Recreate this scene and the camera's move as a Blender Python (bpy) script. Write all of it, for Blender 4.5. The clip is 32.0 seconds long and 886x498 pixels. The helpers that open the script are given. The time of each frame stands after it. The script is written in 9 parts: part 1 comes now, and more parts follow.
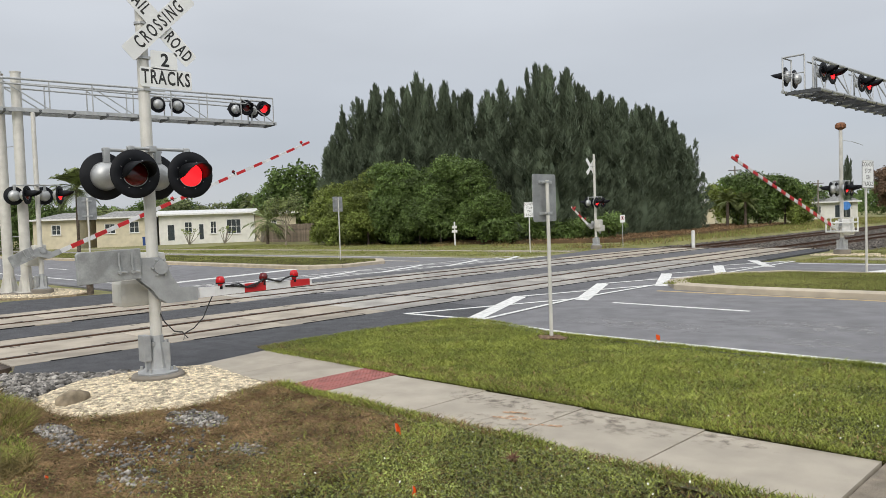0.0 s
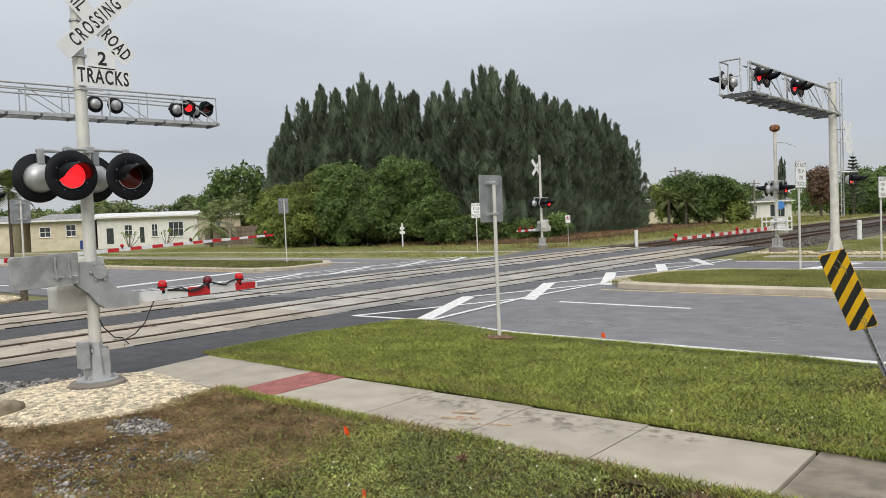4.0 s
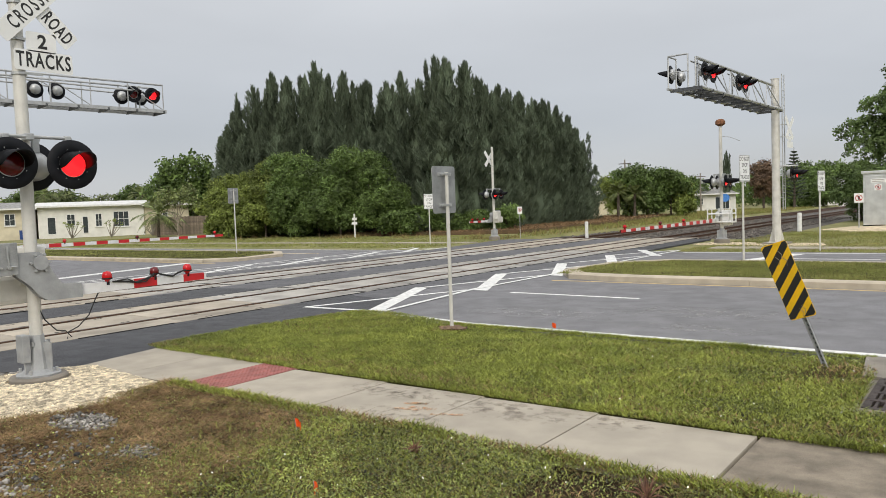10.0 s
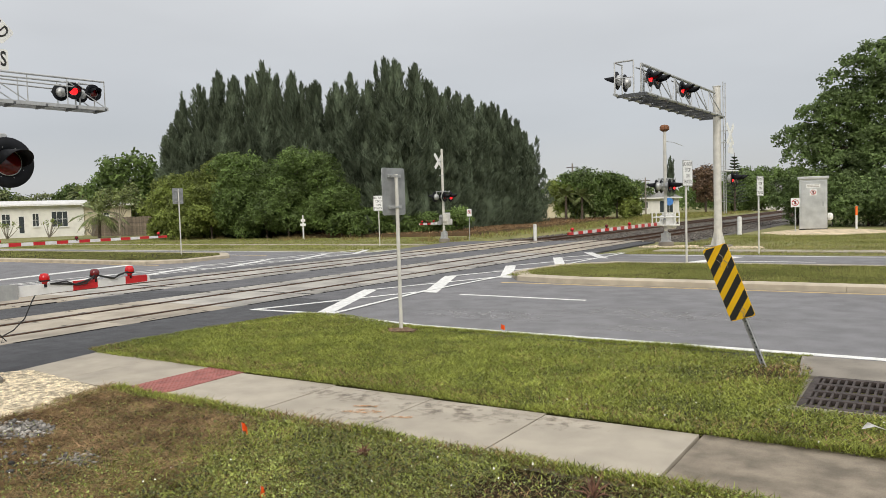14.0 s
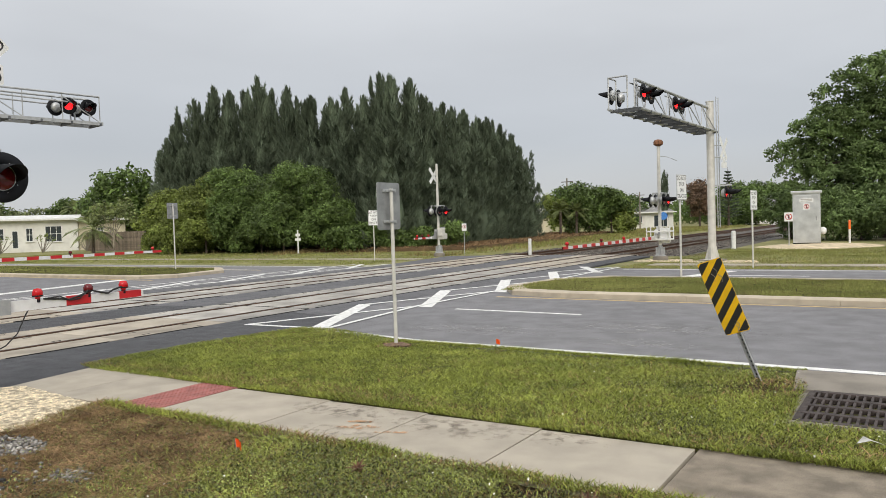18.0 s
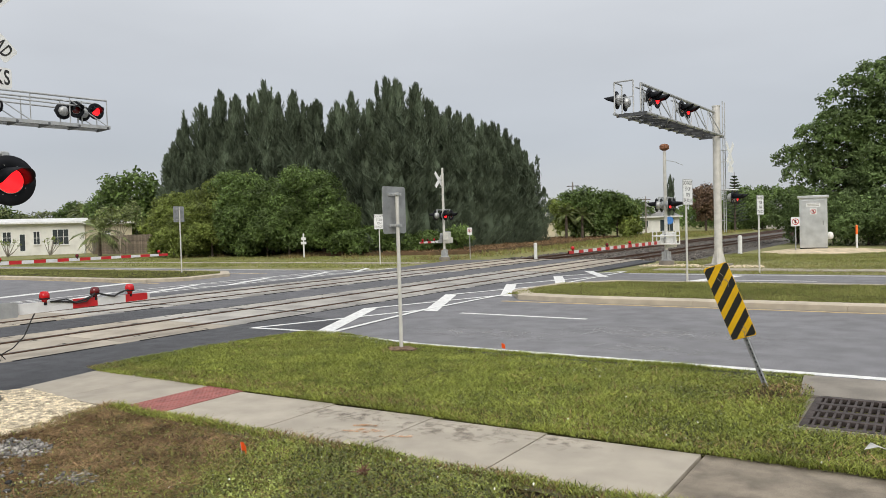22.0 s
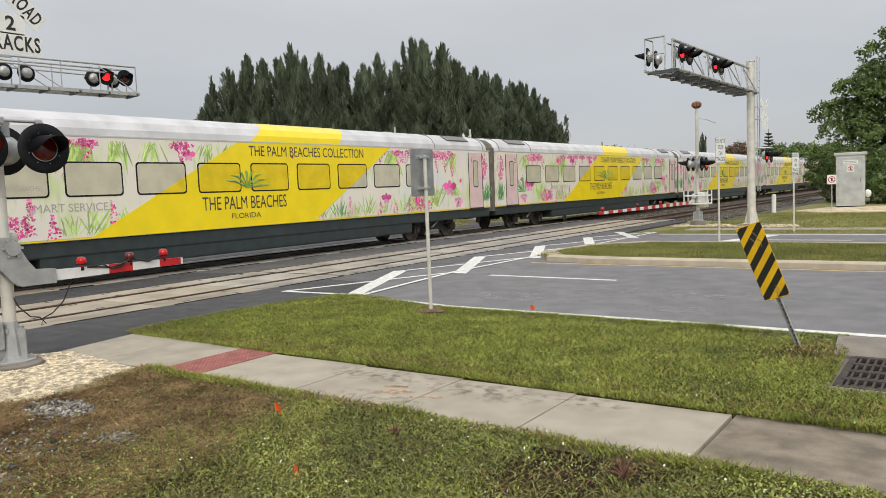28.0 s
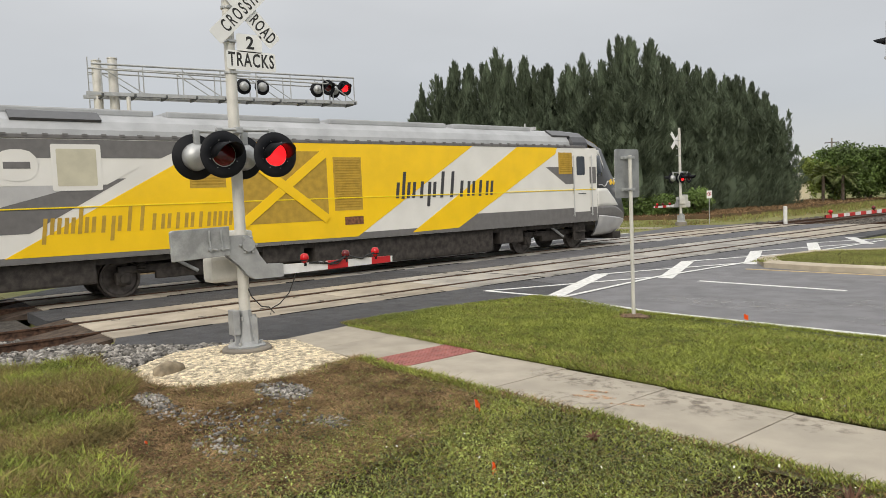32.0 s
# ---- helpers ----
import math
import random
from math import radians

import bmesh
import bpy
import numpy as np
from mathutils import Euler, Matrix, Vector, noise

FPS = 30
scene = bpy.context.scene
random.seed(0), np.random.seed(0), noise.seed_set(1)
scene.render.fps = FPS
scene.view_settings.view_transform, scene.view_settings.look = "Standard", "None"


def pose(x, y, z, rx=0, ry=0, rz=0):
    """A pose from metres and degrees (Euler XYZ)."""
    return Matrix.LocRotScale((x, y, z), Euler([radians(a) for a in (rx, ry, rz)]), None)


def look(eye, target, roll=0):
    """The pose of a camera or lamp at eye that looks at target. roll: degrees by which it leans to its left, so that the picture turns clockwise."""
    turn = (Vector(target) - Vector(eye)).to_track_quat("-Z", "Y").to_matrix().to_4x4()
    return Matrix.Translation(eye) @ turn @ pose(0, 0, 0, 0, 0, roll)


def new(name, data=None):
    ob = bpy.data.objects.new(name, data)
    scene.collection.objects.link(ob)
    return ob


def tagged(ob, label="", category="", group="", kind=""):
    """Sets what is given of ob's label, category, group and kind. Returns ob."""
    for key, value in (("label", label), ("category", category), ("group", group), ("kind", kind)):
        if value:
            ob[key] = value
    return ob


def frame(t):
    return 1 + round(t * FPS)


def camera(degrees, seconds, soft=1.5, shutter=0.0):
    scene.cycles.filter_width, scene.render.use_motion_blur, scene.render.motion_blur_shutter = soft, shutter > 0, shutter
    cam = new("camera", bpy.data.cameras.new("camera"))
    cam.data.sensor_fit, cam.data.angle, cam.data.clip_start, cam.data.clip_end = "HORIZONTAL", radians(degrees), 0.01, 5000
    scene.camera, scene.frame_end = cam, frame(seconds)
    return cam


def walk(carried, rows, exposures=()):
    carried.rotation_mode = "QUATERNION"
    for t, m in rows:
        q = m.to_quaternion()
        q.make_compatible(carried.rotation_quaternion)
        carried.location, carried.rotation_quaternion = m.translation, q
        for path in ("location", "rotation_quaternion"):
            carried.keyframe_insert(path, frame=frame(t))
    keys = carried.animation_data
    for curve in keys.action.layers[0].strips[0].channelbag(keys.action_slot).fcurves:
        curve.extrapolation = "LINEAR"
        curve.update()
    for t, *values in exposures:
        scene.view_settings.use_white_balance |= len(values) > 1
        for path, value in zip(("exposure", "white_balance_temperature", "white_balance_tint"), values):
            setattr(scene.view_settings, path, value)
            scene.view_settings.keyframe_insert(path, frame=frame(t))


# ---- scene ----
cam = camera(61.4, 32.0, 0.5)

PATH = [
    (0.0, pose(0, 0, 1.96, 87.780, 1.997, 44.540)),
    (0.5, pose(0, 0, 1.96, 87.957, 2.075, 44.088)),
    (1.0, pose(0, 0, 1.96, 87.906, 2.104, 43.561)),
    (1.5, pose(0, 0, 1.96, 87.738, 2.134, 43.139)),
    (2.0, pose(0, 0, 1.96, 87.514, 2.199, 42.724)),
    (2.5, pose(0, 0, 1.96, 87.421, 2.238, 42.196)),
    (3.0, pose(0, 0, 1.96, 87.487, 2.311, 41.608)),
    (3.5, pose(0, 0, 1.96, 87.618, 2.329, 41.010)),
    (4.0, pose(0, 0, 1.96, 87.711, 2.339, 40.511)),
    (4.5, pose(0, 0, 1.96, 87.608, 2.374, 40.131)),
    (6.5, pose(0, 0, 1.96, 87.032, 2.599, 39.470)),
    (7.0, pose(0, 0, 1.96, 86.979, 2.541, 39.390)),
    (7.5, pose(0, 0, 1.96, 86.908, 2.473, 39.236)),
    (8.0, pose(0, 0, 1.96, 86.853, 2.481, 39.046)),
    (8.5, pose(0, 0, 1.96, 86.789, 2.426, 38.765)),
    (9.0, pose(0, 0, 1.96, 86.740, 2.341, 38.304)),
    (9.5, pose(0, 0, 1.96, 86.744, 2.196, 37.655)),
    (10.0, pose(0, 0, 1.96, 86.878, 2.078, 36.881)),
    (10.5, pose(0, 0, 1.96, 87.097, 1.979, 36.190)),
    (11.0, pose(0, 0, 1.96, 87.262, 2.056, 35.517)),
    (11.5, pose(0, 0, 1.96, 87.080, 2.169, 34.887)),
    (12.0, pose(0, 0, 1.96, 86.720, 2.315, 34.389)),
    (12.5, pose(0, 0, 1.96, 86.315, 2.260, 33.763)),
    (13.0, pose(0, 0, 1.96, 86.256, 2.077, 33.301)),
    (13.5, pose(0, 0, 1.96, 86.503, 1.868, 33.071)),
    (14.0, pose(0, 0, 1.96, 86.909, 1.728, 33.027)),
    (14.5, pose(0, 0, 1.96, 87.283, 1.671, 32.939)),
    (16.5, pose(0, 0, 1.96, 87.708, 1.754, 32.571)),
    (17.0, pose(0, 0, 1.96, 87.768, 1.806, 32.571)),
    (17.5, pose(0, 0, 1.96, 87.865, 1.802, 32.612)),
    (18.0, pose(0, 0, 1.96, 88.006, 1.773, 32.637)),
    (18.5, pose(0, 0, 1.96, 88.165, 1.651, 32.648)),
    (19.0, pose(0, 0, 1.96, 88.259, 1.531, 32.656)),
    (19.5, pose(0, 0, 1.96, 88.328, 1.449, 32.699)),
    (20.0, pose(0, 0, 1.96, 88.351, 1.461, 32.754)),
    (20.5, pose(0, 0, 1.96, 88.342, 1.493, 32.812)),
    (21.0, pose(0, 0, 1.96, 88.334, 1.572, 32.879)),
    (21.5, pose(0, 0, 1.96, 88.323, 1.617, 32.974)),
    (22.0, pose(0, 0, 1.96, 88.327, 1.645, 33.065)),
    (22.5, pose(0, 0, 1.96, 88.355, 1.683, 33.196)),
    (23.0, pose(0, 0, 1.96, 88.367, 1.686, 33.334)),
    (23.5, pose(0, 0, 1.96, 88.267, 1.723, 33.559)),
    (24.0, pose(0, 0, 1.96, 87.982, 1.703, 33.863)),
    (24.5, pose(0, 0, 1.96, 87.562, 1.784, 34.160)),
    (25.0, pose(0, 0, 1.96, 87.085, 1.869, 34.251)),
    (25.5, pose(0, 0, 1.96, 86.617, 2.015, 34.190)),
    (26.0, pose(0, 0, 1.96, 86.228, 2.172, 34.147)),
    (26.5, pose(0, 0, 1.96, 85.898, 2.323, 34.331)),
    (28.5, pose(0, 0, 1.96, 85.480, 2.293, 35.315)),
    (29.0, pose(0, 0, 1.96, 85.481, 2.339, 35.007)),
    (29.5, pose(0, 0, 1.96, 85.417, 2.438, 34.626)),
    (30.0, pose(0, 0, 1.96, 85.394, 2.535, 34.370)),
    (30.5, pose(0, 0, 1.96, 85.397, 2.522, 34.748)),
    (31.0, pose(0, 0, 1.96, 85.554, 2.497, 36.792)),
    (31.5, pose(0, 0, 1.96, 85.764, 2.375, 40.296)),
    (32.0, pose(0, 0, 1.96, 86.273, 2.382, 50.621)),
]
# the camera drifts to a slightly warmer white balance
walk(cam, PATH, [(0.0, 0.08, 6510, 10), (4.0, 0.07, 6520, 10), (9.0, 0.09, 6640, 10), (14.0, 0.13, 6810, 10), (20.0, 0.10, 6650, 10), (25.0, 0.08, 6600, 10), (29.0, 0.06, 6830, 10), (32.0, 0.10, 6860, 10)])

# ---- world and sun: a bright overcast morning ----
world = bpy.data.worlds.new("overcast_sky")
scene.world = world
world.use_nodes = True
wn, wl = world.node_tree.nodes, world.node_tree.links
wn.clear()
w_out = wn.new("ShaderNodeOutputWorld")
w_bg = wn.new("ShaderNodeBackground")
w_sky = wn.new("ShaderNodeTexSky")
w_sky.sky_type, w_sky.sun_disc = "NISHITA", False
w_sky.sun_elevation, w_sky.sun_rotation = radians(37), radians(142)
w_bg.inputs["Strength"].default_value = 0.1
w_co = wn.new("ShaderNodeTexCoord")
w_sep = wn.new("ShaderNodeSeparateXYZ")
wl.new(w_co.outputs["Generated"], w_sep.inputs[0])
w_ramp = wn.new("ShaderNodeValToRGB")
w_ramp.color_ramp.elements[0].position, w_ramp.color_ramp.elements[0].color = 0.0, (5.1, 5.3, 5.6, 1)
w_ramp.color_ramp.elements[1].position, w_ramp.color_ramp.elements[1].color = 1.0, (13.0, 13.3, 13.8, 1)
for w_p, w_c in ((0.10, (4.95, 5.3, 5.85, 1)), (0.22, (5.65, 5.95, 6.4, 1)), (0.45, (8.2, 8.5, 8.9, 1))):
    w_e = w_ramp.color_ramp.elements.new(w_p)
    w_e.color = w_c
wl.new(w_sep.outputs["Z"], w_ramp.inputs[0])
w_map = wn.new("ShaderNodeMapping")
w_map.inputs["Scale"].default_value = (1.0, 1.0, 3.4)
wl.new(w_co.outputs["Generated"], w_map.inputs[0])
w_noise = wn.new("ShaderNodeTexNoise")
w_noise.inputs["Scale"].default_value, w_noise.inputs["Detail"].default_value = 2.3, 4.0
wl.new(w_map.outputs[0], w_noise.inputs["Vector"])
w_rng = wn.new("ShaderNodeMapRange")
w_rng.inputs["To Min"].default_value, w_rng.inputs["To Max"].default_value = 0.86, 1.14
wl.new(w_noise.outputs["Fac"], w_rng.inputs["Value"])
w_mul = wn.new("ShaderNodeMix")
w_mul.data_type, w_mul.blend_type = "RGBA", "MULTIPLY"
w_mul.inputs[0].default_value = 1.0
wl.new(w_ramp.outputs[0], w_mul.inputs[6])
wl.new(w_rng.outputs[0], w_mul.inputs[7])
w_mix = wn.new("ShaderNodeMix")
w_mix.data_type = "RGBA"
w_mix.inputs[0].default_value = 0.92
wl.new(w_sky.outputs[0], w_mix.inputs[6])
wl.new(w_mul.outputs[2], w_mix.inputs[7])
wl.new(w_mix.outputs[2], w_bg.inputs["Color"])
wl.new(w_bg.outputs[0], w_out.inputs[0])

sun = new("sun", bpy.data.lights.new("sun", "SUN"))
sun.data.energy, sun.data.angle, sun.data.color = 1.8, radians(35), (1.0, 0.95, 0.87)
sun.matrix_world = look((46, -58, 56), (0, 0, 0))
scene.view_settings.exposure = 0.1


# ---- materials ----
MATS = {}


def mat(name, col, rough=0.6, metal=0.0, var=0.15, scale=6.0, bump=0.0, bscale=60.0, col2=None, spec=0.5, rnd=0.0, big=0.0, emit=0.0, island=0.0, coat=0.0, thin=0.0):
    """A surface with a base colour that varies at two scales, optional second colour in blotches, relief, and per-object variation."""
    m = bpy.data.materials.new(name)
    m.use_nodes = True
    nt = m.node_tree
    n, l = nt.nodes, nt.links
    b = n["Principled BSDF"]
    b.inputs["Roughness"].default_value, b.inputs["Metallic"].default_value = rough, metal
    b.inputs["Specular IOR Level"].default_value = spec
    b.inputs["Coat Weight"].default_value = coat
    co = n.new("ShaderNodeTexCoord")
    n1 = n.new("ShaderNodeTexNoise")
    n1.inputs["Scale"].default_value, n1.inputs["Detail"].default_value = scale, 5.0
    l.new(co.outputs["Object"], n1.inputs["Vector"])
    mx = n.new("ShaderNodeMix")
    mx.data_type = "RGBA"
    c2 = col2 or tuple(min(1, c * (1 - 2 * var)) for c in col)
    c1 = col if col2 else tuple(min(1, c * (1 + 1.0 * var)) for c in col)
    mx.inputs[6].default_value, mx.inputs[7].default_value = (*c1, 1), (*c2, 1)
    rp = n.new("ShaderNodeMapRange")
    rp.inputs["From Min"].default_value, rp.inputs["From Max"].default_value = 0.36, 0.66
    l.new(n1.outputs["Fac"], rp.inputs["Value"])
    l.new(rp.outputs[0], mx.inputs[0])
    last = mx.outputs[2]
    n2 = n.new("ShaderNodeTexNoise")
    n2.inputs["Scale"].default_value, n2.inputs["Detail"].default_value = bscale, 3.0
    l.new(co.outputs["Object"], n2.inputs["Vector"])

    def times(sock, lo, hi, last):
        r = n.new("ShaderNodeMapRange")
        r.inputs["To Min"].default_value, r.inputs["To Max"].default_value = lo, hi
        l.new(sock, r.inputs["Value"])
        k = n.new("ShaderNodeMix")
        k.data_type, k.blend_type = "RGBA", "MULTIPLY"
        k.inputs[0].default_value = 1.0
        l.new(last, k.inputs[6])
        l.new(r.outputs[0], k.inputs[7])
        return k.outputs[2]

    if var:
        last = times(n2.outputs["Fac"], 1 - 1.2 * var, 1 + 1.2 * var, last)
    if big:
        n3 = n.new("ShaderNodeTexNoise")
        n3.inputs["Scale"].default_value, n3.inputs["Detail"].default_value = 0.35, 6.0
        l.new(co.outputs["Object"], n3.inputs["Vector"])
        last = times(n3.outputs["Fac"], 1 - big, 1 + big, last)
    if rnd:
        oi = n.new("ShaderNodeObjectInfo")
        last = times(oi.outputs["Random"], 1 - rnd, 1 + rnd, last)
    if island:
        ge = n.new("ShaderNodeNewGeometry")
        last = times(ge.outputs["Random Per Island"], 1 - island, 1 + island, last)
    l.new(last, b.inputs["Base Color"])
    if thin:
        tl = n.new("ShaderNodeBsdfTranslucent")
        l.new(last, tl.inputs["Color"])
        ms = n.new("ShaderNodeMixShader")
        ms.inputs[0].default_value = thin
        l.new(b.outputs[0], ms.inputs[1]), l.new(tl.outputs[0], ms.inputs[2])
        l.new(ms.outputs[0], n["Material Output"].inputs["Surface"])
    if bump:
        bp = n.new("ShaderNodeBump")
        bp.inputs["Strength"].default_value, bp.inputs["Distance"].default_value = min(1.0, bump), 0.02
        l.new(n2.outputs["Fac"], bp.inputs["Height"])
        l.new(bp.outputs[0], b.inputs["Normal"])
    if emit:
        b.inputs["Emission Color"].default_value = (*col, 1)
        b.inputs["Emission Strength"].default_value = emit
    MATS[name] = m
    return m


asphalt = mat("asphalt", (0.178, 0.176, 0.184), 0.8, var=0.09, scale=2.0, bump=0.35, bscale=160, big=0.26)
asphalt_mid = mat("worn_crossing_asphalt", (0.108, 0.108, 0.115), 0.75, var=0.12, scale=2.5, bump=0.4, bscale=130, big=0.3)
panel_worn = mat("tyre_worn_panel_concrete", (0.36, 0.34, 0.305), 0.7, var=0.2, scale=0.9, bump=0.25, bscale=90, big=0.35, rnd=0.16)
asphalt_new = mat("new_asphalt", (0.066, 0.067, 0.073), 0.85, var=0.14, scale=3.0, bump=0.5, bscale=120, big=0.3)
paint_white = mat("road_paint_white", (0.72, 0.72, 0.70), 0.7, var=0.10, scale=9, bump=0.15, bscale=140, big=0.12)
paint_yellow = mat("road_paint_yellow", (0.56, 0.42, 0.20), 0.7, var=0.2, scale=9)
concrete = mat("pale_concrete", (0.375, 0.335, 0.272), 0.85, var=0.07, scale=2.5, bump=0.2, bscale=140, big=0.16, rnd=0.05)
concrete_dirty = mat("dirty_old_concrete", (0.26, 0.22, 0.168), 0.92, var=0.26, scale=4.2, bump=0.6, bscale=90, col2=(0.14, 0.118, 0.09), big=0.32, rnd=0.1)
concrete_old = mat("weathered_concrete", (0.24, 0.215, 0.18), 0.88, var=0.12, scale=2.0, bump=0.3, bscale=110, big=0.25)
kerb_conc = mat("kerb_concrete", (0.46, 0.40, 0.31), 0.85, var=0.10, scale=2.2, bump=0.25, bscale=90, big=0.2)
panel_conc = mat("crossing_panel_concrete", (0.37, 0.325, 0.26), 0.8, var=0.15, scale=1.1, bump=0.25, bscale=90, big=0.28, rnd=0.10)
rubber = mat("black_rubber", (0.020, 0.019, 0.018), 0.85, var=0.2, spec=0.15)
rail_steel = mat("worn_rail_steel", (0.055, 0.046, 0.04), 0.65, 0.15, var=0.1, scale=20)
rail_rust = mat("rusty_rail_side", (0.10, 0.055, 0.035), 0.85, 0.2, var=0.3, scale=14, bump=0.3)
sleeper_mat = mat("dark_timber_sleeper", (0.075, 0.06, 0.048), 0.9, var=0.3, scale=5, bump=0.5, rnd=0.25)
ballast = mat("grey_ballast", (0.24, 0.226, 0.206), 0.85, var=0.3, scale=9, bump=1.0, bscale=38, big=0.15, island=0.75)
# bed under the gravel, darkened to paint shade between the stones
gravel_bed = mat("gravel_bed_gap_shade", (0.34, 0.27, 0.18), 0.95, var=0.25, scale=14, bump=1.0, bscale=60, spec=0.1)
track_bed = mat("brown_track_ballast", (0.135, 0.12, 0.105), 0.95, var=0.3, scale=9, bump=1.0, bscale=38, big=0.25, island=0.5)
shell_gravel = mat("cream_shell_gravel", (0.73, 0.63, 0.46), 0.9, var=0.28, scale=14, bump=1.0, bscale=60, island=0.25)
grass_soil = mat("grass_turf", (0.055, 0.05, 0.02), 0.95, var=0.3, scale=2.2, bump=0.8, bscale=70, col2=(0.04, 0.032, 0.014), big=0.25, spec=0.1)
field_mat = mat("rough_field_turf", (0.235, 0.215, 0.088), 0.95, var=0.25, scale=0.6, bump=0.8, bscale=30, col2=(0.15, 0.16, 0.05), big=0.35)
dry_soil = mat("dry_weedy_soil", (0.055, 0.036, 0.02), 0.95, var=0.35, scale=5.0, bump=0.9, bscale=60, col2=(0.03, 0.022, 0.012), big=0.3, spec=0.1)
# soil below the ballast; shade of the stone gaps is in its dark tone
ballast_gap_soil = mat("soil_with_gap_shade", (0.06, 0.05, 0.04), 0.95, var=0.3, scale=6.0, bump=0.9, bscale=50, big=0.2, spec=0.1)
litter_soil = mat("brown_leaf_litter", (0.12, 0.075, 0.042), 0.95, var=0.3, scale=0.8, bump=0.9, bscale=14, col2=(0.065, 0.05, 0.026), big=0.3, spec=0.1)
blade_green = mat("grass_blade", (0.305, 0.34, 0.068), 0.6, var=0.3, scale=1.6, col2=(0.185, 0.22, 0.042), island=0.7, big=0.35, spec=0.3, thin=0.2)
blade_dry = mat("dry_grass_blade", (0.315, 0.205, 0.108), 0.8, var=0.3, scale=2.6, col2=(0.14, 0.085, 0.042), island=0.85, spec=0.2, thin=0.12)
blade_straw = mat("straw_grass_blade", (0.31, 0.235, 0.105), 0.8, var=0.25, scale=1.3, col2=(0.17, 0.14, 0.055), island=0.6, spec=0.2, thin=0.25)
# lighter blade colour for far grass, with sunlit brightness painted in
blade_far = mat("sunlit_grass_blade", (0.295, 0.305, 0.10), 0.8, var=0.25, scale=0.5, col2=(0.19, 0.21, 0.062), island=0.4, big=0.35, spec=0.2, thin=0.3)
clover_green = mat("clover_leaf", (0.20, 0.232, 0.056), 0.45, var=0.3, scale=1.5, island=0.9, big=0.3, spec=0.4)
white_flower = mat("tiny_white_flower", (0.75, 0.75, 0.68), 0.8, var=0.05)
galv = mat("galvanised_steel", (0.46, 0.47, 0.47), 0.45, 0.55, var=0.08, scale=7, bump=0.06)
galv_dull = mat("dull_galvanised_steel", (0.36, 0.37, 0.37), 0.6, 0.35, var=0.14, scale=5, bump=0.1, big=0.12)
alu = mat("silver_painted_mast", (0.62, 0.605, 0.56), 0.5, 0.15, var=0.06, scale=4, big=0.08)
alu_grey = mat("grey_painted_casting", (0.36, 0.37, 0.375), 0.55, 0.2, var=0.08, scale=6, bump=0.08)
white_metal = mat("white_painted_metal", (0.74, 0.74, 0.72), 0.5, var=0.06, scale=6)
sign_white = mat("white_sign_sheeting", (0.78, 0.79, 0.78), 0.45, var=0.03, scale=4)
black_paint = mat("black_matt_paint", (0.010, 0.011, 0.014), 0.6, var=0.12, scale=8, spec=0.2)
letter_black = mat("black_lettering", (0.02, 0.02, 0.02), 0.55, var=0.05)
lens_dark = mat("unlit_red_lens", (0.13, 0.008, 0.010), 0.12, var=0.1, scale=30, coat=0.15)
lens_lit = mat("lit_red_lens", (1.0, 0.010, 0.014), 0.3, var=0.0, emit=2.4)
lamp_lit = mat("lit_gate_lamp", (0.48, 0.008, 0.012), 0.15, var=0.0, emit=0.10)
deck_grey = mat("dark_steel_grating", (0.11, 0.115, 0.12), 0.6, 0.4, var=0.15, scale=8)
red_refl = mat("red_reflective_sheeting", (0.50, 0.015, 0.02), 0.45, var=0.06)
white_refl = mat("white_reflective_sheeting", (0.68, 0.68, 0.68), 0.45, var=0.06)
cable_black = mat("black_cable", (0.015, 0.015, 0.015), 0.6, var=0.1)
yellow_refl = mat("yellow_reflective_sheeting", (0.85, 0.50, 0.015), 0.45, var=0.05, scale=8)
orange_flag = mat("orange_marking_flag", (1.0, 0.18, 0.03), 0.6, var=0.05)
tactile_red = mat("brick_red_tactile_paving", (0.32, 0.115, 0.10), 0.8, var=0.12, scale=6, bump=0.3, bscale=60)
ramp_steel = mat("dark_rusted_ramp", (0.085, 0.06, 0.045), 0.8, 0.2, var=0.3, scale=5, bump=0.3)
rust = mat("rusted_iron", (0.23, 0.105, 0.055), 0.85, 0.3, var=0.25, scale=12, bump=0.3)
cast_iron = mat("dark_cast_iron_grate", (0.075, 0.06, 0.055), 0.7, 0.5, var=0.2, scale=10, bump=0.2)
bark = mat("tree_bark", (0.11, 0.085, 0.065), 0.9, var=0.25, scale=9, bump=0.6, bscale=40)
leaf_pine = mat("casuarina_foliage", (0.108, 0.137, 0.089), 0.85, var=0.25, scale=0.35, island=0.28, spec=0.15, rnd=0.2, thin=0.12)
leaf_dark = mat("dark_broad_leaf", (0.122, 0.182, 0.05), 0.55, var=0.25, scale=0.6, island=0.45, spec=0.3, rnd=0.15, thin=0.25)
leaf_tree = mat("roadside_tree_leaf", (0.165, 0.235, 0.085), 0.6, var=0.25, scale=0.6, island=0.4, spec=0.3, thin=0.35)
leaf_bright = mat("fresh_broad_leaf", (0.215, 0.265, 0.065), 0.6, var=0.25, scale=0.6, island=0.45, spec=0.3, rnd=0.15, thin=0.3)
leaf_palm = mat("palm_frond", (0.165, 0.20, 0.07), 0.6, var=0.2, scale=1.0, island=0.5, rnd=0.2)
leaf_red = mat("reddish_foliage", (0.16, 0.10, 0.06), 0.8, var=0.25, scale=0.6, island=0.4)


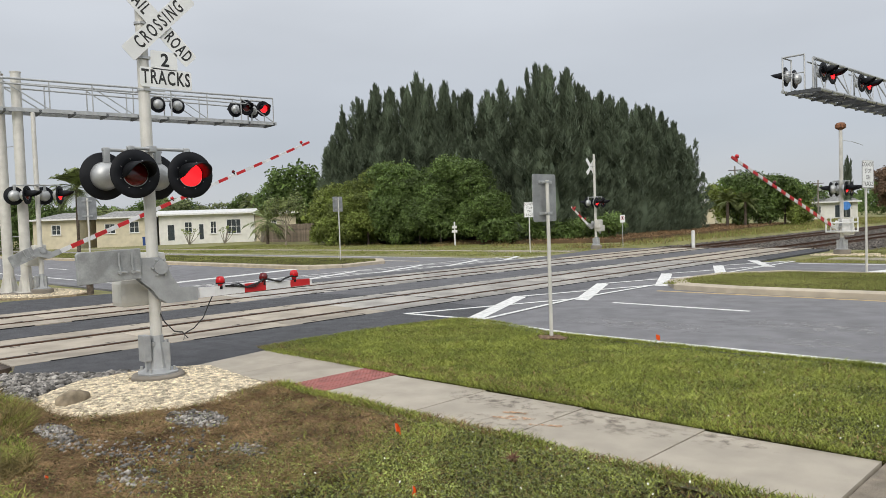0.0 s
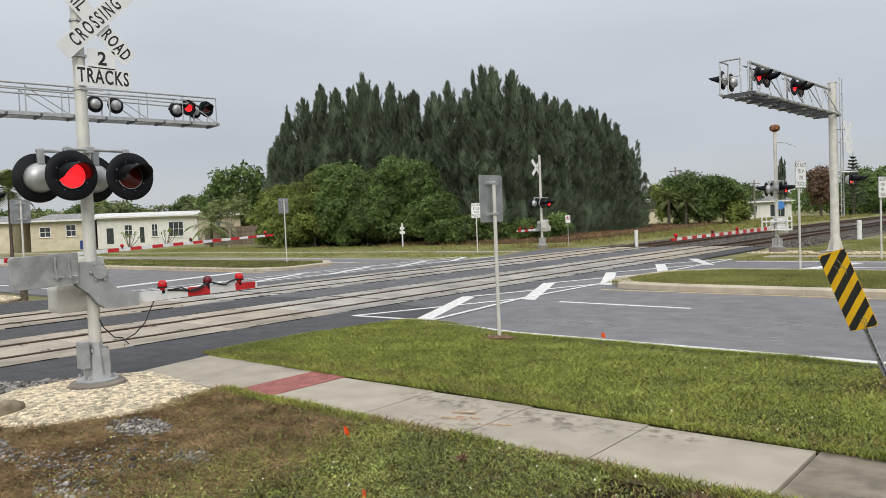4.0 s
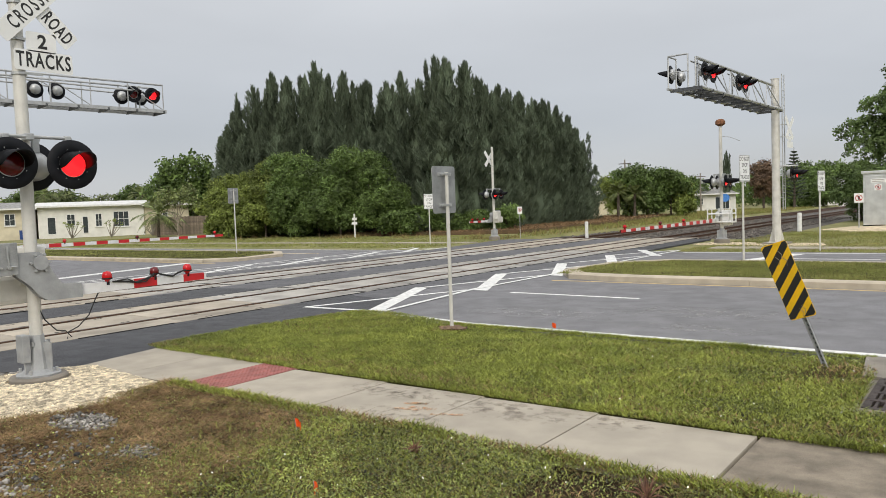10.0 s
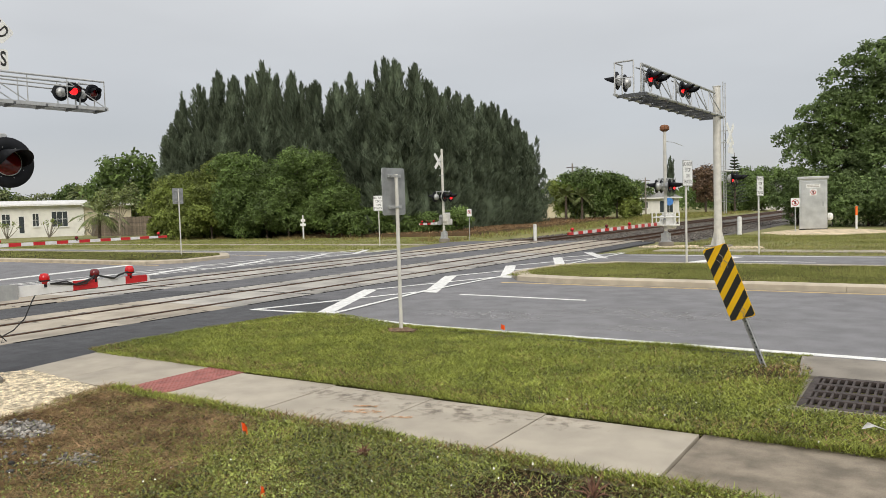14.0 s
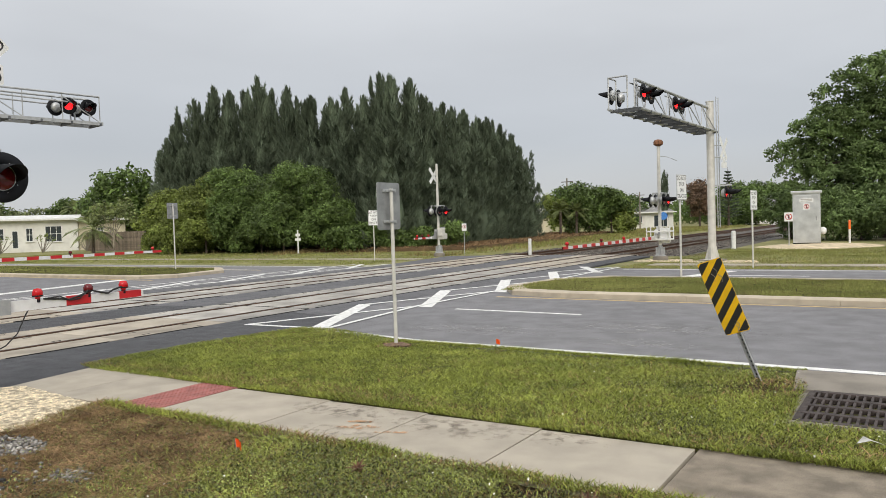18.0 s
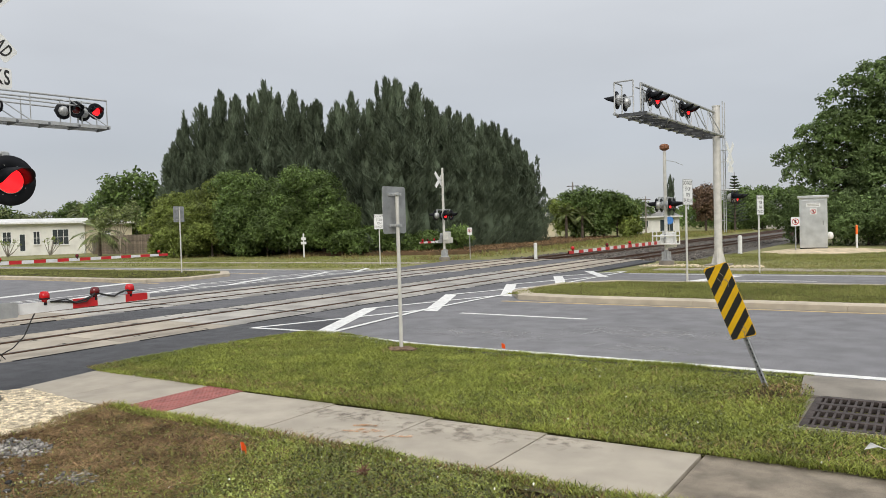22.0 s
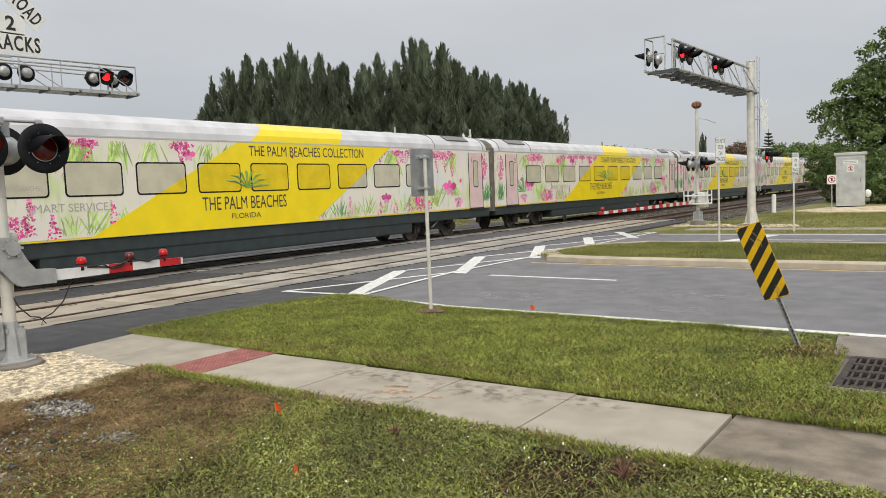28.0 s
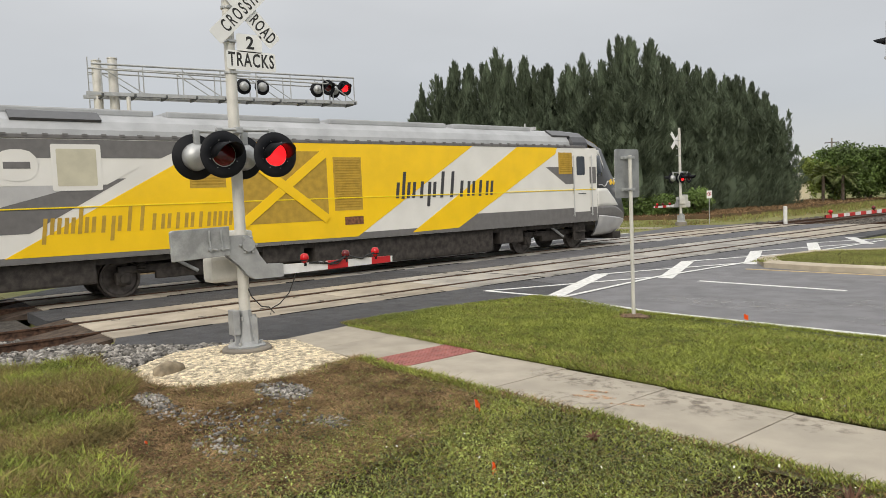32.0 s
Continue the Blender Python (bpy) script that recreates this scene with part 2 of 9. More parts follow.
# ---- mesh helpers ----
def finish(name, bm, material, smooth=False):
    me = bpy.data.meshes.new(name)
    bmesh.ops.recalc_face_normals(bm, faces=bm.faces)
    bm.to_mesh(me)
    bm.free()
    me.materials.append(material)
    if smooth:
        me.polygons.foreach_set("use_smooth", [True] * len(me.polygons))
    return me


def part(name, bm, material, parent=None, label="", m=None, smooth=False):
    """Links a bmesh (or a ready mesh) as one mesh object under a thing or a part."""
    me = bm if isinstance(bm, bpy.types.Mesh) else finish(name, bm, material, smooth)
    ob = new(name, me)
    if parent is not None:
        ob.parent = parent
    if m is not None:
        ob.matrix_basis = m
    if label:
        ob["label"] = label
    return ob


def thing(name, m, label, category, group=""):
    ob = new(name)
    ob.empty_display_size = 0.2
    ob.matrix_basis = m
    return tagged(ob, label, category, group)


def solid(name, bm, material, label, category, group="", kind="", m=None, smooth=False):
    ob = part(name, bm, material, None, "", m, smooth)
    return tagged(ob, label, category, group, kind)


def box(bm, c, s, rot=None, bevel=0.0):
    """A box of size s about c, turned by rot (a Matrix), with its edges bevelled."""
    m = Matrix.Translation(c) @ (rot.to_4x4() if rot else Matrix()) @ Matrix.Diagonal((*s, 1))
    g = bmesh.ops.create_cube(bm, size=1.0, matrix=m)
    if bevel:
        es = list({e for v in g["verts"] for e in v.link_edges})
        bmesh.ops.bevel(bm, geom=es, offset=bevel, segments=2, affect="EDGES", profile=0.6)
    return bm


def tube(bm, a, b, r, r2=None, n=12, caps=True):
    """A straight tube or cone from a to b."""
    a, b = Vector(a), Vector(b)
    d = b - a
    q = d.to_track_quat("Z", "Y").to_matrix().to_4x4()
    bmesh.ops.create_cone(bm, cap_ends=caps, segments=n, radius1=r, radius2=r if r2 is None else r2, depth=d.length,
                          matrix=Matrix.Translation((a + b) / 2) @ q)
    return bm


def path_tube(bm, pts, r, n=8):
    """A tube that follows a line of points."""
    pts = [Vector(p) for p in pts]
    rings = []
    for i, p in enumerate(pts):
        d = (pts[min(i + 1, len(pts) - 1)] - pts[max(i - 1, 0)]).normalized()
        q = d.to_track_quat("Z", "Y")
        rr = r[i] if isinstance(r, (list, tuple)) else r
        rings.append([bm.verts.new(p + q @ Vector((rr * math.cos(k * math.tau / n), rr * math.sin(k * math.tau / n), 0))) for k in range(n)])
    for u, v in zip(rings, rings[1:]):
        for k in range(n):
            bm.faces.new((u[k], u[(k + 1) % n], v[(k + 1) % n], v[k]))
    bm.faces.new(rings[0][::-1]), bm.faces.new(rings[-1])
    return bm


def prism(bm, pts, z0, z1):
    """A slab on an outline in plan."""
    lo = [bm.verts.new((x, y, z0)) for x, y in pts]
    hi = [bm.verts.new((x, y, z1)) for x, y in pts]
    bm.faces.new(lo[::-1]), bm.faces.new(hi)
    k = len(pts)
    for i in range(k):
        bm.faces.new((lo[i], lo[(i + 1) % k], hi[(i + 1) % k], hi[i]))
    return bm


def plate(bm, pts, m, thick):
    """A flat plate on an outline in the local xz plane, thick along local y, placed by m."""
    a = [bm.verts.new(m @ Vector((x, -thick / 2, z))) for x, z in pts]
    b = [bm.verts.new(m @ Vector((x, thick / 2, z))) for x, z in pts]
    bm.faces.new(a), bm.faces.new(b[::-1])
    k = len(pts)
    for i in range(k):
        bm.faces.new((a[i], b[i], b[(i + 1) % k], a[(i + 1) % k]))
    return bm


def lathe(bm, prof, m=None, n=24):
    """A turned shape: profile of (radius, height) about local z, placed by m."""
    m = m or Matrix()
    rings = []
    for r, z in prof:
        rings.append([bm.verts.new(m @ Vector((r * math.cos(k * math.tau / n), r * math.sin(k * math.tau / n), z))) for k in range(n)])
    for u, v in zip(rings, rings[1:]):
        for k in range(n):
            bm.faces.new((u[k], u[(k + 1) % n], v[(k + 1) % n], v[k]))
    bm.faces.new(rings[0][::-1]), bm.faces.new(rings[-1])
    return bm


def mesh_np(name, verts, faces, material):
    me = bpy.data.meshes.new(name)
    verts = np.asarray(verts, dtype=np.float32).reshape(-1, 3)
    faces = np.asarray(faces, dtype=np.int32)
    k = faces.shape[1]
    me.vertices.add(len(verts))
    me.vertices.foreach_set("co", verts.ravel())
    me.loops.add(faces.size)
    me.loops.foreach_set("vertex_index", faces.ravel())
    me.polygons.add(len(faces))
    me.polygons.foreach_set("loop_start", np.arange(0, faces.size, k, dtype=np.int32))
    me.update(calc_edges=True)
    me.materials.append(material)
    return me


def worn(name, col, scale, lo, hi, soft=False):
    """A thin stain or faded paint that is worn away in patches; soft fades it towards the sheet's rim."""
    m = bpy.data.materials.new(name)
    m.use_nodes = True
    n, l = m.node_tree.nodes, m.node_tree.links
    b = n["Principled BSDF"]
    b.inputs["Base Color"].default_value, b.inputs["Roughness"].default_value = (*col, 1), 0.9
    co, tx, rg = n.new("ShaderNodeTexCoord"), n.new("ShaderNodeTexNoise"), n.new("ShaderNodeMapRange")
    tx.inputs["Scale"].default_value, tx.inputs["Detail"].default_value = scale, 6.0
    rg.inputs["From Min"].default_value, rg.inputs["From Max"].default_value = lo, hi
    l.new(co.outputs["Object"], tx.inputs["Vector"]), l.new(tx.outputs["Fac"], rg.inputs["Value"])
    fac = rg.outputs[0]
    if soft:
        mp, gr, mu = n.new("ShaderNodeMapping"), n.new("ShaderNodeTexGradient"), n.new("ShaderNodeMath")
        gr.gradient_type, mu.operation = "SPHERICAL", "MULTIPLY"
        mp.inputs["Location"].default_value, mp.inputs["Scale"].default_value = (-1, -1, 0), (2, 2, 0)
        l.new(co.outputs["Generated"], mp.inputs[0]), l.new(mp.outputs[0], gr.inputs[0])
        l.new(gr.outputs["Fac"], mu.inputs[0]), l.new(fac, mu.inputs[1])
        fac = mu.outputs[0]
    l.new(fac, b.inputs["Alpha"])
    MATS[name] = m
    return m


def letters(text, size, m, material, parent, depth=0.003, align="CENTER", name="lettering", shear=0.0, bold=0.0, space=1.0):
    """Raised lettering in the built-in font; local x is the reading direction, local z out of the face."""
    cu = bpy.data.curves.new(name, "FONT")
    cu.body, cu.size, cu.extrude, cu.align_x, cu.align_y, cu.shear = text, size, depth, align, "CENTER", shear
    cu.resolution_u = 3
    cu.offset, cu.space_character = bold, space
    tmp = bpy.data.objects.new(name, cu)
    scene.collection.objects.link(tmp)
    me = bpy.data.meshes.new_from_object(tmp.evaluated_get(bpy.context.evaluated_depsgraph_get()))
    bpy.data.objects.remove(tmp)
    me.materials.clear()
    me.materials.append(material)
    return part(name, me, material, parent, "", m)


# ---- ground, road, crossing, tracks ----
bm = bmesh.new()
gxs, gys = (-2600, -24.2, -23.6, -9.9, -9.3, 2600), (-2600, 3.0, 3.28, 37.6, 38.05, 2600)
gv = [[bm.verts.new((x, y, -0.45 if 1 < i < 4 and j not in (2, 3) else -0.06)) for j, y in enumerate(gys)] for i, x in enumerate(gxs)]
for i in range(5):
    for j in range(5):
        bm.faces.new((gv[i][j], gv[i + 1][j], gv[i + 1][j + 1], gv[i][j + 1]))
solid("ground", bm, field_mat, "wide flat ground of rough mown grass", "ground", kind="structure")

bm = bmesh.new()
prism(bm, [(-300, 10.0), (200, 10.0), (200, 27.9), (-300, 27.9)], -0.25, 0.0)
road = solid("road", bm, asphalt, "grey asphalt four-lane road that crosses the railway", "road", kind="structure")

# dark asphalt between and beside the tracks, south of, in and north of the road
bm = bmesh.new()
prism(bm, [(-12.36, 3.35), (-11.6, 3.1), (-10.6, 4.05), (-10.0, 4.95), (-10.2, 6.35), (-10.4, 7.6), (-10.2, 9.2), (-9.85, 10.3), (-10.6, 12.2), (-12.36, 12.6)], -0.2, 0.005)
prism(bm, [(-17.36, 3.0), (-15.55, 3.0), (-15.55, 12.9), (-17.36, 12.4)], -0.2, 0.005)
prism(bm, [(-20.66, 3.0), (-24.6, 6.5), (-24.0, 9.4), (-23.6, 10.3), (-21.8, 13.0), (-20.66, 13.0)], -0.2, 0.005)
prism(bm, [(-12.36, 29.5), (-11.3, 29.3), (-11.3, 36.5), (-12.36, 37)], -0.2, 0.005)
solid("crossing_asphalt", bm, asphalt_new, "dark asphalt between and beside the railway tracks", "asphalt", kind="structure")
bm = bmesh.new()
prism(bm, [(-12.36, 12.62), (-10.61, 12.22), (-11.3, 14), (-11.3, 29.28), (-12.36, 29.48)], -0.2, 0.0045)
prism(bm, [(-17.36, 12.42), (-15.55, 12.92), (-15.55, 38), (-17.36, 38)], -0.2, 0.0045)
prism(bm, [(-20.66, 13.02), (-21.8, 13.02), (-21.6, 26), (-22.2, 30), (-23.5, 37.0), (-20.66, 38)], -0.2, 0.0045)
solid("worn_crossing_asphalt", bm, asphalt_mid, "tyre-polished grey asphalt between the tracks", "asphalt", kind="structure")


def line(name, pts, z=0.006, material=paint_white, label="white painted road line"):
    b = bmesh.new()
    for q in pts:
        prism(b, q, z - 0.004, z)
    return solid(name, b, material, label, "road marking", kind="structure")


def strip(x0, y0, x1, y1, w):
    d = Vector((x1 - x0, y1 - y0)).normalized() * (w / 2)
    return [(x0 - d.y, y0 + d.x), (x0 + d.y, y0 - d.x), (x1 + d.y, y1 - d.x), (x1 - d.y, y1 + d.x)]


# crossed white markings along the track's edge: wide bars, thin diagonals and an edge line
bars, thin = [], []
for k in range(5):
    y0 = 10.72 + 3.72 * k
    y1 = min(y0 + 3.72, 28.6)
    bars.append([(-10.0, y0), (-9.63, y0), (-11.42, y1), (-11.80, y1)])
    thin.append(strip(-11.62, y0 - 0.05, -10.15, y1 - 0.05, 0.13))
    bars.append([(-22.3, y0 + 0.8), (-22.02, y0 + 0.8), (-23.6, y1 + 0.8), (-23.9, y1 + 0.8)])
    thin.append(strip(-23.85, y0 + 0.8, -22.2, y1 + 0.8, 0.12))
thin.append(strip(-9.6, 10.7, -10.1, 14.6, 0.12))
thin.append(strip(-10.1, 14.6, -10.0, 28.4, 0.12))
thin.append(strip(-11.65, 10.6, -9.6, 10.72, 0.12))
thin.append(strip(-23.9, 12.0, -24.1, 29.5, 0.12))
thin.append(strip(-22.1, 11.4, -22.1, 29.6, 0.12))
line("road_marking", bars, 0.0085, label="white slanting bars that mark the keep-clear zone")
line("road_marking", thin[:2 * 5:2], 0.0125, label="white thin diagonals that mark the keep-clear zone")
line("road_marking", thin[1:2 * 5:2], 0.0125, label="white thin diagonals beyond the tracks")
line("road_marking", thin[10:], 0.0165, label="white edge lines of the keep-clear zone")
line("edge_line", [strip(-9.62, 10.68, -7.2, 10.24, 0.15), strip(-7.2, 10.24, 160, 10.18, 0.16), strip(-300, 10.9, -23.9, 11.3, 0.14)], label="white edge line of the road")
dashes = []
for k in range(-16, 16):
    x0 = -8.92 + 12.2 * k
    if not -26 < x0 < -9.5:
        dashes.append(strip(x0, 14.35, x0 + 3.05, 14.28, 0.12))
        dashes.append(strip(x0 + 3, 25.0, x0 + 6.05, 25.0, 0.12))
line("lane_dash", dashes, label="white broken lane line")
line("median_line", [strip(-9.3, 17.0, 160, 16.9, 0.12), strip(-300, 19.0, -26.2, 19.0, 0.12), strip(-300, 24.9, -26.2, 24.9, 0.12), strip(-9.0, 22.75, 160, 22.9, 0.12)],
     material=paint_yellow, label="faded yellow line beside the kerb")
line("north_line", [strip(-9.5, 27.4, 160, 27.3, 0.13), strip(-300, 27.6, -25, 27.6, 0.13), strip(-6.6, 23.4, -5.5, 27.0, 0.45)], label="white line of the far carriageway")
line("west_stop_line", [strip(-26.0, 11.5, -28.0, 18.9, 0.5)], label="white stop line before the tracks")


scuff = worn("pale_tyre_scuff", (0.42, 0.41, 0.40), 5, 0.50, 0.85, True)
for k, (x0, x1, y0, y1) in enumerate(((-4.9, -2.4, 10.9, 11.8), (-6.2, -1.8, 12.2, 13.6), (-8.6, -5.0, 11.2, 12.4))):
    b = bmesh.new()
    prism(b, [(x0, y0), (x1, y0 - 0.2), (x1, y1), (x0, y1 + 0.1)], 0.0005, 0.0025)
    solid("road_scuff", b, scuff, "pale scuffed patch on the asphalt", "stain", kind="structure")


def island(name, pts, label):
    """A kerbed traffic island: kerb stones round a grass bed."""
    th = thing(name, Matrix(), label, "median")
    th["kind"] = "structure"
    k = len(pts)
    cx, cy = sum(p[0] for p in pts) / k, sum(p[1] for p in pts) / k
    b = bmesh.new()
    inner = []
    for x, y in pts:
        inner.append((x + (0.30 if x < cx else -0.30), y + (0.30 if y < cy else -0.30)))
    prism(b, inner, -0.1, 0.13)
    part("grass_bed", b, grass_soil, th, "short grass bed")
    # kerb stones of about 3 m
    for i in range(k):
        a, c = Vector(pts[i]), Vector(pts[(i + 1) % k])
        ia, ic = Vector(inner[i]), Vector(inner[(i + 1) % k])
        n = max(1, min(40, int((c - a).length / 3.05)))
        for j in range(n):
            u, v = j / n, (j + 1) / n
            e = 0.006 / max(0.3, (c - a).length)
            q = [a.lerp(c, u + e), a.lerp(c, v - e), ia.lerp(ic, v - e), ia.lerp(ic, u + e)]
            b = bmesh.new()
            lo = [b.verts.new((p.x, p.y, -0.1)) for p in q]
            mid = [b.verts.new((p.x, p.y, 0.12)) for p in q]
            hi = [b.verts.new((p.x + 0.25 * (q[3 - s].x - p.x) * (s < 2), p.y + 0.25 * (q[3 - s].y - p.y) * (s < 2), 0.155)) for s, p in enumerate(q)]
            b.faces.new(lo[::-1]), b.faces.new(hi)
            for s in range(4):
                b.faces.new((lo[s], lo[(s + 1) % 4], mid[(s + 1) % 4], mid[s]))
                b.faces.new((mid[s], mid[(s + 1) % 4], hi[(s + 1) % 4], hi[s]))
            part("kerb_stone", b, kerb_conc, th)
    return th


island("median_island_east", [(-9.85, 18.6), (-9.1, 17.5), (-7.6, 17.2), (110, 17.2), (110, 22.5), (-8.3, 22.5), (-9.6, 21.2)], "grass median with a pale concrete kerb")
island("median_island_west", [(-26.3, 20.3), (-27.4, 19.3), (-29, 19.1), (-150, 19.1), (-150, 24.6), (-28.5, 24.6), (-26.8, 23.2)], "grass median with a pale concrete kerb")

# ---- sidewalk slabs ----
walk_base = thing("sidewalk", Matrix(), "pale concrete sidewalk beside the grass verge", "sidewalk")
walk_base["kind"] = "structure"


def slab(x0, x1, y0, y1, material=concrete, name="slab", z=0.035, skew=0.0, label=""):
    b = bmesh.new()
    e = 0.009
    prism(b, [(x0 + e, y0), (x1 - e, y0 + 0.04), (x1 - e + skew, y1 + 0.04), (x0 + e - skew * 0.5, y1)], -0.15, z - 0.008)
    f = max(b.faces, key=lambda q: q.calc_center_median().z)
    bmesh.ops.inset_individual(b, faces=[f], thickness=0.008, depth=0.008)
    return part(name, b, material, walk_base, label)


b = bmesh.new()
prism(b, [(-9.9, 4.98), (-8.86, 4.97), (-8.86, 6.27), (-10.15, 6.34)], -0.15, 0.03)
part("slab", b, concrete, walk_base)
b = bmesh.new()
prism(b, [(-8.85, 4.98), (-7.69, 4.97), (-7.69, 6.24), (-8.85, 6.27)], -0.15, 0.03)
part("slab", b, concrete, walk_base)
pad = bmesh.new()
prism(pad, [(-7.685, 4.97), (-7.05, 4.97), (-7.05, 6.25), (-7.685, 6.25)], -0.15, 0.032)
pad_ob = part("tactile_pad", pad, tactile_red, walk_base, "brick-red tactile paving pad with raised domes")
pad = bmesh.new()
for i in range(10):
    for j in range(21):
        bmesh.ops.create_cone(pad, cap_ends=True, segments=6, radius1=0.014, radius2=0.009, depth=0.008, matrix=Matrix.Translation((-7.655 + 0.0625 * i, 5.0 + 0.0605 * j, 0.036)))
part("domes", pad, tactile_red, pad_ob)
for x0, x1 in ((-7.045, -5.55), (-5.55, -4.24), (-4.24, -2.97), (-2.97, -1.58)):
    slab(x0, x1, 4.97, 6.2)
for k in range(30):
    slab(-1.57 + 1.45 * k, -0.12 + 1.45 * k, 4.95, 6.28, concrete_dirty, "old_slab", 0.028, label="dirty weathered slab")

# north sidewalk and the far western walk
for nm, q, lb in (("north_walk", [(-9.5, 30.2), (120, 30.2), (120, 31.4), (-9.5, 31.4)], "narrow concrete walk north of the road"),
                  ("west_walk", [(-150, 32.6), (-24, 34.2), (-24, 35.2), (-150, 33.8)], "narrow concrete walk beyond the road")):
    b = bmesh.new()
    prism(b, q, -0.1, -0.02)
    solid(nm, b, concrete, lb, "sidewalk", kind="structure")

# ---- tracks ----
T1, T2 = -13.92, -19.05
Y0, Y1 = 3.3, 38.0


def rail(x, material=rail_rust):
    b = bmesh.new()
    for y0, y1 in ((-260, 1000),):
        prof = [(-0.075, -0.17), (0.075, -0.17), (0.075, -0.155), (0.015, -0.13), (0.015, -0.04), (0.037, -0.03), (0.037, -0.002), (0.03, 0.004), (-0.03, 0.004), (-0.037, -0.002), (-0.037, -0.03), (-0.015, -0.04), (-0.015, -0.13), (-0.075, -0.155)]
        a = [b.verts.new((x + u, y0, w)) for u, w in prof]
        c = [b.verts.new((x + u, y1, w)) for u, w in prof]
        for i in range(len(prof)):
            b.faces.new((a[i], a[(i + 1) % len(prof)], c[(i + 1) % len(prof)], c[i]))
        b.faces.new(a[::-1]), b.faces.new(c)
    me = finish("rail", b, material)
    me.materials.append(rail_steel)
    for p in me.polygons:
        if p.normal.z > 0.8 and p.center.z > -0.01:
            p.material_index = 1
    return me


for tx, nm in ((T1, "railway_track_near"), (T2, "railway_track_far")):
    tr = thing(nm, Matrix(), "railway track of worn steel rails on dark sleepers", "railway track")
    tr["kind"] = "structure"
    for s in (-1, 1):
        part("rail", rail(tx + s * 0.735), rail_rust, tr, "steel rail with a dark worn top", Matrix.Translation((0, 0, 0.024)))
    b = bmesh.new()
    box(b, (0, 0, 0), (2.6, 0.23, 0.18))
    sl = finish("sleeper", b, sleeper_mat)
    rs = random.Random(5)
    for k in range(150):
        y = Y1 + 0.7 + 0.56 * k
        part("sleeper", sl, sleeper_mat, tr, "", pose(tx + rs.uniform(-0.05, 0.05), y, -0.215, 0, 0, rs.uniform(-1, 1)))
    for k in range(24):
        part("sleeper", sl, sleeper_mat, tr, "", pose(tx, Y0 - 0.7 - 0.56 * k, -0.215, 0, 0, rs.uniform(-1, 1)))
    b = bmesh.new()
    for k in range(800):
        box(b, (tx, Y1 + 0.7 + 0.56 * (150 + k), -0.215), (2.6, 0.23, 0.18))
    tagged(part("far_sleepers", b, sleeper_mat, tr), kind="stuff")

# ballast beds: a raised shoulder along both tracks
b = bmesh.new()
for y0, y1 in ((Y1 + 0.1, 1000), (-260, Y0 - 0.5)):
    prof = [(-22.4, -0.19), (-21.2, -0.14), (-11.8, -0.14), (-10.6, -0.19)]
    n = 60
    rows_b = []
    for i in range(n + 1):
        y = y0 + (y1 - y0) * (i / n) ** 2 if y0 > 0 else y1 - (y1 - y0) * (i / n) ** 2
        rows_b.append([b.verts.new((x, y, z)) for x, z in [(-23.9, -0.36)] + prof + [(-9.6, -0.36)]])
    for u, v in zip(rows_b, rows_b[1:]):
        for i in range(5):
            b.faces.new((u[i], u[i + 1], v[i + 1], v[i]))
solid("ballast_bed", b, track_bed, "grey crushed-stone ballast under the tracks", "ballast", kind="structure")

# concrete crossing panels, each a piece; three rows a track, with rubber-lined rail slots
panel_th = thing("crossing_panels", Matrix(), "worn concrete crossing panels between the rails", "crossing panel")
panel_th["kind"] = "structure"
n_p = 14
plen = (Y1 - Y0) / n_p
for tx in (T1, T2):
    for u0, u1 in ((-1.62, -0.822), (-0.615, 0.615), (0.822, 1.56)):
        b = bmesh.new()
        box(b, ((u0 + u1) / 2, 0, -0.09), (u1 - u0, plen - 0.022, 0.2), bevel=0.008)
        me = finish("panel", b, panel_conc)
        me_w = me.copy()
        me_w.materials.clear()
        me_w.materials.append(panel_worn)
        for k in range(n_p):
            part("panel", me_w if 10.5 < Y0 + plen * (k + 0.5) < 27.5 else me, panel_conc, panel_th, "", pose(tx, Y0 + plen * (k + 0.5), random.uniform(-0.002, 0.003)))
    b = bmesh.new()
    for s in (-1, 1):
        box(b, (tx + s * 0.735 - 0.0615, (Y0 + Y1) / 2, -0.115), (0.047, Y1 - Y0, 0.196))
        box(b, (tx + s * 0.735 + 0.0615, (Y0 + Y1) / 2, -0.115), (0.047, Y1 - Y0, 0.196))
    # worn outer joints and the wide joints at the road edge
    for u in (-1.635, 1.575):
        for k in range(n_p):
            w = random.uniform(0.3, 1.0)
            box(b, (tx + u, Y0 + plen * (k + random.uniform(0.4, 0.6)), -0.04), (0.05, plen * w, 0.108))
    for k in (4, 10):
        for u0, u1 in ((-1.6, -0.82), (-0.6, 0.6), (0.82, 1.55)):
            box(b, (tx + (u0 + u1) / 2, Y0 + plen * k, -0.03), (u1 - u0, 0.09, 0.0865))
    part("rubber_seal", b, rubber, panel_th, "black rubber seal along the rails")
    # lifting sockets, small dark slots in the panels
    b = bmesh.new()
    for k in range(n_p * 2):
        for u in (-1.45, -0.95, -0.5, 0.5, 0.95, 1.4):
            box(b, (tx + u, Y0 + plen * (k / 2 + 0.25), 0.0105), (0.05, 0.16, 0.003))
    tagged(part("lifting_slots", b, rubber, panel_th, "dark lifting slots"), kind="stuff")
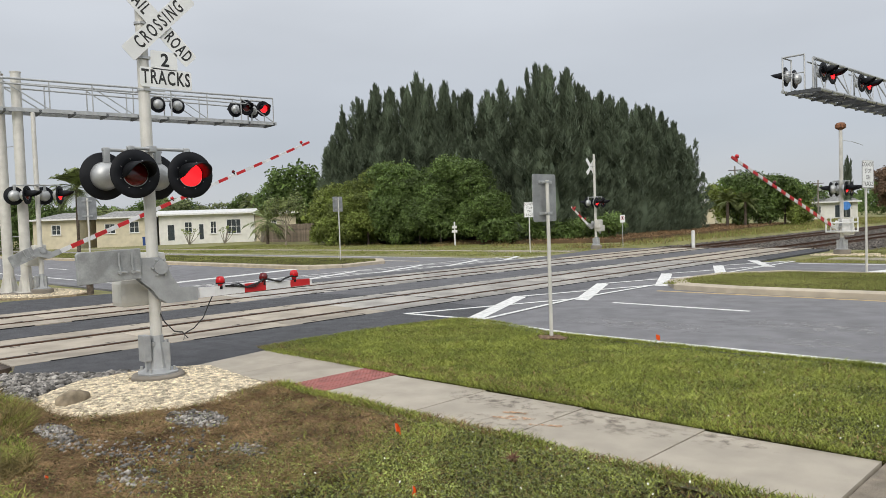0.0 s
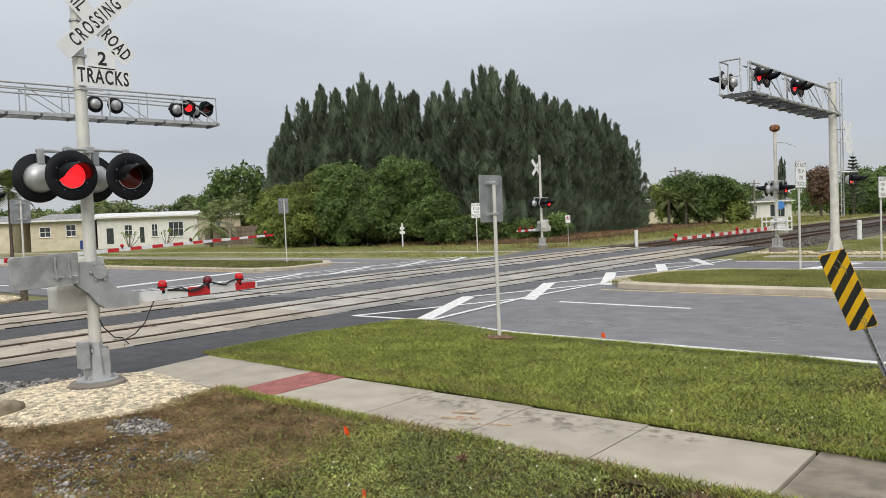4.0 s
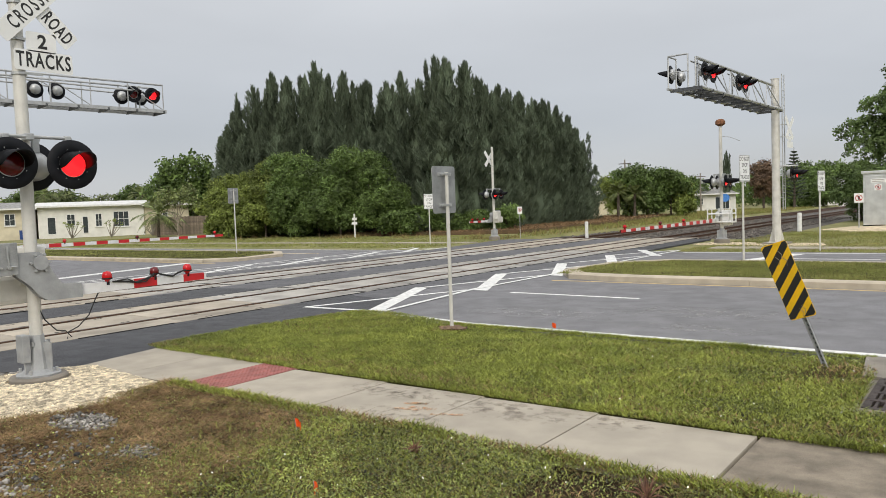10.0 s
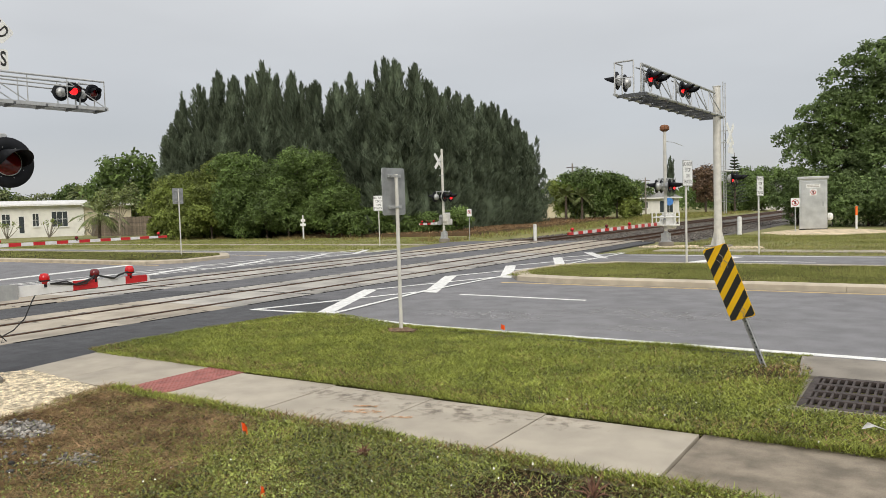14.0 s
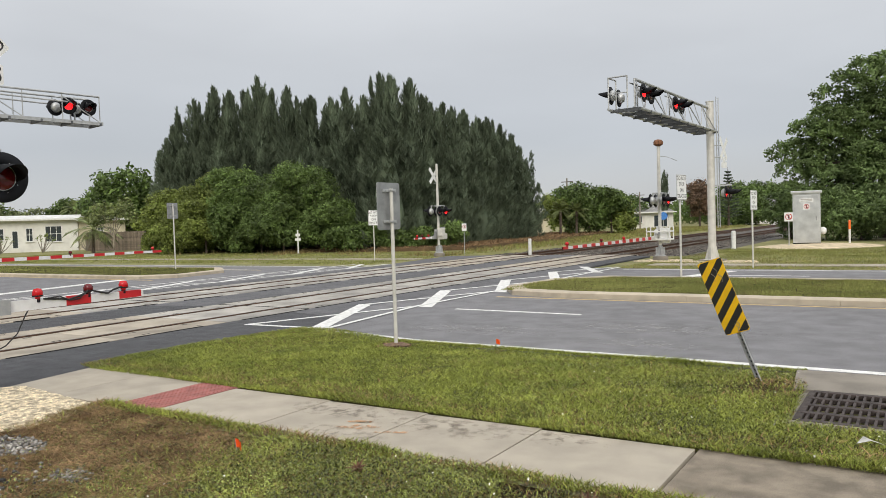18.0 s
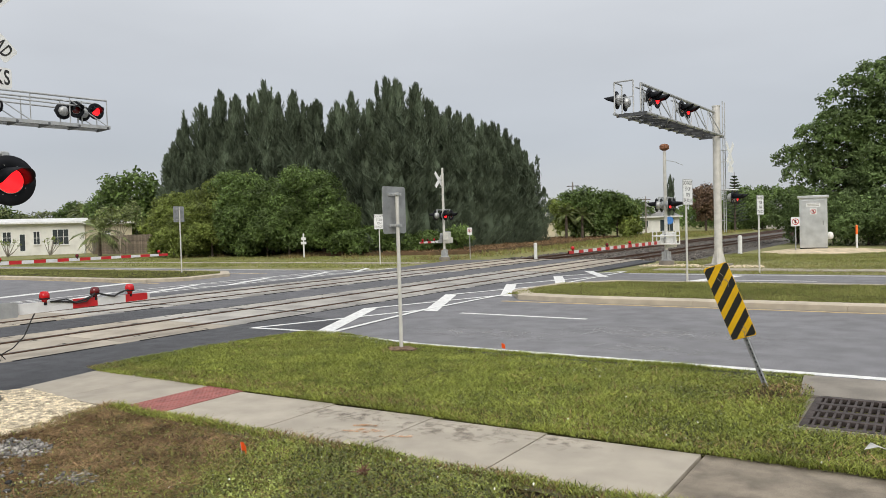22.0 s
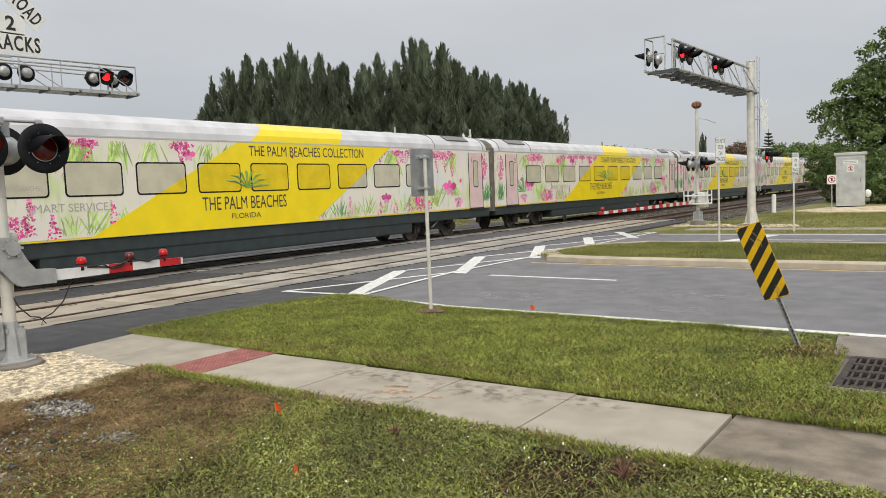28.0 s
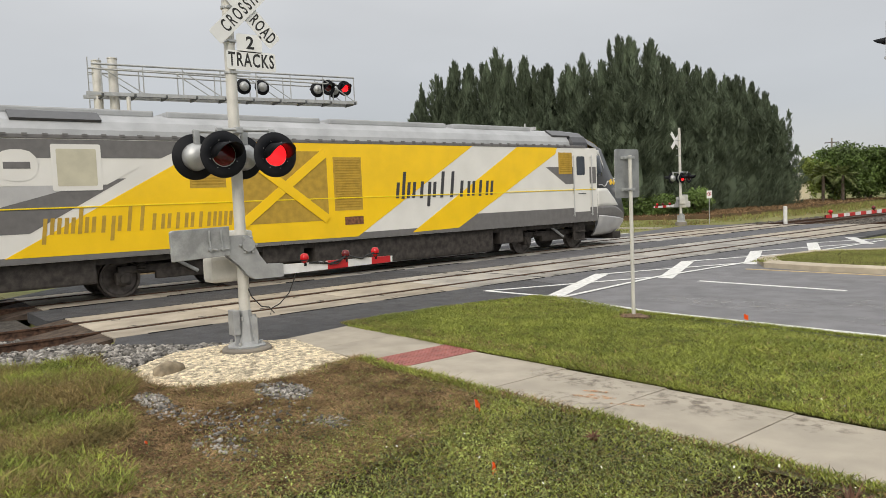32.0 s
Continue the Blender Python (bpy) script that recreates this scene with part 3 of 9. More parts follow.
# steel ramps that close the panels' ends
for tx in (T1, T2):
    for u0, u1 in ((-1.62, -0.822), (-0.648, 0.648), (0.822, 1.56)):
        b = bmesh.new()
        v = [b.verts.new(p) for p in ((tx + u0, Y0, 0.0), (tx + u1, Y0, 0.0), (tx + u1, Y0 - 0.9, -0.13), (tx + u0, Y0 - 0.9, -0.13), (tx + u0, Y0, -0.17), (tx + u1, Y0, -0.17))]
        b.faces.new((v[0], v[1], v[2], v[3])), b.faces.new((v[0], v[4], v[5], v[1])), b.faces.new((v[3], v[2], v[5], v[4]))
        b.faces.new((v[0], v[3], v[4])), b.faces.new((v[1], v[5], v[2]))
        part("end_ramp", b, ramp_steel, panel_th, "rusted steel end ramp")


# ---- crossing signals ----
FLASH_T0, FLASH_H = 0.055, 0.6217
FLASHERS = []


def hood_mesh(bm, r=0.158, long=0.44, x0=0.010):
    """A visor: a level half tube over the lens, cut back towards its lower edges."""
    n = 16
    inner, outer = [], []
    for i in range(n + 1):
        a = radians(-18 + 216 * i / n)
        reach = x0 + 0.04 + (long - 0.04) * max(0.0, math.sin(math.pi * i / n)) ** 0.55
        for lst, q in ((inner, r - 0.003), (outer, r + 0.003)):
            lst.append((bm.verts.new((x0, q * math.cos(a), q * math.sin(a))), bm.verts.new((reach, q * 1.02 * math.cos(a), q * 1.02 * math.sin(a) - 0.08 * (reach - x0)))))
    for i in range(n):
        bm.faces.new((inner[i][0], inner[i][1], inner[i + 1][1], inner[i + 1][0]))
        bm.faces.new((outer[i][0], outer[i + 1][0], outer[i + 1][1], outer[i][1]))
        bm.faces.new((inner[i][1], outer[i][1], outer[i + 1][1], inner[i + 1][1]))
        bm.faces.new((inner[i][0], inner[i + 1][0], outer[i + 1][0], outer[i][0]))
    for k in (0, n):
        bm.faces.new((inner[k][0], outer[k][0], outer[k][1], inner[k][1]))


FACE = Matrix.Rotation(radians(90), 4, "Y")
bm = bmesh.new()
lathe(bm, [(0.302, -0.006), (0.305, 0.0), (0.302, 0.006), (0.17, 0.008), (0.165, 0.0)], FACE, 40)
M_DISC = finish("flasher", bm, black_paint, True)
bm = bmesh.new()
lathe(bm, [(0.17, -0.008), (0.185, -0.03), (0.18, -0.09), (0.14, -0.17), (0.07, -0.2), (0.0001, -0.205)], FACE, 28)
M_HOUSE = finish("housing", bm, galv, True)
bm = bmesh.new()
hood_mesh(bm)
M_HOOD = finish("visor", bm, black_paint, True)
bm = bmesh.new()
lathe(bm, [(0.152, 0.0), (0.15, 0.012), (0.11, 0.024), (0.05, 0.03), (0.0001, 0.031)], FACE, 28)
M_LENS = finish("lens", bm, lens_dark, True)
bm = bmesh.new()
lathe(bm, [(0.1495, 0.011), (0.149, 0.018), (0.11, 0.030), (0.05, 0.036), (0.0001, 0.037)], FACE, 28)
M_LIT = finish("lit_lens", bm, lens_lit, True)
bm = bmesh.new()
for k in range(8):
    a = k * math.tau / 8 + 0.3
    box(bm, (0.011, 0.19 * math.cos(a), 0.19 * math.sin(a)), (0.006, 0.009, 0.009))
M_BOLTS = finish("disc_screws", bm, galv)


bm = bmesh.new()
lathe(bm, [(0.150, 0.010), (0.156, 0.016), (0.161, 0.010), (0.156, 0.006)], FACE, 28)
M_RING = finish("lens_ring", bm, galv, True)


def flasher(parent, m):
    """One round flashing-light unit that faces local +x."""
    d = part("flasher", M_DISC, black_paint, parent, "round black flashing-light backboard", m)
    part("housing", M_HOUSE, galv, d, "silver lamp housing")
    part("visor", M_HOOD, black_paint, d, "black visor")
    part("lens", M_LENS, lens_dark, d, "unlit red lens")
    part("lens_ring", M_RING, galv, d, "thin bright lens ring")
    tagged(part("disc_screws", M_BOLTS, galv, d), kind="stuff")
    return d


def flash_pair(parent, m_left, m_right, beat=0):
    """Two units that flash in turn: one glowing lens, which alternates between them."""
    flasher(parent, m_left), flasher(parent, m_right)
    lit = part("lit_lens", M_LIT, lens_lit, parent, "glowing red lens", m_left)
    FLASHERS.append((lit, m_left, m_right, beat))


def sign_board(bm, m, w, h, thick=0.004, r=0.03):
    """A rounded rectangular plate in the local yz plane, facing local +x."""
    pts = []
    for cx, cz, a0 in ((w / 2 - r, h / 2 - r, 0), (-w / 2 + r, h / 2 - r, 90), (-w / 2 + r, -h / 2 + r, 180), (w / 2 - r, -h / 2 + r, 270)):
        for k in range(4):
            a = radians(a0 + 30 * k)
            pts.append((cx + r * math.cos(a), cz + r * math.sin(a)))
    return plate(bm, pts, m @ Matrix.Rotation(radians(90), 4, "Z"), thick)


TEXT = Matrix(((0, 0, 1, 0), (1, 0, 0, 0), (0, 1, 0, 0), (0, 0, 0, 1)))  # reads along +y, faces +x


def crossbuck(parent, m, text=True, count=True):
    """The crossed blades and the track-count plate below, facing local +x of m."""
    for k, (rot, word, dx) in enumerate(((45, "CROSSING", 0.02), (-45, "RAILROAD", 0.0))):
        mm = m @ Matrix.Translation((dx, 0, 0)) @ Matrix.Rotation(radians(rot), 4, "X")
        b = bmesh.new()
        sign_board(b, mm, 1.22, 0.229)
        bl = part("blade", b, sign_white, parent, "white crossbuck blade")
        if text:
            if k == 0:
                letters(word, 0.235, mm @ Matrix.Translation((0.003, 0, 0)) @ TEXT @ Matrix.Diagonal((0.58, 1, 1, 1)), letter_black, bl, 0.001, bold=0.004, space=1.42)
            else:
                for w2, off in (("RAIL", -0.36), ("ROAD", 0.36)):
                    letters(w2, 0.235, mm @ Matrix.Translation((0.003, off, 0)) @ TEXT @ Matrix.Diagonal((0.56, 1, 1, 1)), letter_black, bl, 0.001, bold=0.004, space=1.2)
    if count:
        b = bmesh.new()
        sign_board(b, m @ Matrix.Translation((0.0, 0.07, -0.69)), 0.70, 0.25)
        sign_board(b, m @ Matrix.Translation((0.0, 0.05, -0.46)), 0.36, 0.24)
        pl = part("track_count_plate", b, sign_white, parent, "white plate with the number of tracks")
        if text:
            letters("2", 0.23, m @ Matrix.Translation((0.003, 0.06, -0.46)) @ TEXT, letter_black, pl, 0.001, bold=0.006)
            letters("TRACKS", 0.25, m @ Matrix.Translation((0.003, 0.07, -0.69)) @ TEXT @ Matrix.Diagonal((0.64, 1, 1, 1)), letter_black, pl, 0.001, bold=0.005, space=1.16)


def mast_base(th, r, material=alu_grey, dz=0.0):
    b = bmesh.new()
    lathe(b, [(0.33, -0.3), (0.33, 0.14), (0.31, 0.165), (0.0001, 0.165)], n=28)
    part("concrete_footing", b, concrete_old, th, "round concrete footing", Matrix.Translation((0, 0, dz)))
    b = bmesh.new()
    lathe(b, [(0.26, 0.16), (0.265, 0.185), (0.20, 0.21), (0.15, 0.24), (0.115, 0.48), (r + 0.02, 0.60), (r + 0.015, 0.66)], n=8)
    for k in range(4):
        a = math.tau * k / 4 + 0.4
        box(b, (0.15 * math.cos(a), 0.15 * math.sin(a), 0.38), (0.12, 0.02, 0.38), Matrix.Rotation(a, 3, "Z"), 0.004)
    cs = part("base_casting", b, material, th, "bolted cast base", Matrix.Translation((0, 0, dz)))
    for k in range(4):
        a = math.tau * k / 4 + 0.4
        for zz, rr in ((0.22, 0.215), (0.55, r + 0.04)):
            b = bmesh.new()
            tube(b, (rr * math.cos(a + 0.35), rr * math.sin(a + 0.35), zz - 0.02), (rr * math.cos(a + 0.35), rr * math.sin(a + 0.35), zz + 0.03), 0.02, n=6)
            part("bolt", b, galv, cs)


def gate_arm(L, start, h0, h1, cell, lamp_at, cable=True):
    """An arm along local +y from the pivot: white board with red fields, and red lamps on it. Returned with its origin on the pivot."""
    th_y = start
    arm = new("gate_arm", None)
    b = bmesh.new()
    n = max(1, int(round((L - start) / cell)))
    step = (L - start) / n

    def seg(b, y0, y1, off):
        f0, f1 = y0 / L, y1 / L
        a0, a1 = h0 + (h1 - h0) * f0, h0 + (h1 - h0) * f1
        for s in (1,):
            q = [(-0.02 - off, y0, -a0 / 2), (0.02 + off, y0, -a0 / 2), (0.02 + off, y0, a0 / 2 + off), (-0.02 - off, y0, a0 / 2 + off)]
            w = [(-0.02 - off, y1, -a1 / 2), (0.02 + off, y1, -a1 / 2), (0.02 + off, y1, a1 / 2 + off), (-0.02 - off, y1, a1 / 2 + off)]
            u, v = [b.verts.new(p) for p in q], [b.verts.new(p) for p in w]
            b.faces.new(u), b.faces.new(v[::-1])
            for i in range(4):
                b.faces.new((u[i], v[i], v[(i + 1) % 4], u[(i + 1) % 4]))

    seg(b, start, L, 0.0)
    me = finish("gate_arm", b, white_refl)
    return me, step, n, seg


def gate_mast(name, m, label, height, arm_len, ped, lamps=True, buck=True, count=True, text=True, bell=False, lean=0.0, flash_face=0.0, mech_z=1.42, mat_pole=alu, foot=0.0, white_mech=False, lamp_z=2.69, spread=1.0):
    """A crossing-signal mast with its gate: facing local +x, its arm along local +y."""
    th = thing(name, m, label, "crossing signal", "railway crossing signals")
    r = 0.075
    mast_base(th, r, dz=foot)
    b = bmesh.new()
    tube(b, (0, 0, 0.35), (0, 0, height * 0.62), r, n=20)
    tube(b, (0, 0, height * 0.62), (0, 0, height), r, r * 0.9, n=20)
    lathe(b, [(r * 0.93, 0), (r * 0.93, 0.02), (0.0001, 0.05)], Matrix.Translation((0, 0, height)), 16)
    part("pole", b, mat_pole, th, "silver painted pole", smooth=False)
    b = bmesh.new()
    box(b, (0.02, -0.17, 0.44), (0.17, 0.10, 0.34), bevel=0.015)
    part("junction_box", b, alu_grey, th)
    if buck:
        crossbuck(th, Matrix.Translation((0.10, 0.19, height - 0.68)), text, count)
        for zz in (height - 1.12, height - 1.53, height - 0.68):
            b = bmesh.new()
            lathe(b, [(r + 0.006, -0.015), (r + 0.012, -0.015), (r + 0.012, 0.015), (r + 0.006, 0.015)], Matrix.Translation((0, 0, zz)), 18)
            box(b, (0.085, 0.1, zz), (0.012, 0.28, 0.03))
            part("sign_bracket", b, galv, th)
    if lamps:
        z = lamp_z
        ends = ((0.16, -0.28 * spread), (0.16, 0.45 * spread), (-0.16, -0.46 * spread), (-0.16, 0.21 * spread))
        for q in (0.16, -0.16):
            b = bmesh.new()
            tube(b, (q, ends[0 if q > 0 else 2][1] - 0.05, z + 0.31), (q, ends[1 if q > 0 else 3][1] + 0.05, z + 0.31), 0.022, n=10)
            box(b, (q * 0.5, 0, z + 0.31), (0.2, 0.10, 0.08), bevel=0.01)
            part("cross_arm", b, galv, th, "lamp bracket")
        for q, yy in ends:
            b = bmesh.new()
            box(b, (q, yy, z + 0.24), (0.06, 0.08, 0.2), bevel=0.015)
            part("lamp_hanger", b, galv, th)
        f = Matrix.Rotation(radians(flash_face), 4, "Z")
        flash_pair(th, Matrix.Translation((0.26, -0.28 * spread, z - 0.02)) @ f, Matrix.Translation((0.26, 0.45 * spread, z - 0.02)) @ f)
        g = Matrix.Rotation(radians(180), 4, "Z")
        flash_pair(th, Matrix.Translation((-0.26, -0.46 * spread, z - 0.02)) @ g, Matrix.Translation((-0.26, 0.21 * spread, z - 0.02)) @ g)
    # gate mechanism
    pz = mech_z
    b = bmesh.new()
    box(b, (-0.22, 0.02, pz - 0.06), (0.34, 0.38, 0.50), bevel=0.05)
    box(b, (-0.22, -0.14, pz - 0.32), (0.32, 0.54, 0.36), bevel=0.06)
    part("mechanism_housing", b, white_metal if white_mech else alu, th, "cream-grey gate mechanism housing", smooth=False)
    b = bmesh.new()
    lathe(b, [(r + 0.008, -0.1), (r + 0.025, -0.1), (r + 0.025, 0.1), (r + 0.008, 0.1)], Matrix.Translation((0, 0, pz)), 18)
    part("clamp", b, alu_grey, th)
    # arm: pivot at the mast, everything that swings is under it
    L = arm_len
    me, step, n, seg = gate_arm(L, 0.46, 0.15, 0.09, 0.42 if L > 4 else 0.36, ())
    arm = part("gate_arm", me, white_refl, th, "white gate arm with red reflective fields", Matrix.Translation((0.16, 0, pz)))
    drop = -0.38 if ped else -0.26
    for v in me.vertices:
        v.co.z += drop
    for k in range(n):
        if k % 2 == (1 if L > 4 else 0) and (L > 4 or k > 0):
            b = bmesh.new()
            y0 = 0.46 + step * k
            seg(b, y0, min(y0 + step * (1.0 if L > 4 else 0.9), L), 0.003)
            bmesh.ops.translate(b, verts=b.verts, vec=(0, 0, drop))
            part("red_field", b, red_refl, arm)
    b = bmesh.new()
    # swinging bracket: crank plate from the pivot down to the arm
    for sx in (-0.05, 0.05):
        plate(b, [(y_, z_ + (0.0 if ped else 0.14 * min(1, max(0, -z_ / 0.35)))) for y_, z_ in ((-0.28, 0.13), (0.0, 0.13), (0.07, 0.08), (0.10, -0.02), (0.17, -0.16), (0.26, -0.28), (0.50, -0.29), (0.50, -0.47), (0.08, -0.47), (-0.03, -0.40), (-0.12, -0.28), (-0.28, -0.14))],
              Matrix.Translation((sx, 0, 0)) @ Matrix.Rotation(radians(90), 4, "Z"), 0.012)
    box(b, (0, 0.28, drop), (0.09, 0.42, 0.15), bevel=0.02)
    tube(b, (-0.09, 0, 0), (0.09, 0, 0), 0.09, n=16)
    part("arm_bracket", b, white_metal if white_mech else alu_grey, arm, "grey crank bracket")
    for k in range(7):
        a = math.tau * k / 6
        b = bmesh.new()
        q = 0.11 if k else 0.0
        tube(b, (0.055, q * math.cos(a), q * math.sin(a)), (0.085, q * math.cos(a), q * math.sin(a)), 0.017 if k else 0.04, n=6)
        part("pivot_bolt", b, galv if k else galv_dull, arm)
    b = bmesh.new()
    cw = 0.88
    plate(b, [(-0.26, 0.26), (-0.26, -0.12), (-1.02, -0.15), (-1.03, 0.22), (-1.0, 0.24)], Matrix.Translation((0.06, 0, 0)) @ Matrix.Rotation(radians(90), 4, "Z"), 0.06)
    bmesh.ops.bevel(b, geom=list(b.edges), offset=0.006, segments=1, affect="EDGES")
    part("counterweight", b, white_metal if white_mech else galv_dull, arm, "grey counterweight plate")
    b = bmesh.new()
    for yy in (-0.38, -0.54):
        b = bmesh.new()
        box(b, (0.103, yy, 0.14), (0.012, 0.022, 0.16), bevel=0.004)
        path_tube(b, [(0.11, yy, 0.08), (0.115, yy + 0.01, -0.02), (0.115, yy + 0.09, -0.03)], 0.012, 6)
        tube(b, (0.09, yy, -0.03), (0.14, yy, -0.03), 0.022, n=6)
        part("counterweight_bolt", b, galv, arm)
    ys = (0.86, 1.54, 2.06) if ped else (L * 0.42, L * 0.66, L * 0.965)
    prev = None
    for yy in ys:
        yy = min(yy, L - 0.06)
        b = bmesh.new()
        lathe(b, [(0.028, -0.05), (0.03, -0.02), (0.06, 0.0), (0.062, 0.05), (0.045, 0.09), (0.0001, 0.10)], Matrix.Translation((0, yy, drop + 0.10)), 16)
        lamp = part("gate_lamp", b, lamp_lit if yy == ys[-1] or yy == ys[0] else lens_dark, arm, "small red gate lamp", smooth=True)
        b = bmesh.new()
        lathe(b, [(0.066, -0.004), (0.066, 0.012), (0.05, 0.012), (0.05, -0.004)], Matrix.Translation((0, yy, drop + 0.10)), 16)
        tube(b, (0, yy, drop + 0.02), (0, yy, drop + 0.07), 0.03, n=8)
        part("lamp_holder", b, black_paint, lamp)
    if ped:
        pts = [(0.03, 0.92, drop + 0.06), (0.03, 1.12, drop + 0.04), (0.035, 1.25, drop + 0.02), (0.04, 1.38, drop + 0.05), (0.035, 1.5, drop + 0.09), (0.03, 1.52, drop + 0.11)]
        b = bmesh.new()
        path_tube(b, pts, 0.012)
        path_tube(b, [(p[0] + 0.01, p[1], p[2] + 0.035 * math.sin(k * 1.7)) for k, p in enumerate(pts)], 0.009)
        path_tube(b, [(0.03, 1.56, drop + 0.11), (0.035, 1.7, drop + 0.07), (0.04, 1.8, drop + 0.05), (0.04, 1.88, drop + 0.09), (0.03, 2.03, drop + 0.12)], 0.013)
        part("lamp_cable", b, cable_black, arm, "looped black lamp cable")
        b = bmesh.new()
        path_tube(b, [(0.03, 0.80, drop + 0.02), (0.04, 0.70, -0.52), (0.04, 0.60, -0.72), (0.03, 0.46, -0.85), (0.02, 0.34, -0.90), (0.05, 0.30, -0.98), (0.03, 0.37, -0.97), (0.02, 0.30, -0.88), (0.0, 0.20, -0.86), (-0.02, 0.08, -0.72), (-0.06, 0.0, -0.5)], 0.008)
        part("hanging_cable", b, cable_black, th, "hanging black cable", Matrix.Translation((0.1, 0.0, pz)))
    if bell:
        b = bmesh.new()
        lathe(b, [(0.05, 0), (0.16, 0.06), (0.21, 0.10), (0.21, 0.22), (0.15, 0.30), (0.0001, 0.33)], Matrix.Translation((0, 0, height)), 18)
        part("bell", b, rust, th, "rusted warning bell")
        b = bmesh.new()
        path_tube(b, [(0, 0, height - 0.42), (-0.25, -0.5, height - 0.45), (-0.55, -1.0, height - 0.62)], 0.012)
        part("bracket_rod", b, galv, th)
    return th, arm


def M3(x, y, rz=0.0, z=0.0):
    return pose(x, y, z, 0, 0, rz)


near_mast, near_arm = gate_mast("pedestrian_gate_signal", M3(-9.53, 4.26), "silver crossing signal with crossbuck and lowered pedestrian gate on shell gravel", 5.3, 2.36, True, flash_face=-4, mech_z=1.48, foot=-0.07)
west_mast, west_arm = gate_mast("road_gate_signal", M3(-26.63, 8.16), "silver road gate mast with flashing lights beside a gantry", 5.9, 11.5, False, buck=False, lamp_z=3.25, spread=1.35, flash_face=48)
west_buck = thing("crossbuck_sign", M3(-28.3, 7.2), "white crossbuck sign on a short pole beside the gantry", "sign")
b = bmesh.new()
tube(b, (0, 0, 0), (0, 0, 5.2), 0.06)
part("pole", b, alu, west_buck)
crossbuck(west_buck, Matrix.Translation((0.08, 0, 4.5)), False, True)
east_mast, east_arm = gate_mast("road_gate_signal", M3(-9.96, 33.74, 180), "silver road gate mast with a rusted bell on top", 5.1, 10.55, False, buck=False, bell=True, mech_z=1.25, white_mech=True)
for zz in (0.92, 1.28):
    for x0, y0, x1, y1 in ((-0.52, -0.3, 0.52, -0.3), (-0.52, 0.3, 0.52, 0.3), (-0.52, -0.3, -0.52, 0.3), (0.52, -0.3, 0.52, 0.3)):
        b = bmesh.new()
        tube(b, (x0, y0, zz), (x1, y1, zz), 0.03, n=8)
        part("guard_rail", b, white_metal, east_mast, "white guard rail")
for x0, y0 in ((-0.52, -0.3), (0.52, -0.3), (-0.52, 0.3), (0.52, 0.3)):
    b = bmesh.new()
    tube(b, (x0, y0, 0.88), (x0, y0, 1.5), 0.028, n=8)
    part("guard_post", b, white_metal, east_mast)
b = bmesh.new()
box(b, (0, 0, 0.9), (1.06, 0.62, 0.05), bevel=0.01)
part("tray", b, white_metal, east_mast, "white tray under the gate mechanism")
far_mast, far_arm = gate_mast("pedestrian_gate_signal", M3(-24.47, 37.68, 180), "silver crossing signal with pedestrian gate beyond the tracks", 5.48, 2.36, True, text=False, count=False, mech_z=1.48)


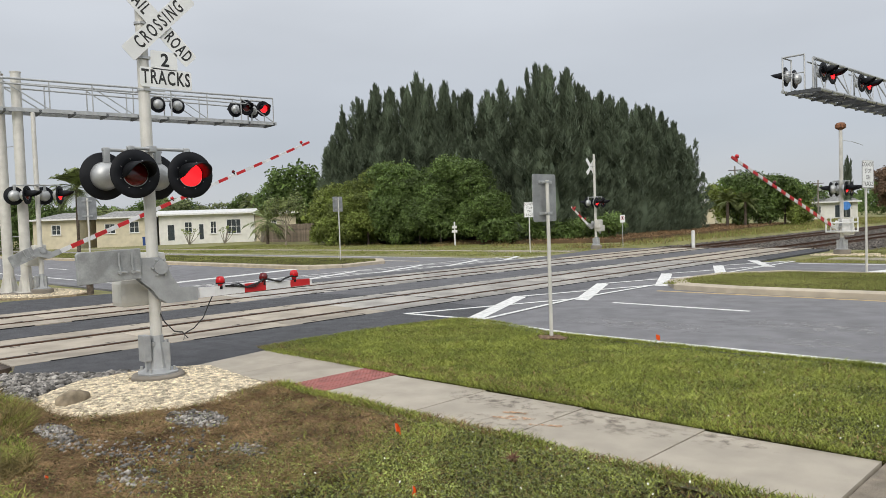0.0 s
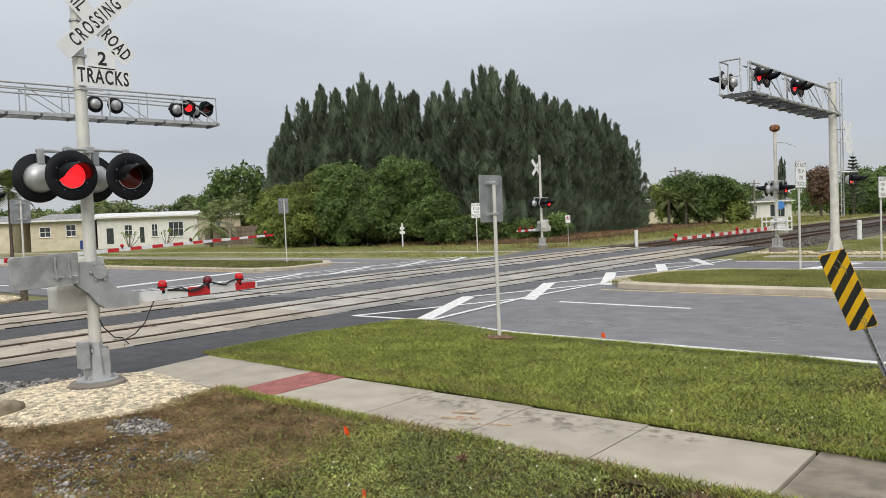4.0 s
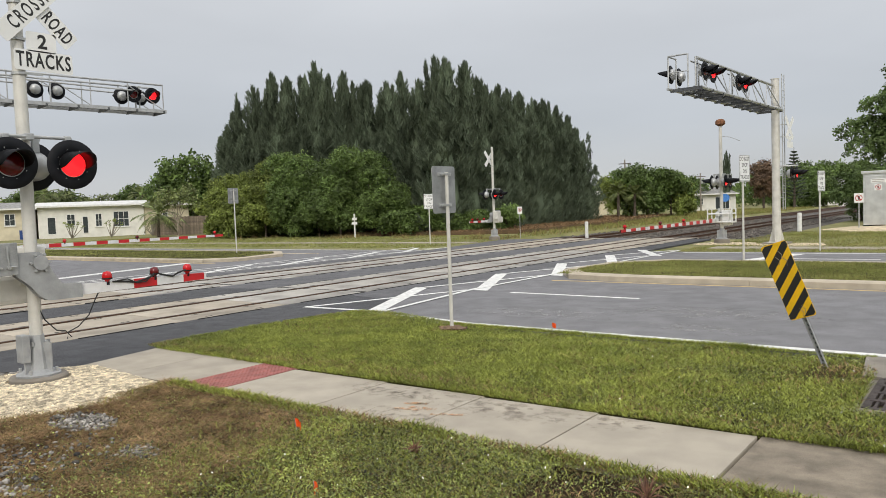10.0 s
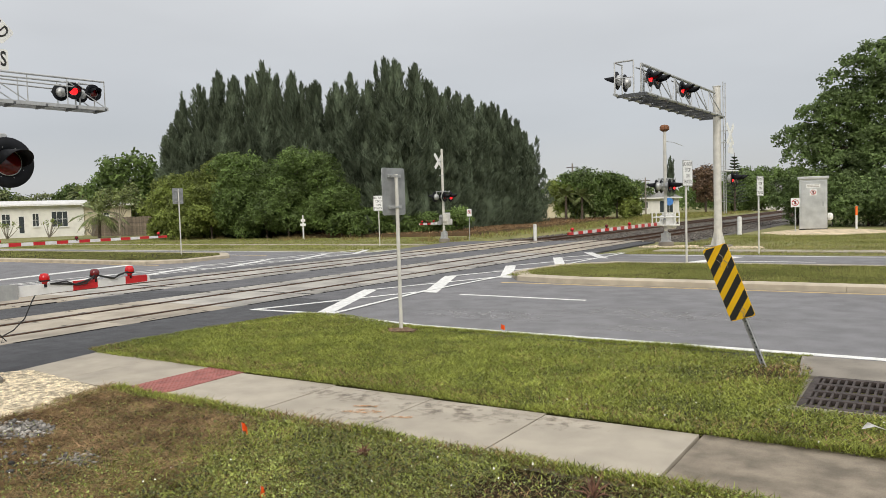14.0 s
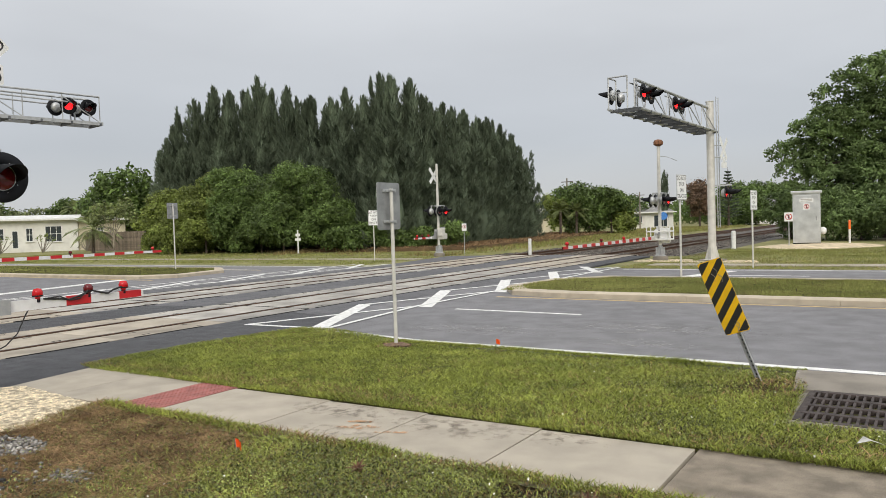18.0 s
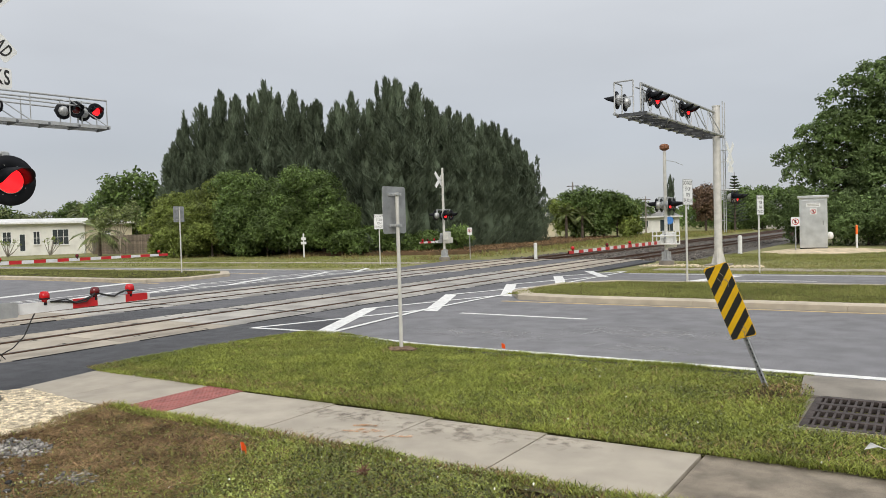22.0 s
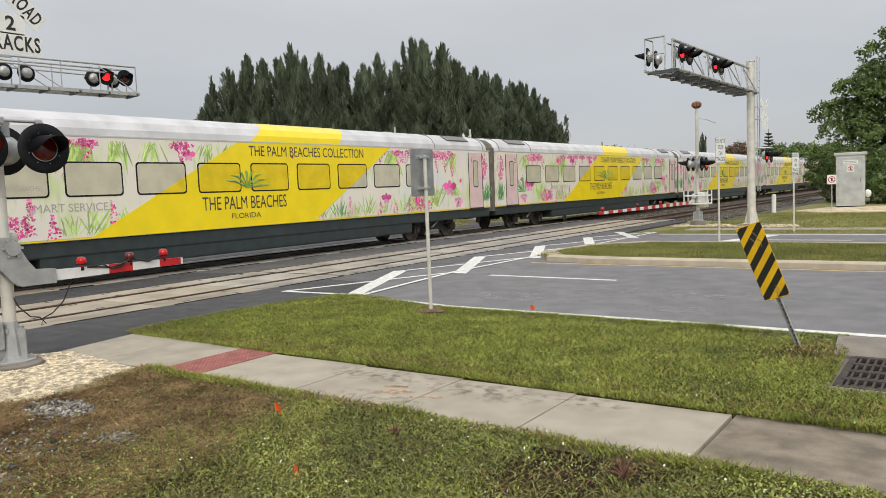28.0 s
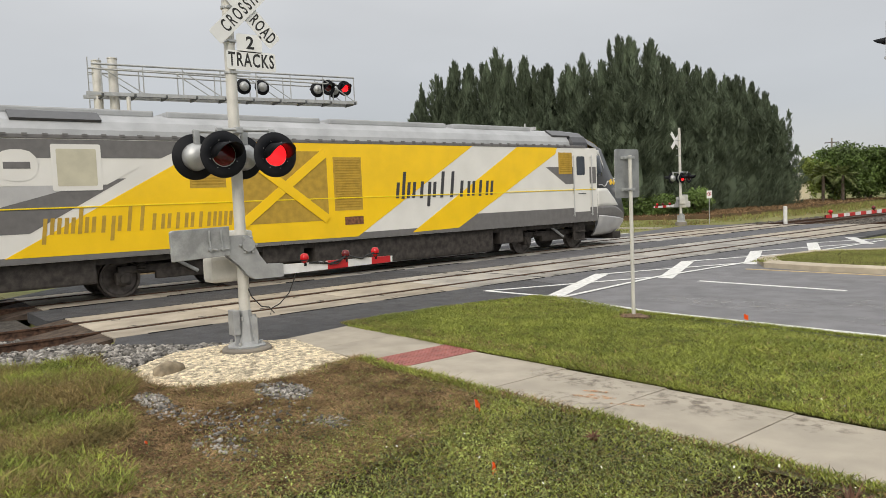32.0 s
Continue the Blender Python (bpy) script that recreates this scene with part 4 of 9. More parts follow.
def gantry(name, base, tip, z0, zr, posts, label, heads, ladder_side, W=0.42, single=False):
    """A cantilever signal bridge: posts, a railed walkway truss, lamps, a ladder."""
    th = thing(name, Matrix(), label, "signal gantry", "signal gantries")
    bx, by = base
    d = Vector((tip[0] - bx, tip[1] - by, 0))
    L = d.length
    ang = math.atan2(d.y, d.x)
    fr = Matrix.Translation((bx, by, 0)) @ Matrix.Rotation(ang, 4, "Z")   # local x along the truss

    def P(x, y, z):
        return fr @ Vector((x, y, z))

    for px, py in posts:
        b = bmesh.new()
        tube(b, (px, py, 0.0), (px, py, zr + 0.25), 0.165, 0.155, n=24)
        lathe(b, [(0.175, 0), (0.175, 0.03), (0.0001, 0.05)], Matrix.Translation((px, py, zr + 0.25)), 20)
        ps = part("post", b, alu, th, "silver steel post")
        b = bmesh.new()
        box(b, (px, py, 0.03), (0.62, 0.62, 0.06), bevel=0.01)
        for k in range(4):
            a = math.tau * k / 4
            q = Matrix.Translation((px, py, 0)) @ Matrix.Rotation(a, 4, "Z")
            plate(b, [(0.15, 0.06), (0.29, 0.06), (0.29, 0.12), (0.17, 0.62), (0.15, 0.62)], q, 0.02)
        part("base_plate", b, alu, ps)
        b = bmesh.new()
        box(b, (px, py, -0.1), (1.0, 1.0, 0.3), bevel=0.03)
        part("footing", b, concrete_old, ps)
    if single:
        # one raised chord over the outer edge, laced to it by zigzag braces, and a railed lamp platform at the tip
        uc = 0.18
        for s, q0 in ((-1, -0.25), (1, -0.1)):
            b = bmesh.new()
            tube(b, P(q0, s * W, z0), P(L + (0.35 if s < 0 else -0.1), s * W, z0), 0.05, n=10)
            part("lower_chord", b, galv, th)
        b = bmesh.new()
        tube(b, P(-0.1, uc, zr), P(L - 0.45, uc, zr), 0.055, n=10)
        part("upper_chord", b, galv, th, "grey steel upper chord")
        n = 8
        for k in range(n):
            x0, x1 = (L - 0.5) * k / n, (L - 0.5) * (k + 1) / n
            b = bmesh.new()
            tube(b, P(x0 if k % 2 else x1, uc, zr - 0.03), P(x1 if k % 2 else x0, W, z0), 0.022, n=6)
            part("brace", b, galv, th)
            b = bmesh.new()
            tube(b, P(x1, uc, zr - 0.03), P(x1, W, z0), 0.018, n=6)
            part("rail_post", b, galv, th)
        for k in range(4):
            x0, x1 = L * k / 4, L * (k + 1) / 4
            b = bmesh.new()
            tube(b, P(x0, W if k % 2 else -W, z0), P(x1, -W if k % 2 else W, z0), 0.02, n=6)
            part("plan_brace", b, galv, th)
        for x0, y0 in ((L + 0.3, -W), (L + 0.3, uc), (L - 0.35, -W), (L - 0.35, uc)):
            b = bmesh.new()
            tube(b, P(x0, y0, z0), P(x0, y0, zr + 0.02), 0.025, n=6)
            part("rail_post", b, galv, th)
        for a, c in (((L + 0.3, -W), (L + 0.3, uc)), ((L + 0.3, -W), (L - 0.35, -W))):
            b = bmesh.new()
            tube(b, P(*a, zr + 0.02), P(*c, zr + 0.02), 0.028, n=8)
            tube(b, P(*a, (z0 + zr) / 2), P(*c, (z0 + zr) / 2), 0.018, n=8)
            part("hand_rail", b, galv, th)
    else:
        for s in (-1, 1):
            b = bmesh.new()
            box(b, P(L / 2 - 0.2, s * W, z0), (L + 0.6, 0.10, 0.12), fr.to_3x3())
            part("lower_chord", b, galv, th)
            b = bmesh.new()
            tube(b, P(-0.3, s * W, zr), P(L, s * W, zr), 0.038, n=10)
            part("upper_chord", b, galv, th)
            b = bmesh.new()
            tube(b, P(-0.3, s * W, zr - 0.16), P(L * 0.92, s * W, zr - 0.30), 0.03, n=8)
            part("hand_rail", b, galv, th)
            n = int(L / 1.25)
            for k in range(n + 1):
                b = bmesh.new()
                tube(b, P(L * k / n, s * W, z0), P(L * k / n, s * W, zr), 0.022, n=6)
                part("rail_post", b, galv, th)
            for k in range(0, n, 2):
                b = bmesh.new()
                tube(b, P(L * k / n, s * W, zr - 0.1), P(L * (k + 1) / n, s * W, z0 + 0.05), 0.02, n=6)
                part("brace", b, galv, th)
    n = int(L / 0.95)
    for k in range(n + 1):
        b = bmesh.new()
        box(b, P(L * k / n, 0, z0 - 0.03), (0.08, 2 * W + 0.1, 0.10), fr.to_3x3())
        part("cross_beam", b, deck_grey, th)
    b = bmesh.new()
    for k in range(int(L / 0.2)):
        box(b, P(0.05 + 0.2 * k, 0, z0 + 0.045), (0.03, 2 * W - 0.08, 0.03), fr.to_3x3())
    for s in (-0.25, 0.25):
        box(b, P(L / 2, s, z0 + 0.04), (L, 0.02, 0.04), fr.to_3x3())
    tagged(part("walkway_grating", b, deck_grey, th, "open steel walkway grating"), kind="stuff")
    # short ladder up the post
    lx, ly = ladder_side
    lad = None
    for s in (-0.2, 0.2):
        b = bmesh.new()
        tube(b, (lx, ly + s, 1.4), (lx, ly + s, zr + 0.45), 0.02, n=6)
        part("ladder_rail", b, galv, th)
    for k in range(int((zr - 1.2) / 0.3)):
        b = bmesh.new()
        tube(b, (lx, ly - 0.2, 1.5 + 0.3 * k), (lx, ly + 0.2, 1.5 + 0.3 * k), 0.011, n=6)
        part("rung", b, galv, th)
    for x in (lx,):
        b = bmesh.new()
        for zz in (1.9, 3.4, 4.9):
            tube(b, (lx, ly, zz), (posts[-1][0], posts[-1][1], zz), 0.014, n=6)
        part("ladder_bracket", b, galv, th)
    # lamps: pairs on the truss
    for u, face, beat in heads:
        z = (z0 + zr) / 2 + 0.08
        mm = []
        for s in (-0.36, 0.36):
            mm.append(Matrix.Translation(P(u + s, 0 if not single else (-0.35 if face == 180 else 0.0), z)) @ Matrix.Rotation(radians(face), 4, "Z") @ Matrix.Translation((W - 0.10, 0, 0)))
        if math.cos(radians(face + 90) - ang) < 0:
            mm = mm[::-1]
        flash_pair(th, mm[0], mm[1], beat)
        b = bmesh.new()
        tube(b, P(u - 0.5, 0, z + 0.33), P(u + 0.5, 0, z + 0.33), 0.025, n=8)
        tube(b, P(u, 0, z0), P(u, 0, z + 0.38), 0.03, n=8)
        part("lamp_bracket", b, galv, th)
    return th


west_gantry = gantry("signal_gantry", (-27.45, 7.5), (-26.2, 16.8), 6.05, 7.05, [(-27.95, 7.55), (-27.3, 7.9)], "silver cantilever gantry with red flashing lights over the road",
                     [(5.5, 180, 0.08), (8.5, 180, 0.08), (8.65, -6, 0.08)], (-28.3, 7.55))
east_gantry = gantry("signal_gantry", (-7.79, 33.25), (-8.13, 24.0), 5.5, 6.51, [(-7.56, 33.16)], "silver cantilever gantry with red flashing lights over the road",
                     [(8.35, 180, 0.08), (8.15, -6, 0.08), (4.75, -6, 0.08)], (-7.3, 33.35), 0.46, True)
b = bmesh.new()
lower = thing("flashing_light_signal", M3(-7.2, 33.3), "black flashing light on the gantry post", "crossing signal", "railway crossing signals")
tube(b, (-0.4, -0.1, 3.2), (0.4, 0.3, 3.2), 0.03)
part("cross_arm", b, galv, lower)
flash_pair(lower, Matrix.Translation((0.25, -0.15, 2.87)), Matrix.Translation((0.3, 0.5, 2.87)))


# ---- the passenger train ----
t_yellow = mat("train_yellow_paint", (0.92, 0.58, 0.006), 0.32, var=0.03, scale=1.5, coat=0.25)
t_lemon = mat("coach_yellow_print", (0.90, 0.69, 0.008), 0.32, var=0.03, scale=1.5, coat=0.25)
t_yellow_dk = mat("yellow_grille", (0.46, 0.29, 0.035), 0.6, var=0.08, scale=6)
t_white = mat("train_white_paint", (0.74, 0.73, 0.69), 0.32, var=0.03, scale=1.2, coat=0.3)
t_silver = mat("train_silver_paint", (0.55, 0.55, 0.55), 0.35, 0.35, var=0.05, scale=2)
t_roof = mat("train_roof_grey", (0.60, 0.60, 0.62), 0.45, 0.1, var=0.07, scale=1.5, big=0.12)
t_roof_l = mat("locomotive_roof_grey", (0.40, 0.41, 0.42), 0.45, 0.2, var=0.08, scale=1.5, big=0.1)
t_grey = mat("train_mid_grey", (0.155, 0.15, 0.148), 0.4, var=0.06)
t_dark = mat("train_charcoal_paint", (0.045, 0.046, 0.05), 0.35, var=0.08, coat=0.3)
t_skirt = mat("train_dark_skirt", (0.030, 0.042, 0.044), 0.45, var=0.12, scale=3)
# grimy gear colour, which also paints the shade on the fuel tank
t_under = mat("grimy_shaded_gear", (0.06, 0.052, 0.046), 0.75, 0.3, var=0.25, scale=6, bump=0.2)
t_wheel = mat("steel_wheel", (0.13, 0.115, 0.105), 0.55, 0.6, var=0.2, scale=8)
t_glass = mat("dark_cab_glass", (0.035, 0.045, 0.06), 0.06, var=0.05, spec=0.6)
t_film = mat("printed_window_film", (0.55, 0.52, 0.40), 0.2, var=0.06, scale=2, spec=0.4)
t_film_y = mat("yellow_window_film", (0.74, 0.55, 0.02), 0.2, var=0.06, scale=2, spec=0.3)
t_pink = mat("pale_pink_door", (0.70, 0.52, 0.52), 0.4, var=0.05, scale=2)
t_text = mat("train_grey_lettering", (0.045, 0.045, 0.05), 0.5, var=0.05)
t_text2 = mat("train_soft_lettering", (0.42, 0.40, 0.37), 0.5, var=0.05)
t_head = mat("white_headlight", (1.0, 0.97, 0.9), 0.2, var=0.0, emit=4.0)
t_frond = mat("green_frond_print", (0.20, 0.38, 0.10), 0.5, var=0.1)
t_bellow = mat("grey_gangway_bellows", (0.15, 0.13, 0.11), 0.8, var=0.2, scale=4, bump=0.3)


def floral():
    """Cream vinyl wrap printed with washes of green and pink and clusters of magenta blossom."""
    m = bpy.data.materials.new("floral_wrap")
    m.use_nodes = True
    n, l = m.node_tree.nodes, m.node_tree.links
    b = n["Principled BSDF"]
    b.inputs["Roughness"].default_value, b.inputs["Coat Weight"].default_value = 0.35, 0.25
    co = n.new("ShaderNodeTexCoord")

    def layer(last, colour, scale, lo, hi, stretch, off, voro=False, amount=1.0, mask=None):
        mp = n.new("ShaderNodeMapping")
        mp.inputs["Scale"].default_value, mp.inputs["Location"].default_value = stretch, off
        l.new(co.outputs["Object"], mp.inputs[0])
        if voro:
            t = n.new("ShaderNodeTexVoronoi")
            t.inputs["Scale"].default_value = scale
            src = t.outputs["Distance"]
        else:
            t = n.new("ShaderNodeTexNoise")
            t.inputs["Scale"].default_value, t.inputs["Detail"].default_value = scale, 4.0
            src = t.outputs["Fac"]
        l.new(mp.outputs[0], t.inputs["Vector"])
        r = n.new("ShaderNodeMapRange")
        r.inputs["From Min"].default_value, r.inputs["From Max"].default_value = lo, hi
        r.inputs["To Max"].default_value = amount
        l.new(src, r.inputs["Value"])
        fac = r.outputs[0]
        if mask is not None:
            k = n.new("ShaderNodeMath")
            k.operation = "MULTIPLY"
            l.new(fac, k.inputs[0]), l.new(mask, k.inputs[1])
            fac = k.outputs[0]
        mx = n.new("ShaderNodeMix")
        mx.data_type = "RGBA"
        mx.inputs[7].default_value = (*colour, 1)
        l.new(fac, mx.inputs[0])
        if last is None:
            mx.inputs[6].default_value = (0.78, 0.745, 0.655, 1)
        else:
            l.new(last, mx.inputs[6])
        return mx.outputs[2], fac

    c, _ = layer(None, (0.50, 0.66, 0.20), 0.62, 0.54, 0.70, (1, 1, 0.7), (3, 1, 7), amount=0.85)
    c, _ = layer(c, (0.40, 0.58, 0.14), 2.1, 0.56, 0.66, (1, 2.6, 0.55), (9, 31, 2), amount=0.4)
    c, _ = layer(c, (0.80, 0.66, 0.74), 0.9, 0.55, 0.70, (1, 1, 0.8), (11, 5, 2), amount=0.75)
    c, _ = layer(c, (0.62, 0.74, 0.78), 0.8, 0.58, 0.70, (1, 1, 0.8), (31, 15, 4), amount=0.4)
    l.new(c, b.inputs["Base Color"])
    return m


t_floral = floral()
TEXT_N = Matrix.Rotation(math.pi, 4, "Z") @ TEXT
HW = 1.50


def decal(parent, pts, s, material, layer=1, name="livery_panel", label=""):
    """A thin proud panel on a side: outline of (y, z) points on the side s (+1 or -1)."""
    b = bmesh.new()
    x0, x1 = s * (HW - 0.02), s * (HW + 0.004 * layer)
    a = [b.verts.new((x0, y, z)) for y, z in pts]
    c = [b.verts.new((x1, y, z)) for y, z in pts]
    b.faces.new(a), b.faces.new(c[::-1])
    k = len(pts)
    for i in range(k):
        b.faces.new((a[i], c[i], c[(i + 1) % k], a[(i + 1) % k]))
    return part(name, b, material, parent, label)


def rrect(y0, y1, z0, z1, r=0.08):
    pts = []
    for cy, cz, a0 in ((y1 - r, z1 - r, 0), (y0 + r, z1 - r, 90), (y0 + r, z0 + r, 180), (y1 - r, z0 + r, 270)):
        for k in range(4):
            a = radians(a0 + 30 * k)
            pts.append((cy + r * math.cos(a), cz + r * math.sin(a)))
    return pts


ROOF_PROF = [(HW, 3.62), (HW - 0.03, 3.82), (HW - 0.16, 4.02), (HW - 0.42, 4.18), (HW - 0.85, 4.28), (0, 4.31)]


def car_shell(y0, y1, zb=0.98):
    """The walls of a car body: flat sides up to the roof's edge."""
    b = bmesh.new()
    half = [(HW - 0.05, zb), (HW, zb + 0.06), (HW, 3.62)]
    prof = half + [(-x, z) for x, z in half[::-1]]
    a = [b.verts.new((x, y0, z)) for x, z in prof]
    c = [b.verts.new((x, y1, z)) for x, z in prof]
    k = len(prof)
    for i in range(k):
        b.faces.new((a[i], a[(i + 1) % k], c[(i + 1) % k], c[i]))
    b.faces.new(a[::-1]), b.faces.new(c)
    return b


def roof_shell(y0, y1, ends=0.25):
    b = bmesh.new()
    prof = ROOF_PROF + [(-x, z) for x, z in ROOF_PROF[-2::-1]]
    rings = []
    for y, k in ((y0, 0.93), (y0 + ends, 1.0), (y1 - ends, 1.0), (y1, 0.93)):
        rings.append([b.verts.new((x * k, y, 3.62 + (z - 3.62) * k)) for x, z in prof])
    for u, v in zip(rings, rings[1:]):
        for i in range(len(prof) - 1):
            b.faces.new((u[i], u[i + 1], v[i + 1], v[i]))
    b.faces.new(rings[0][::-1]), b.faces.new(rings[-1])
    return b


bm = bmesh.new()
lathe(bm, [(0.06, -0.06), (0.40, -0.05), (0.43, -0.065), (0.495, -0.065), (0.50, -0.05), (0.46, -0.04), (0.455, 0.065), (0.40, 0.07), (0.38, 0.02), (0.14, 0.01), (0.12, 0.07), (0.0001, 0.07)], Matrix.Rotation(radians(90), 4, "Y"), 26)
M_WHEEL = finish("wheel", bm, t_wheel)


def bogie(parent, yc, base, r=0.455):
    """A bogie: side frames with axle boxes and springs, and four wheels."""
    b = bmesh.new()
    for s in (-1, 1):
        x = s * 0.98
        box(b, (x, yc, 0.66), (0.14, base + 0.2, 0.18), bevel=0.03)
        box(b, (x, yc, 0.50), (0.16, base * 0.45, 0.22), bevel=0.03)
    box(b, (0, yc, 0.62), (1.9, 0.5, 0.22), bevel=0.03)
    fr = part("bogie_frame", b, t_under, parent, "grimy bogie frame")
    for s in (-1, 1):
        for q in (-1, 1):
            y = yc + q * base / 2
            part("wheel", M_WHEEL, t_wheel, parent, "", Matrix.Translation((s * 0.735, y, r + 0.004)) @ Matrix.Rotation(0 if s > 0 else math.pi, 4, "Z"))
            b = bmesh.new()
            box(b, (s * 1.0, y, r), (0.22, 0.34, 0.30), bevel=0.05)
            tube(b, (s * 1.10, y, r), (s * 1.16, y, r), 0.10, n=12)
            part("axle_box", b, t_under, parent)
            b = bmesh.new()
            for k in range(6):
                lathe(b, [(0.11, 0), (0.125, 0.02), (0.11, 0.04)], Matrix.Translation((s * 1.05, y - q * 0.42, 0.62 + 0.055 * k)), 10)
            part("coil_spring", b, t_under, parent)
    for s in (-1, 1):
        b = bmesh.new()
        tube(b, (s * 1.16, yc - 0.35, 0.5), (s * 1.18, yc + 0.35, 0.92), 0.045, n=8)
        part("damper", b, galv_dull, parent)
    return fr


def bars_word(parent, s, y0, y1, zc, h, material, strokes, layer=3, name="logo_bar"):
    """A wordmark drawn as plain slanting strokes of its size and colour."""
    w = (y1 - y0) / len(strokes)
    st = 0.11 * h
    for k, q in enumerate(strokes):
        if q == " ":
            continue
        base = zc - 0.3 * h
        yc = y0 + w * (k + 0.5)
        bars = {"t": ((0.0, 0.0, 0.82),), "i": ((0.0, 0.0, 0.52),), "x": ((-0.26, 0.02, 0.5), (0.26, 0.02, 0.5)), "g": ((-0.24, 0.02, 0.5), (0.26, -0.26, 0.5)), "b": ((-0.26, 0.0, 0.82), (0.26, 0.02, 0.5))}[q]
        for du, lo, hi in bars:
            b = bmesh.new()
            pts = [(yc + du * w - st / 2 + s * 0.13 * lo * h, base + lo * h), (yc + du * w + st / 2 + s * 0.13 * lo * h, base + lo * h), (yc + du * w + st / 2 + s * 0.13 * hi * h, base + hi * h), (yc + du * w - st / 2 + s * 0.13 * hi * h, base + hi * h)]
            x0, x1 = s * (HW - 0.01), s * (HW + 0.004 * layer)
            a, c = [b.verts.new((x0, y, z)) for y, z in pts], [b.verts.new((x1, y, z)) for y, z in pts]
            b.faces.new(a), b.faces.new(c[::-1])
            for i in range(4):
                b.faces.new((a[i], c[i], c[(i + 1) % 4], a[(i + 1) % 4]))
            part(name, b, material, parent, "grey bar of a wordmark")


# nose: yf(z) is the front's outline in profile, w(z) the half width
NOSE = [(0.42, -0.35, 1.15), (0.6, -0.72, 1.28), (0.85, -0.95, 1.40), (1.2, -1.0, 1.48), (1.7, -0.82, 1.50), (2.2, -0.50, 1.50), (2.7, -0.12, 1.50), (3.2, 0.28, 1.50), (3.6, 0.62, 1.50), (3.85, 0.92, 1.445), (4.05, 1.30, 1.29), (4.2, 1.75, 1.03), (4.29, 2.3, 0.64)]


def nose_at(z):
    for (z0, a0, w0), (z1, a1, w1) in zip(NOSE, NOSE[1:]):
        if z <= z1:
            k = (z - z0) / (z1 - z0)
            return a0 + (a1 - a0) * k, w0 + (w1 - w0) * k
    return NOSE[-1][1:]


def nose_pt(u, z, off=0.0):
    yf, w = nose_at(z)
    end = 1.7 if z < 3.6 else 1.7 + (z - 3.6) * 2.6
    y = yf + (end - yf) * abs(u) ** 4.2
    return Vector((u * w * (1 + 0.55 * off), y - off * (1 - 0.7 * abs(u) ** 5), z))


def nose_patch(parent, name, u0, u1, z0, z1, material, off=0.006, label="", nu=8, nz=5, slant=0.0, taper=0.0):
    """A piece of the nose's skin, standing proud of it, with its own thickness."""
    b = bmesh.new()
    grid = []
    for o in (-0.01, off):
        for j in range(nz + 1):
            z = z0 + (z1 - z0) * j / nz
            f = j / nz
            row = []
            for i in range(nu + 1):
                u = u0 + (u1 - u0) * i / nu
                um = (u0 + u1) / 2
                u = um + (u - um) * (1 - taper * (1 - f)) + slant * (f - 0.5)
                row.append(b.verts.new(nose_pt(u, z, o)))
            grid.append(row)
    lo, hi = grid[:nz + 1], grid[nz + 1:]
    for j in range(nz):
        for i in range(nu):
            b.faces.new((hi[j][i], hi[j][i + 1], hi[j + 1][i + 1], hi[j + 1][i]))
            b.faces.new((lo[j][i], lo[j + 1][i], lo[j + 1][i + 1], lo[j][i + 1]))
    for j in range(nz):
        b.faces.new((hi[j][0], hi[j + 1][0], lo[j + 1][0], lo[j][0]))
        b.faces.new((hi[j][nu], lo[j][nu], lo[j + 1][nu], hi[j + 1][nu]))
    for i in range(nu):
        b.faces.new((hi[0][i], lo[0][i], lo[0][i + 1], hi[0][i + 1]))
        b.faces.new((hi[nz][i], hi[nz][i + 1], lo[nz][i + 1], lo[nz][i]))
    return part(name, b, material, parent, label, smooth=True)


def nose_sheet(parent, name, u0, u1, zlo, zhi, material, off, label="", nu=8, nz=5):
    """A piece of the nose's skin between two curved edges."""
    b = bmesh.new()
    us = [u0 + (u1 - u0) * i / nu for i in range(nu + 1)]
    g = [[[b.verts.new(nose_pt(u, zlo(u) + (zhi(u) - zlo(u)) * j / nz, o)) for u in us] for j in range(nz + 1)] for o in (-0.01, off)]
    for o, fl in ((1, False), (0, True)):
        for j in range(nz):
            for i in range(nu):
                q = (g[o][j][i], g[o][j][i + 1], g[o][j + 1][i + 1], g[o][j + 1][i])
                b.faces.new(q[::-1] if fl else q)
    for j in range(nz):
        b.faces.new((g[1][j][0], g[1][j + 1][0], g[0][j + 1][0], g[0][j][0])), b.faces.new((g[1][j][nu], g[0][j][nu], g[0][j + 1][nu], g[1][j + 1][nu]))
    for i in range(nu):
        b.faces.new((g[1][0][i], g[0][0][i], g[0][0][i + 1], g[1][0][i + 1])), b.faces.new((g[1][nz][i], g[1][nz][i + 1], g[0][nz][i + 1], g[0][nz][i]))
    return part(name, b, material, parent, label, smooth=True)


def nose_fan(parent, ut, hw, z0, z1, material):
    """One stripe of the fan on the nose, closing in towards its foot."""
    b = bmesh.new()
    n = 16
    rows = []
    for i in range(n + 1):
        z = z0 + (z1 - z0) * i / n
        f = 0.55 + 0.45 * max(0.0, (z - 0.85) / 1.47)
        rows.append([b.verts.new(nose_pt((ut + q * hw) * f, z, o)) for q, o in ((-1, 0.014), (1, 0.014), (1, -0.01), (-1, -0.01))])
    for u, v in zip(rows, rows[1:]):
        for k in range(4):
            b.faces.new((u[k], u[(k + 1) % 4], v[(k + 1) % 4], v[k]))
    b.faces.new(rows[0][::-1]), b.faces.new(rows[-1])
    part("yellow_stripe", b, material, parent, "yellow nose stripe")


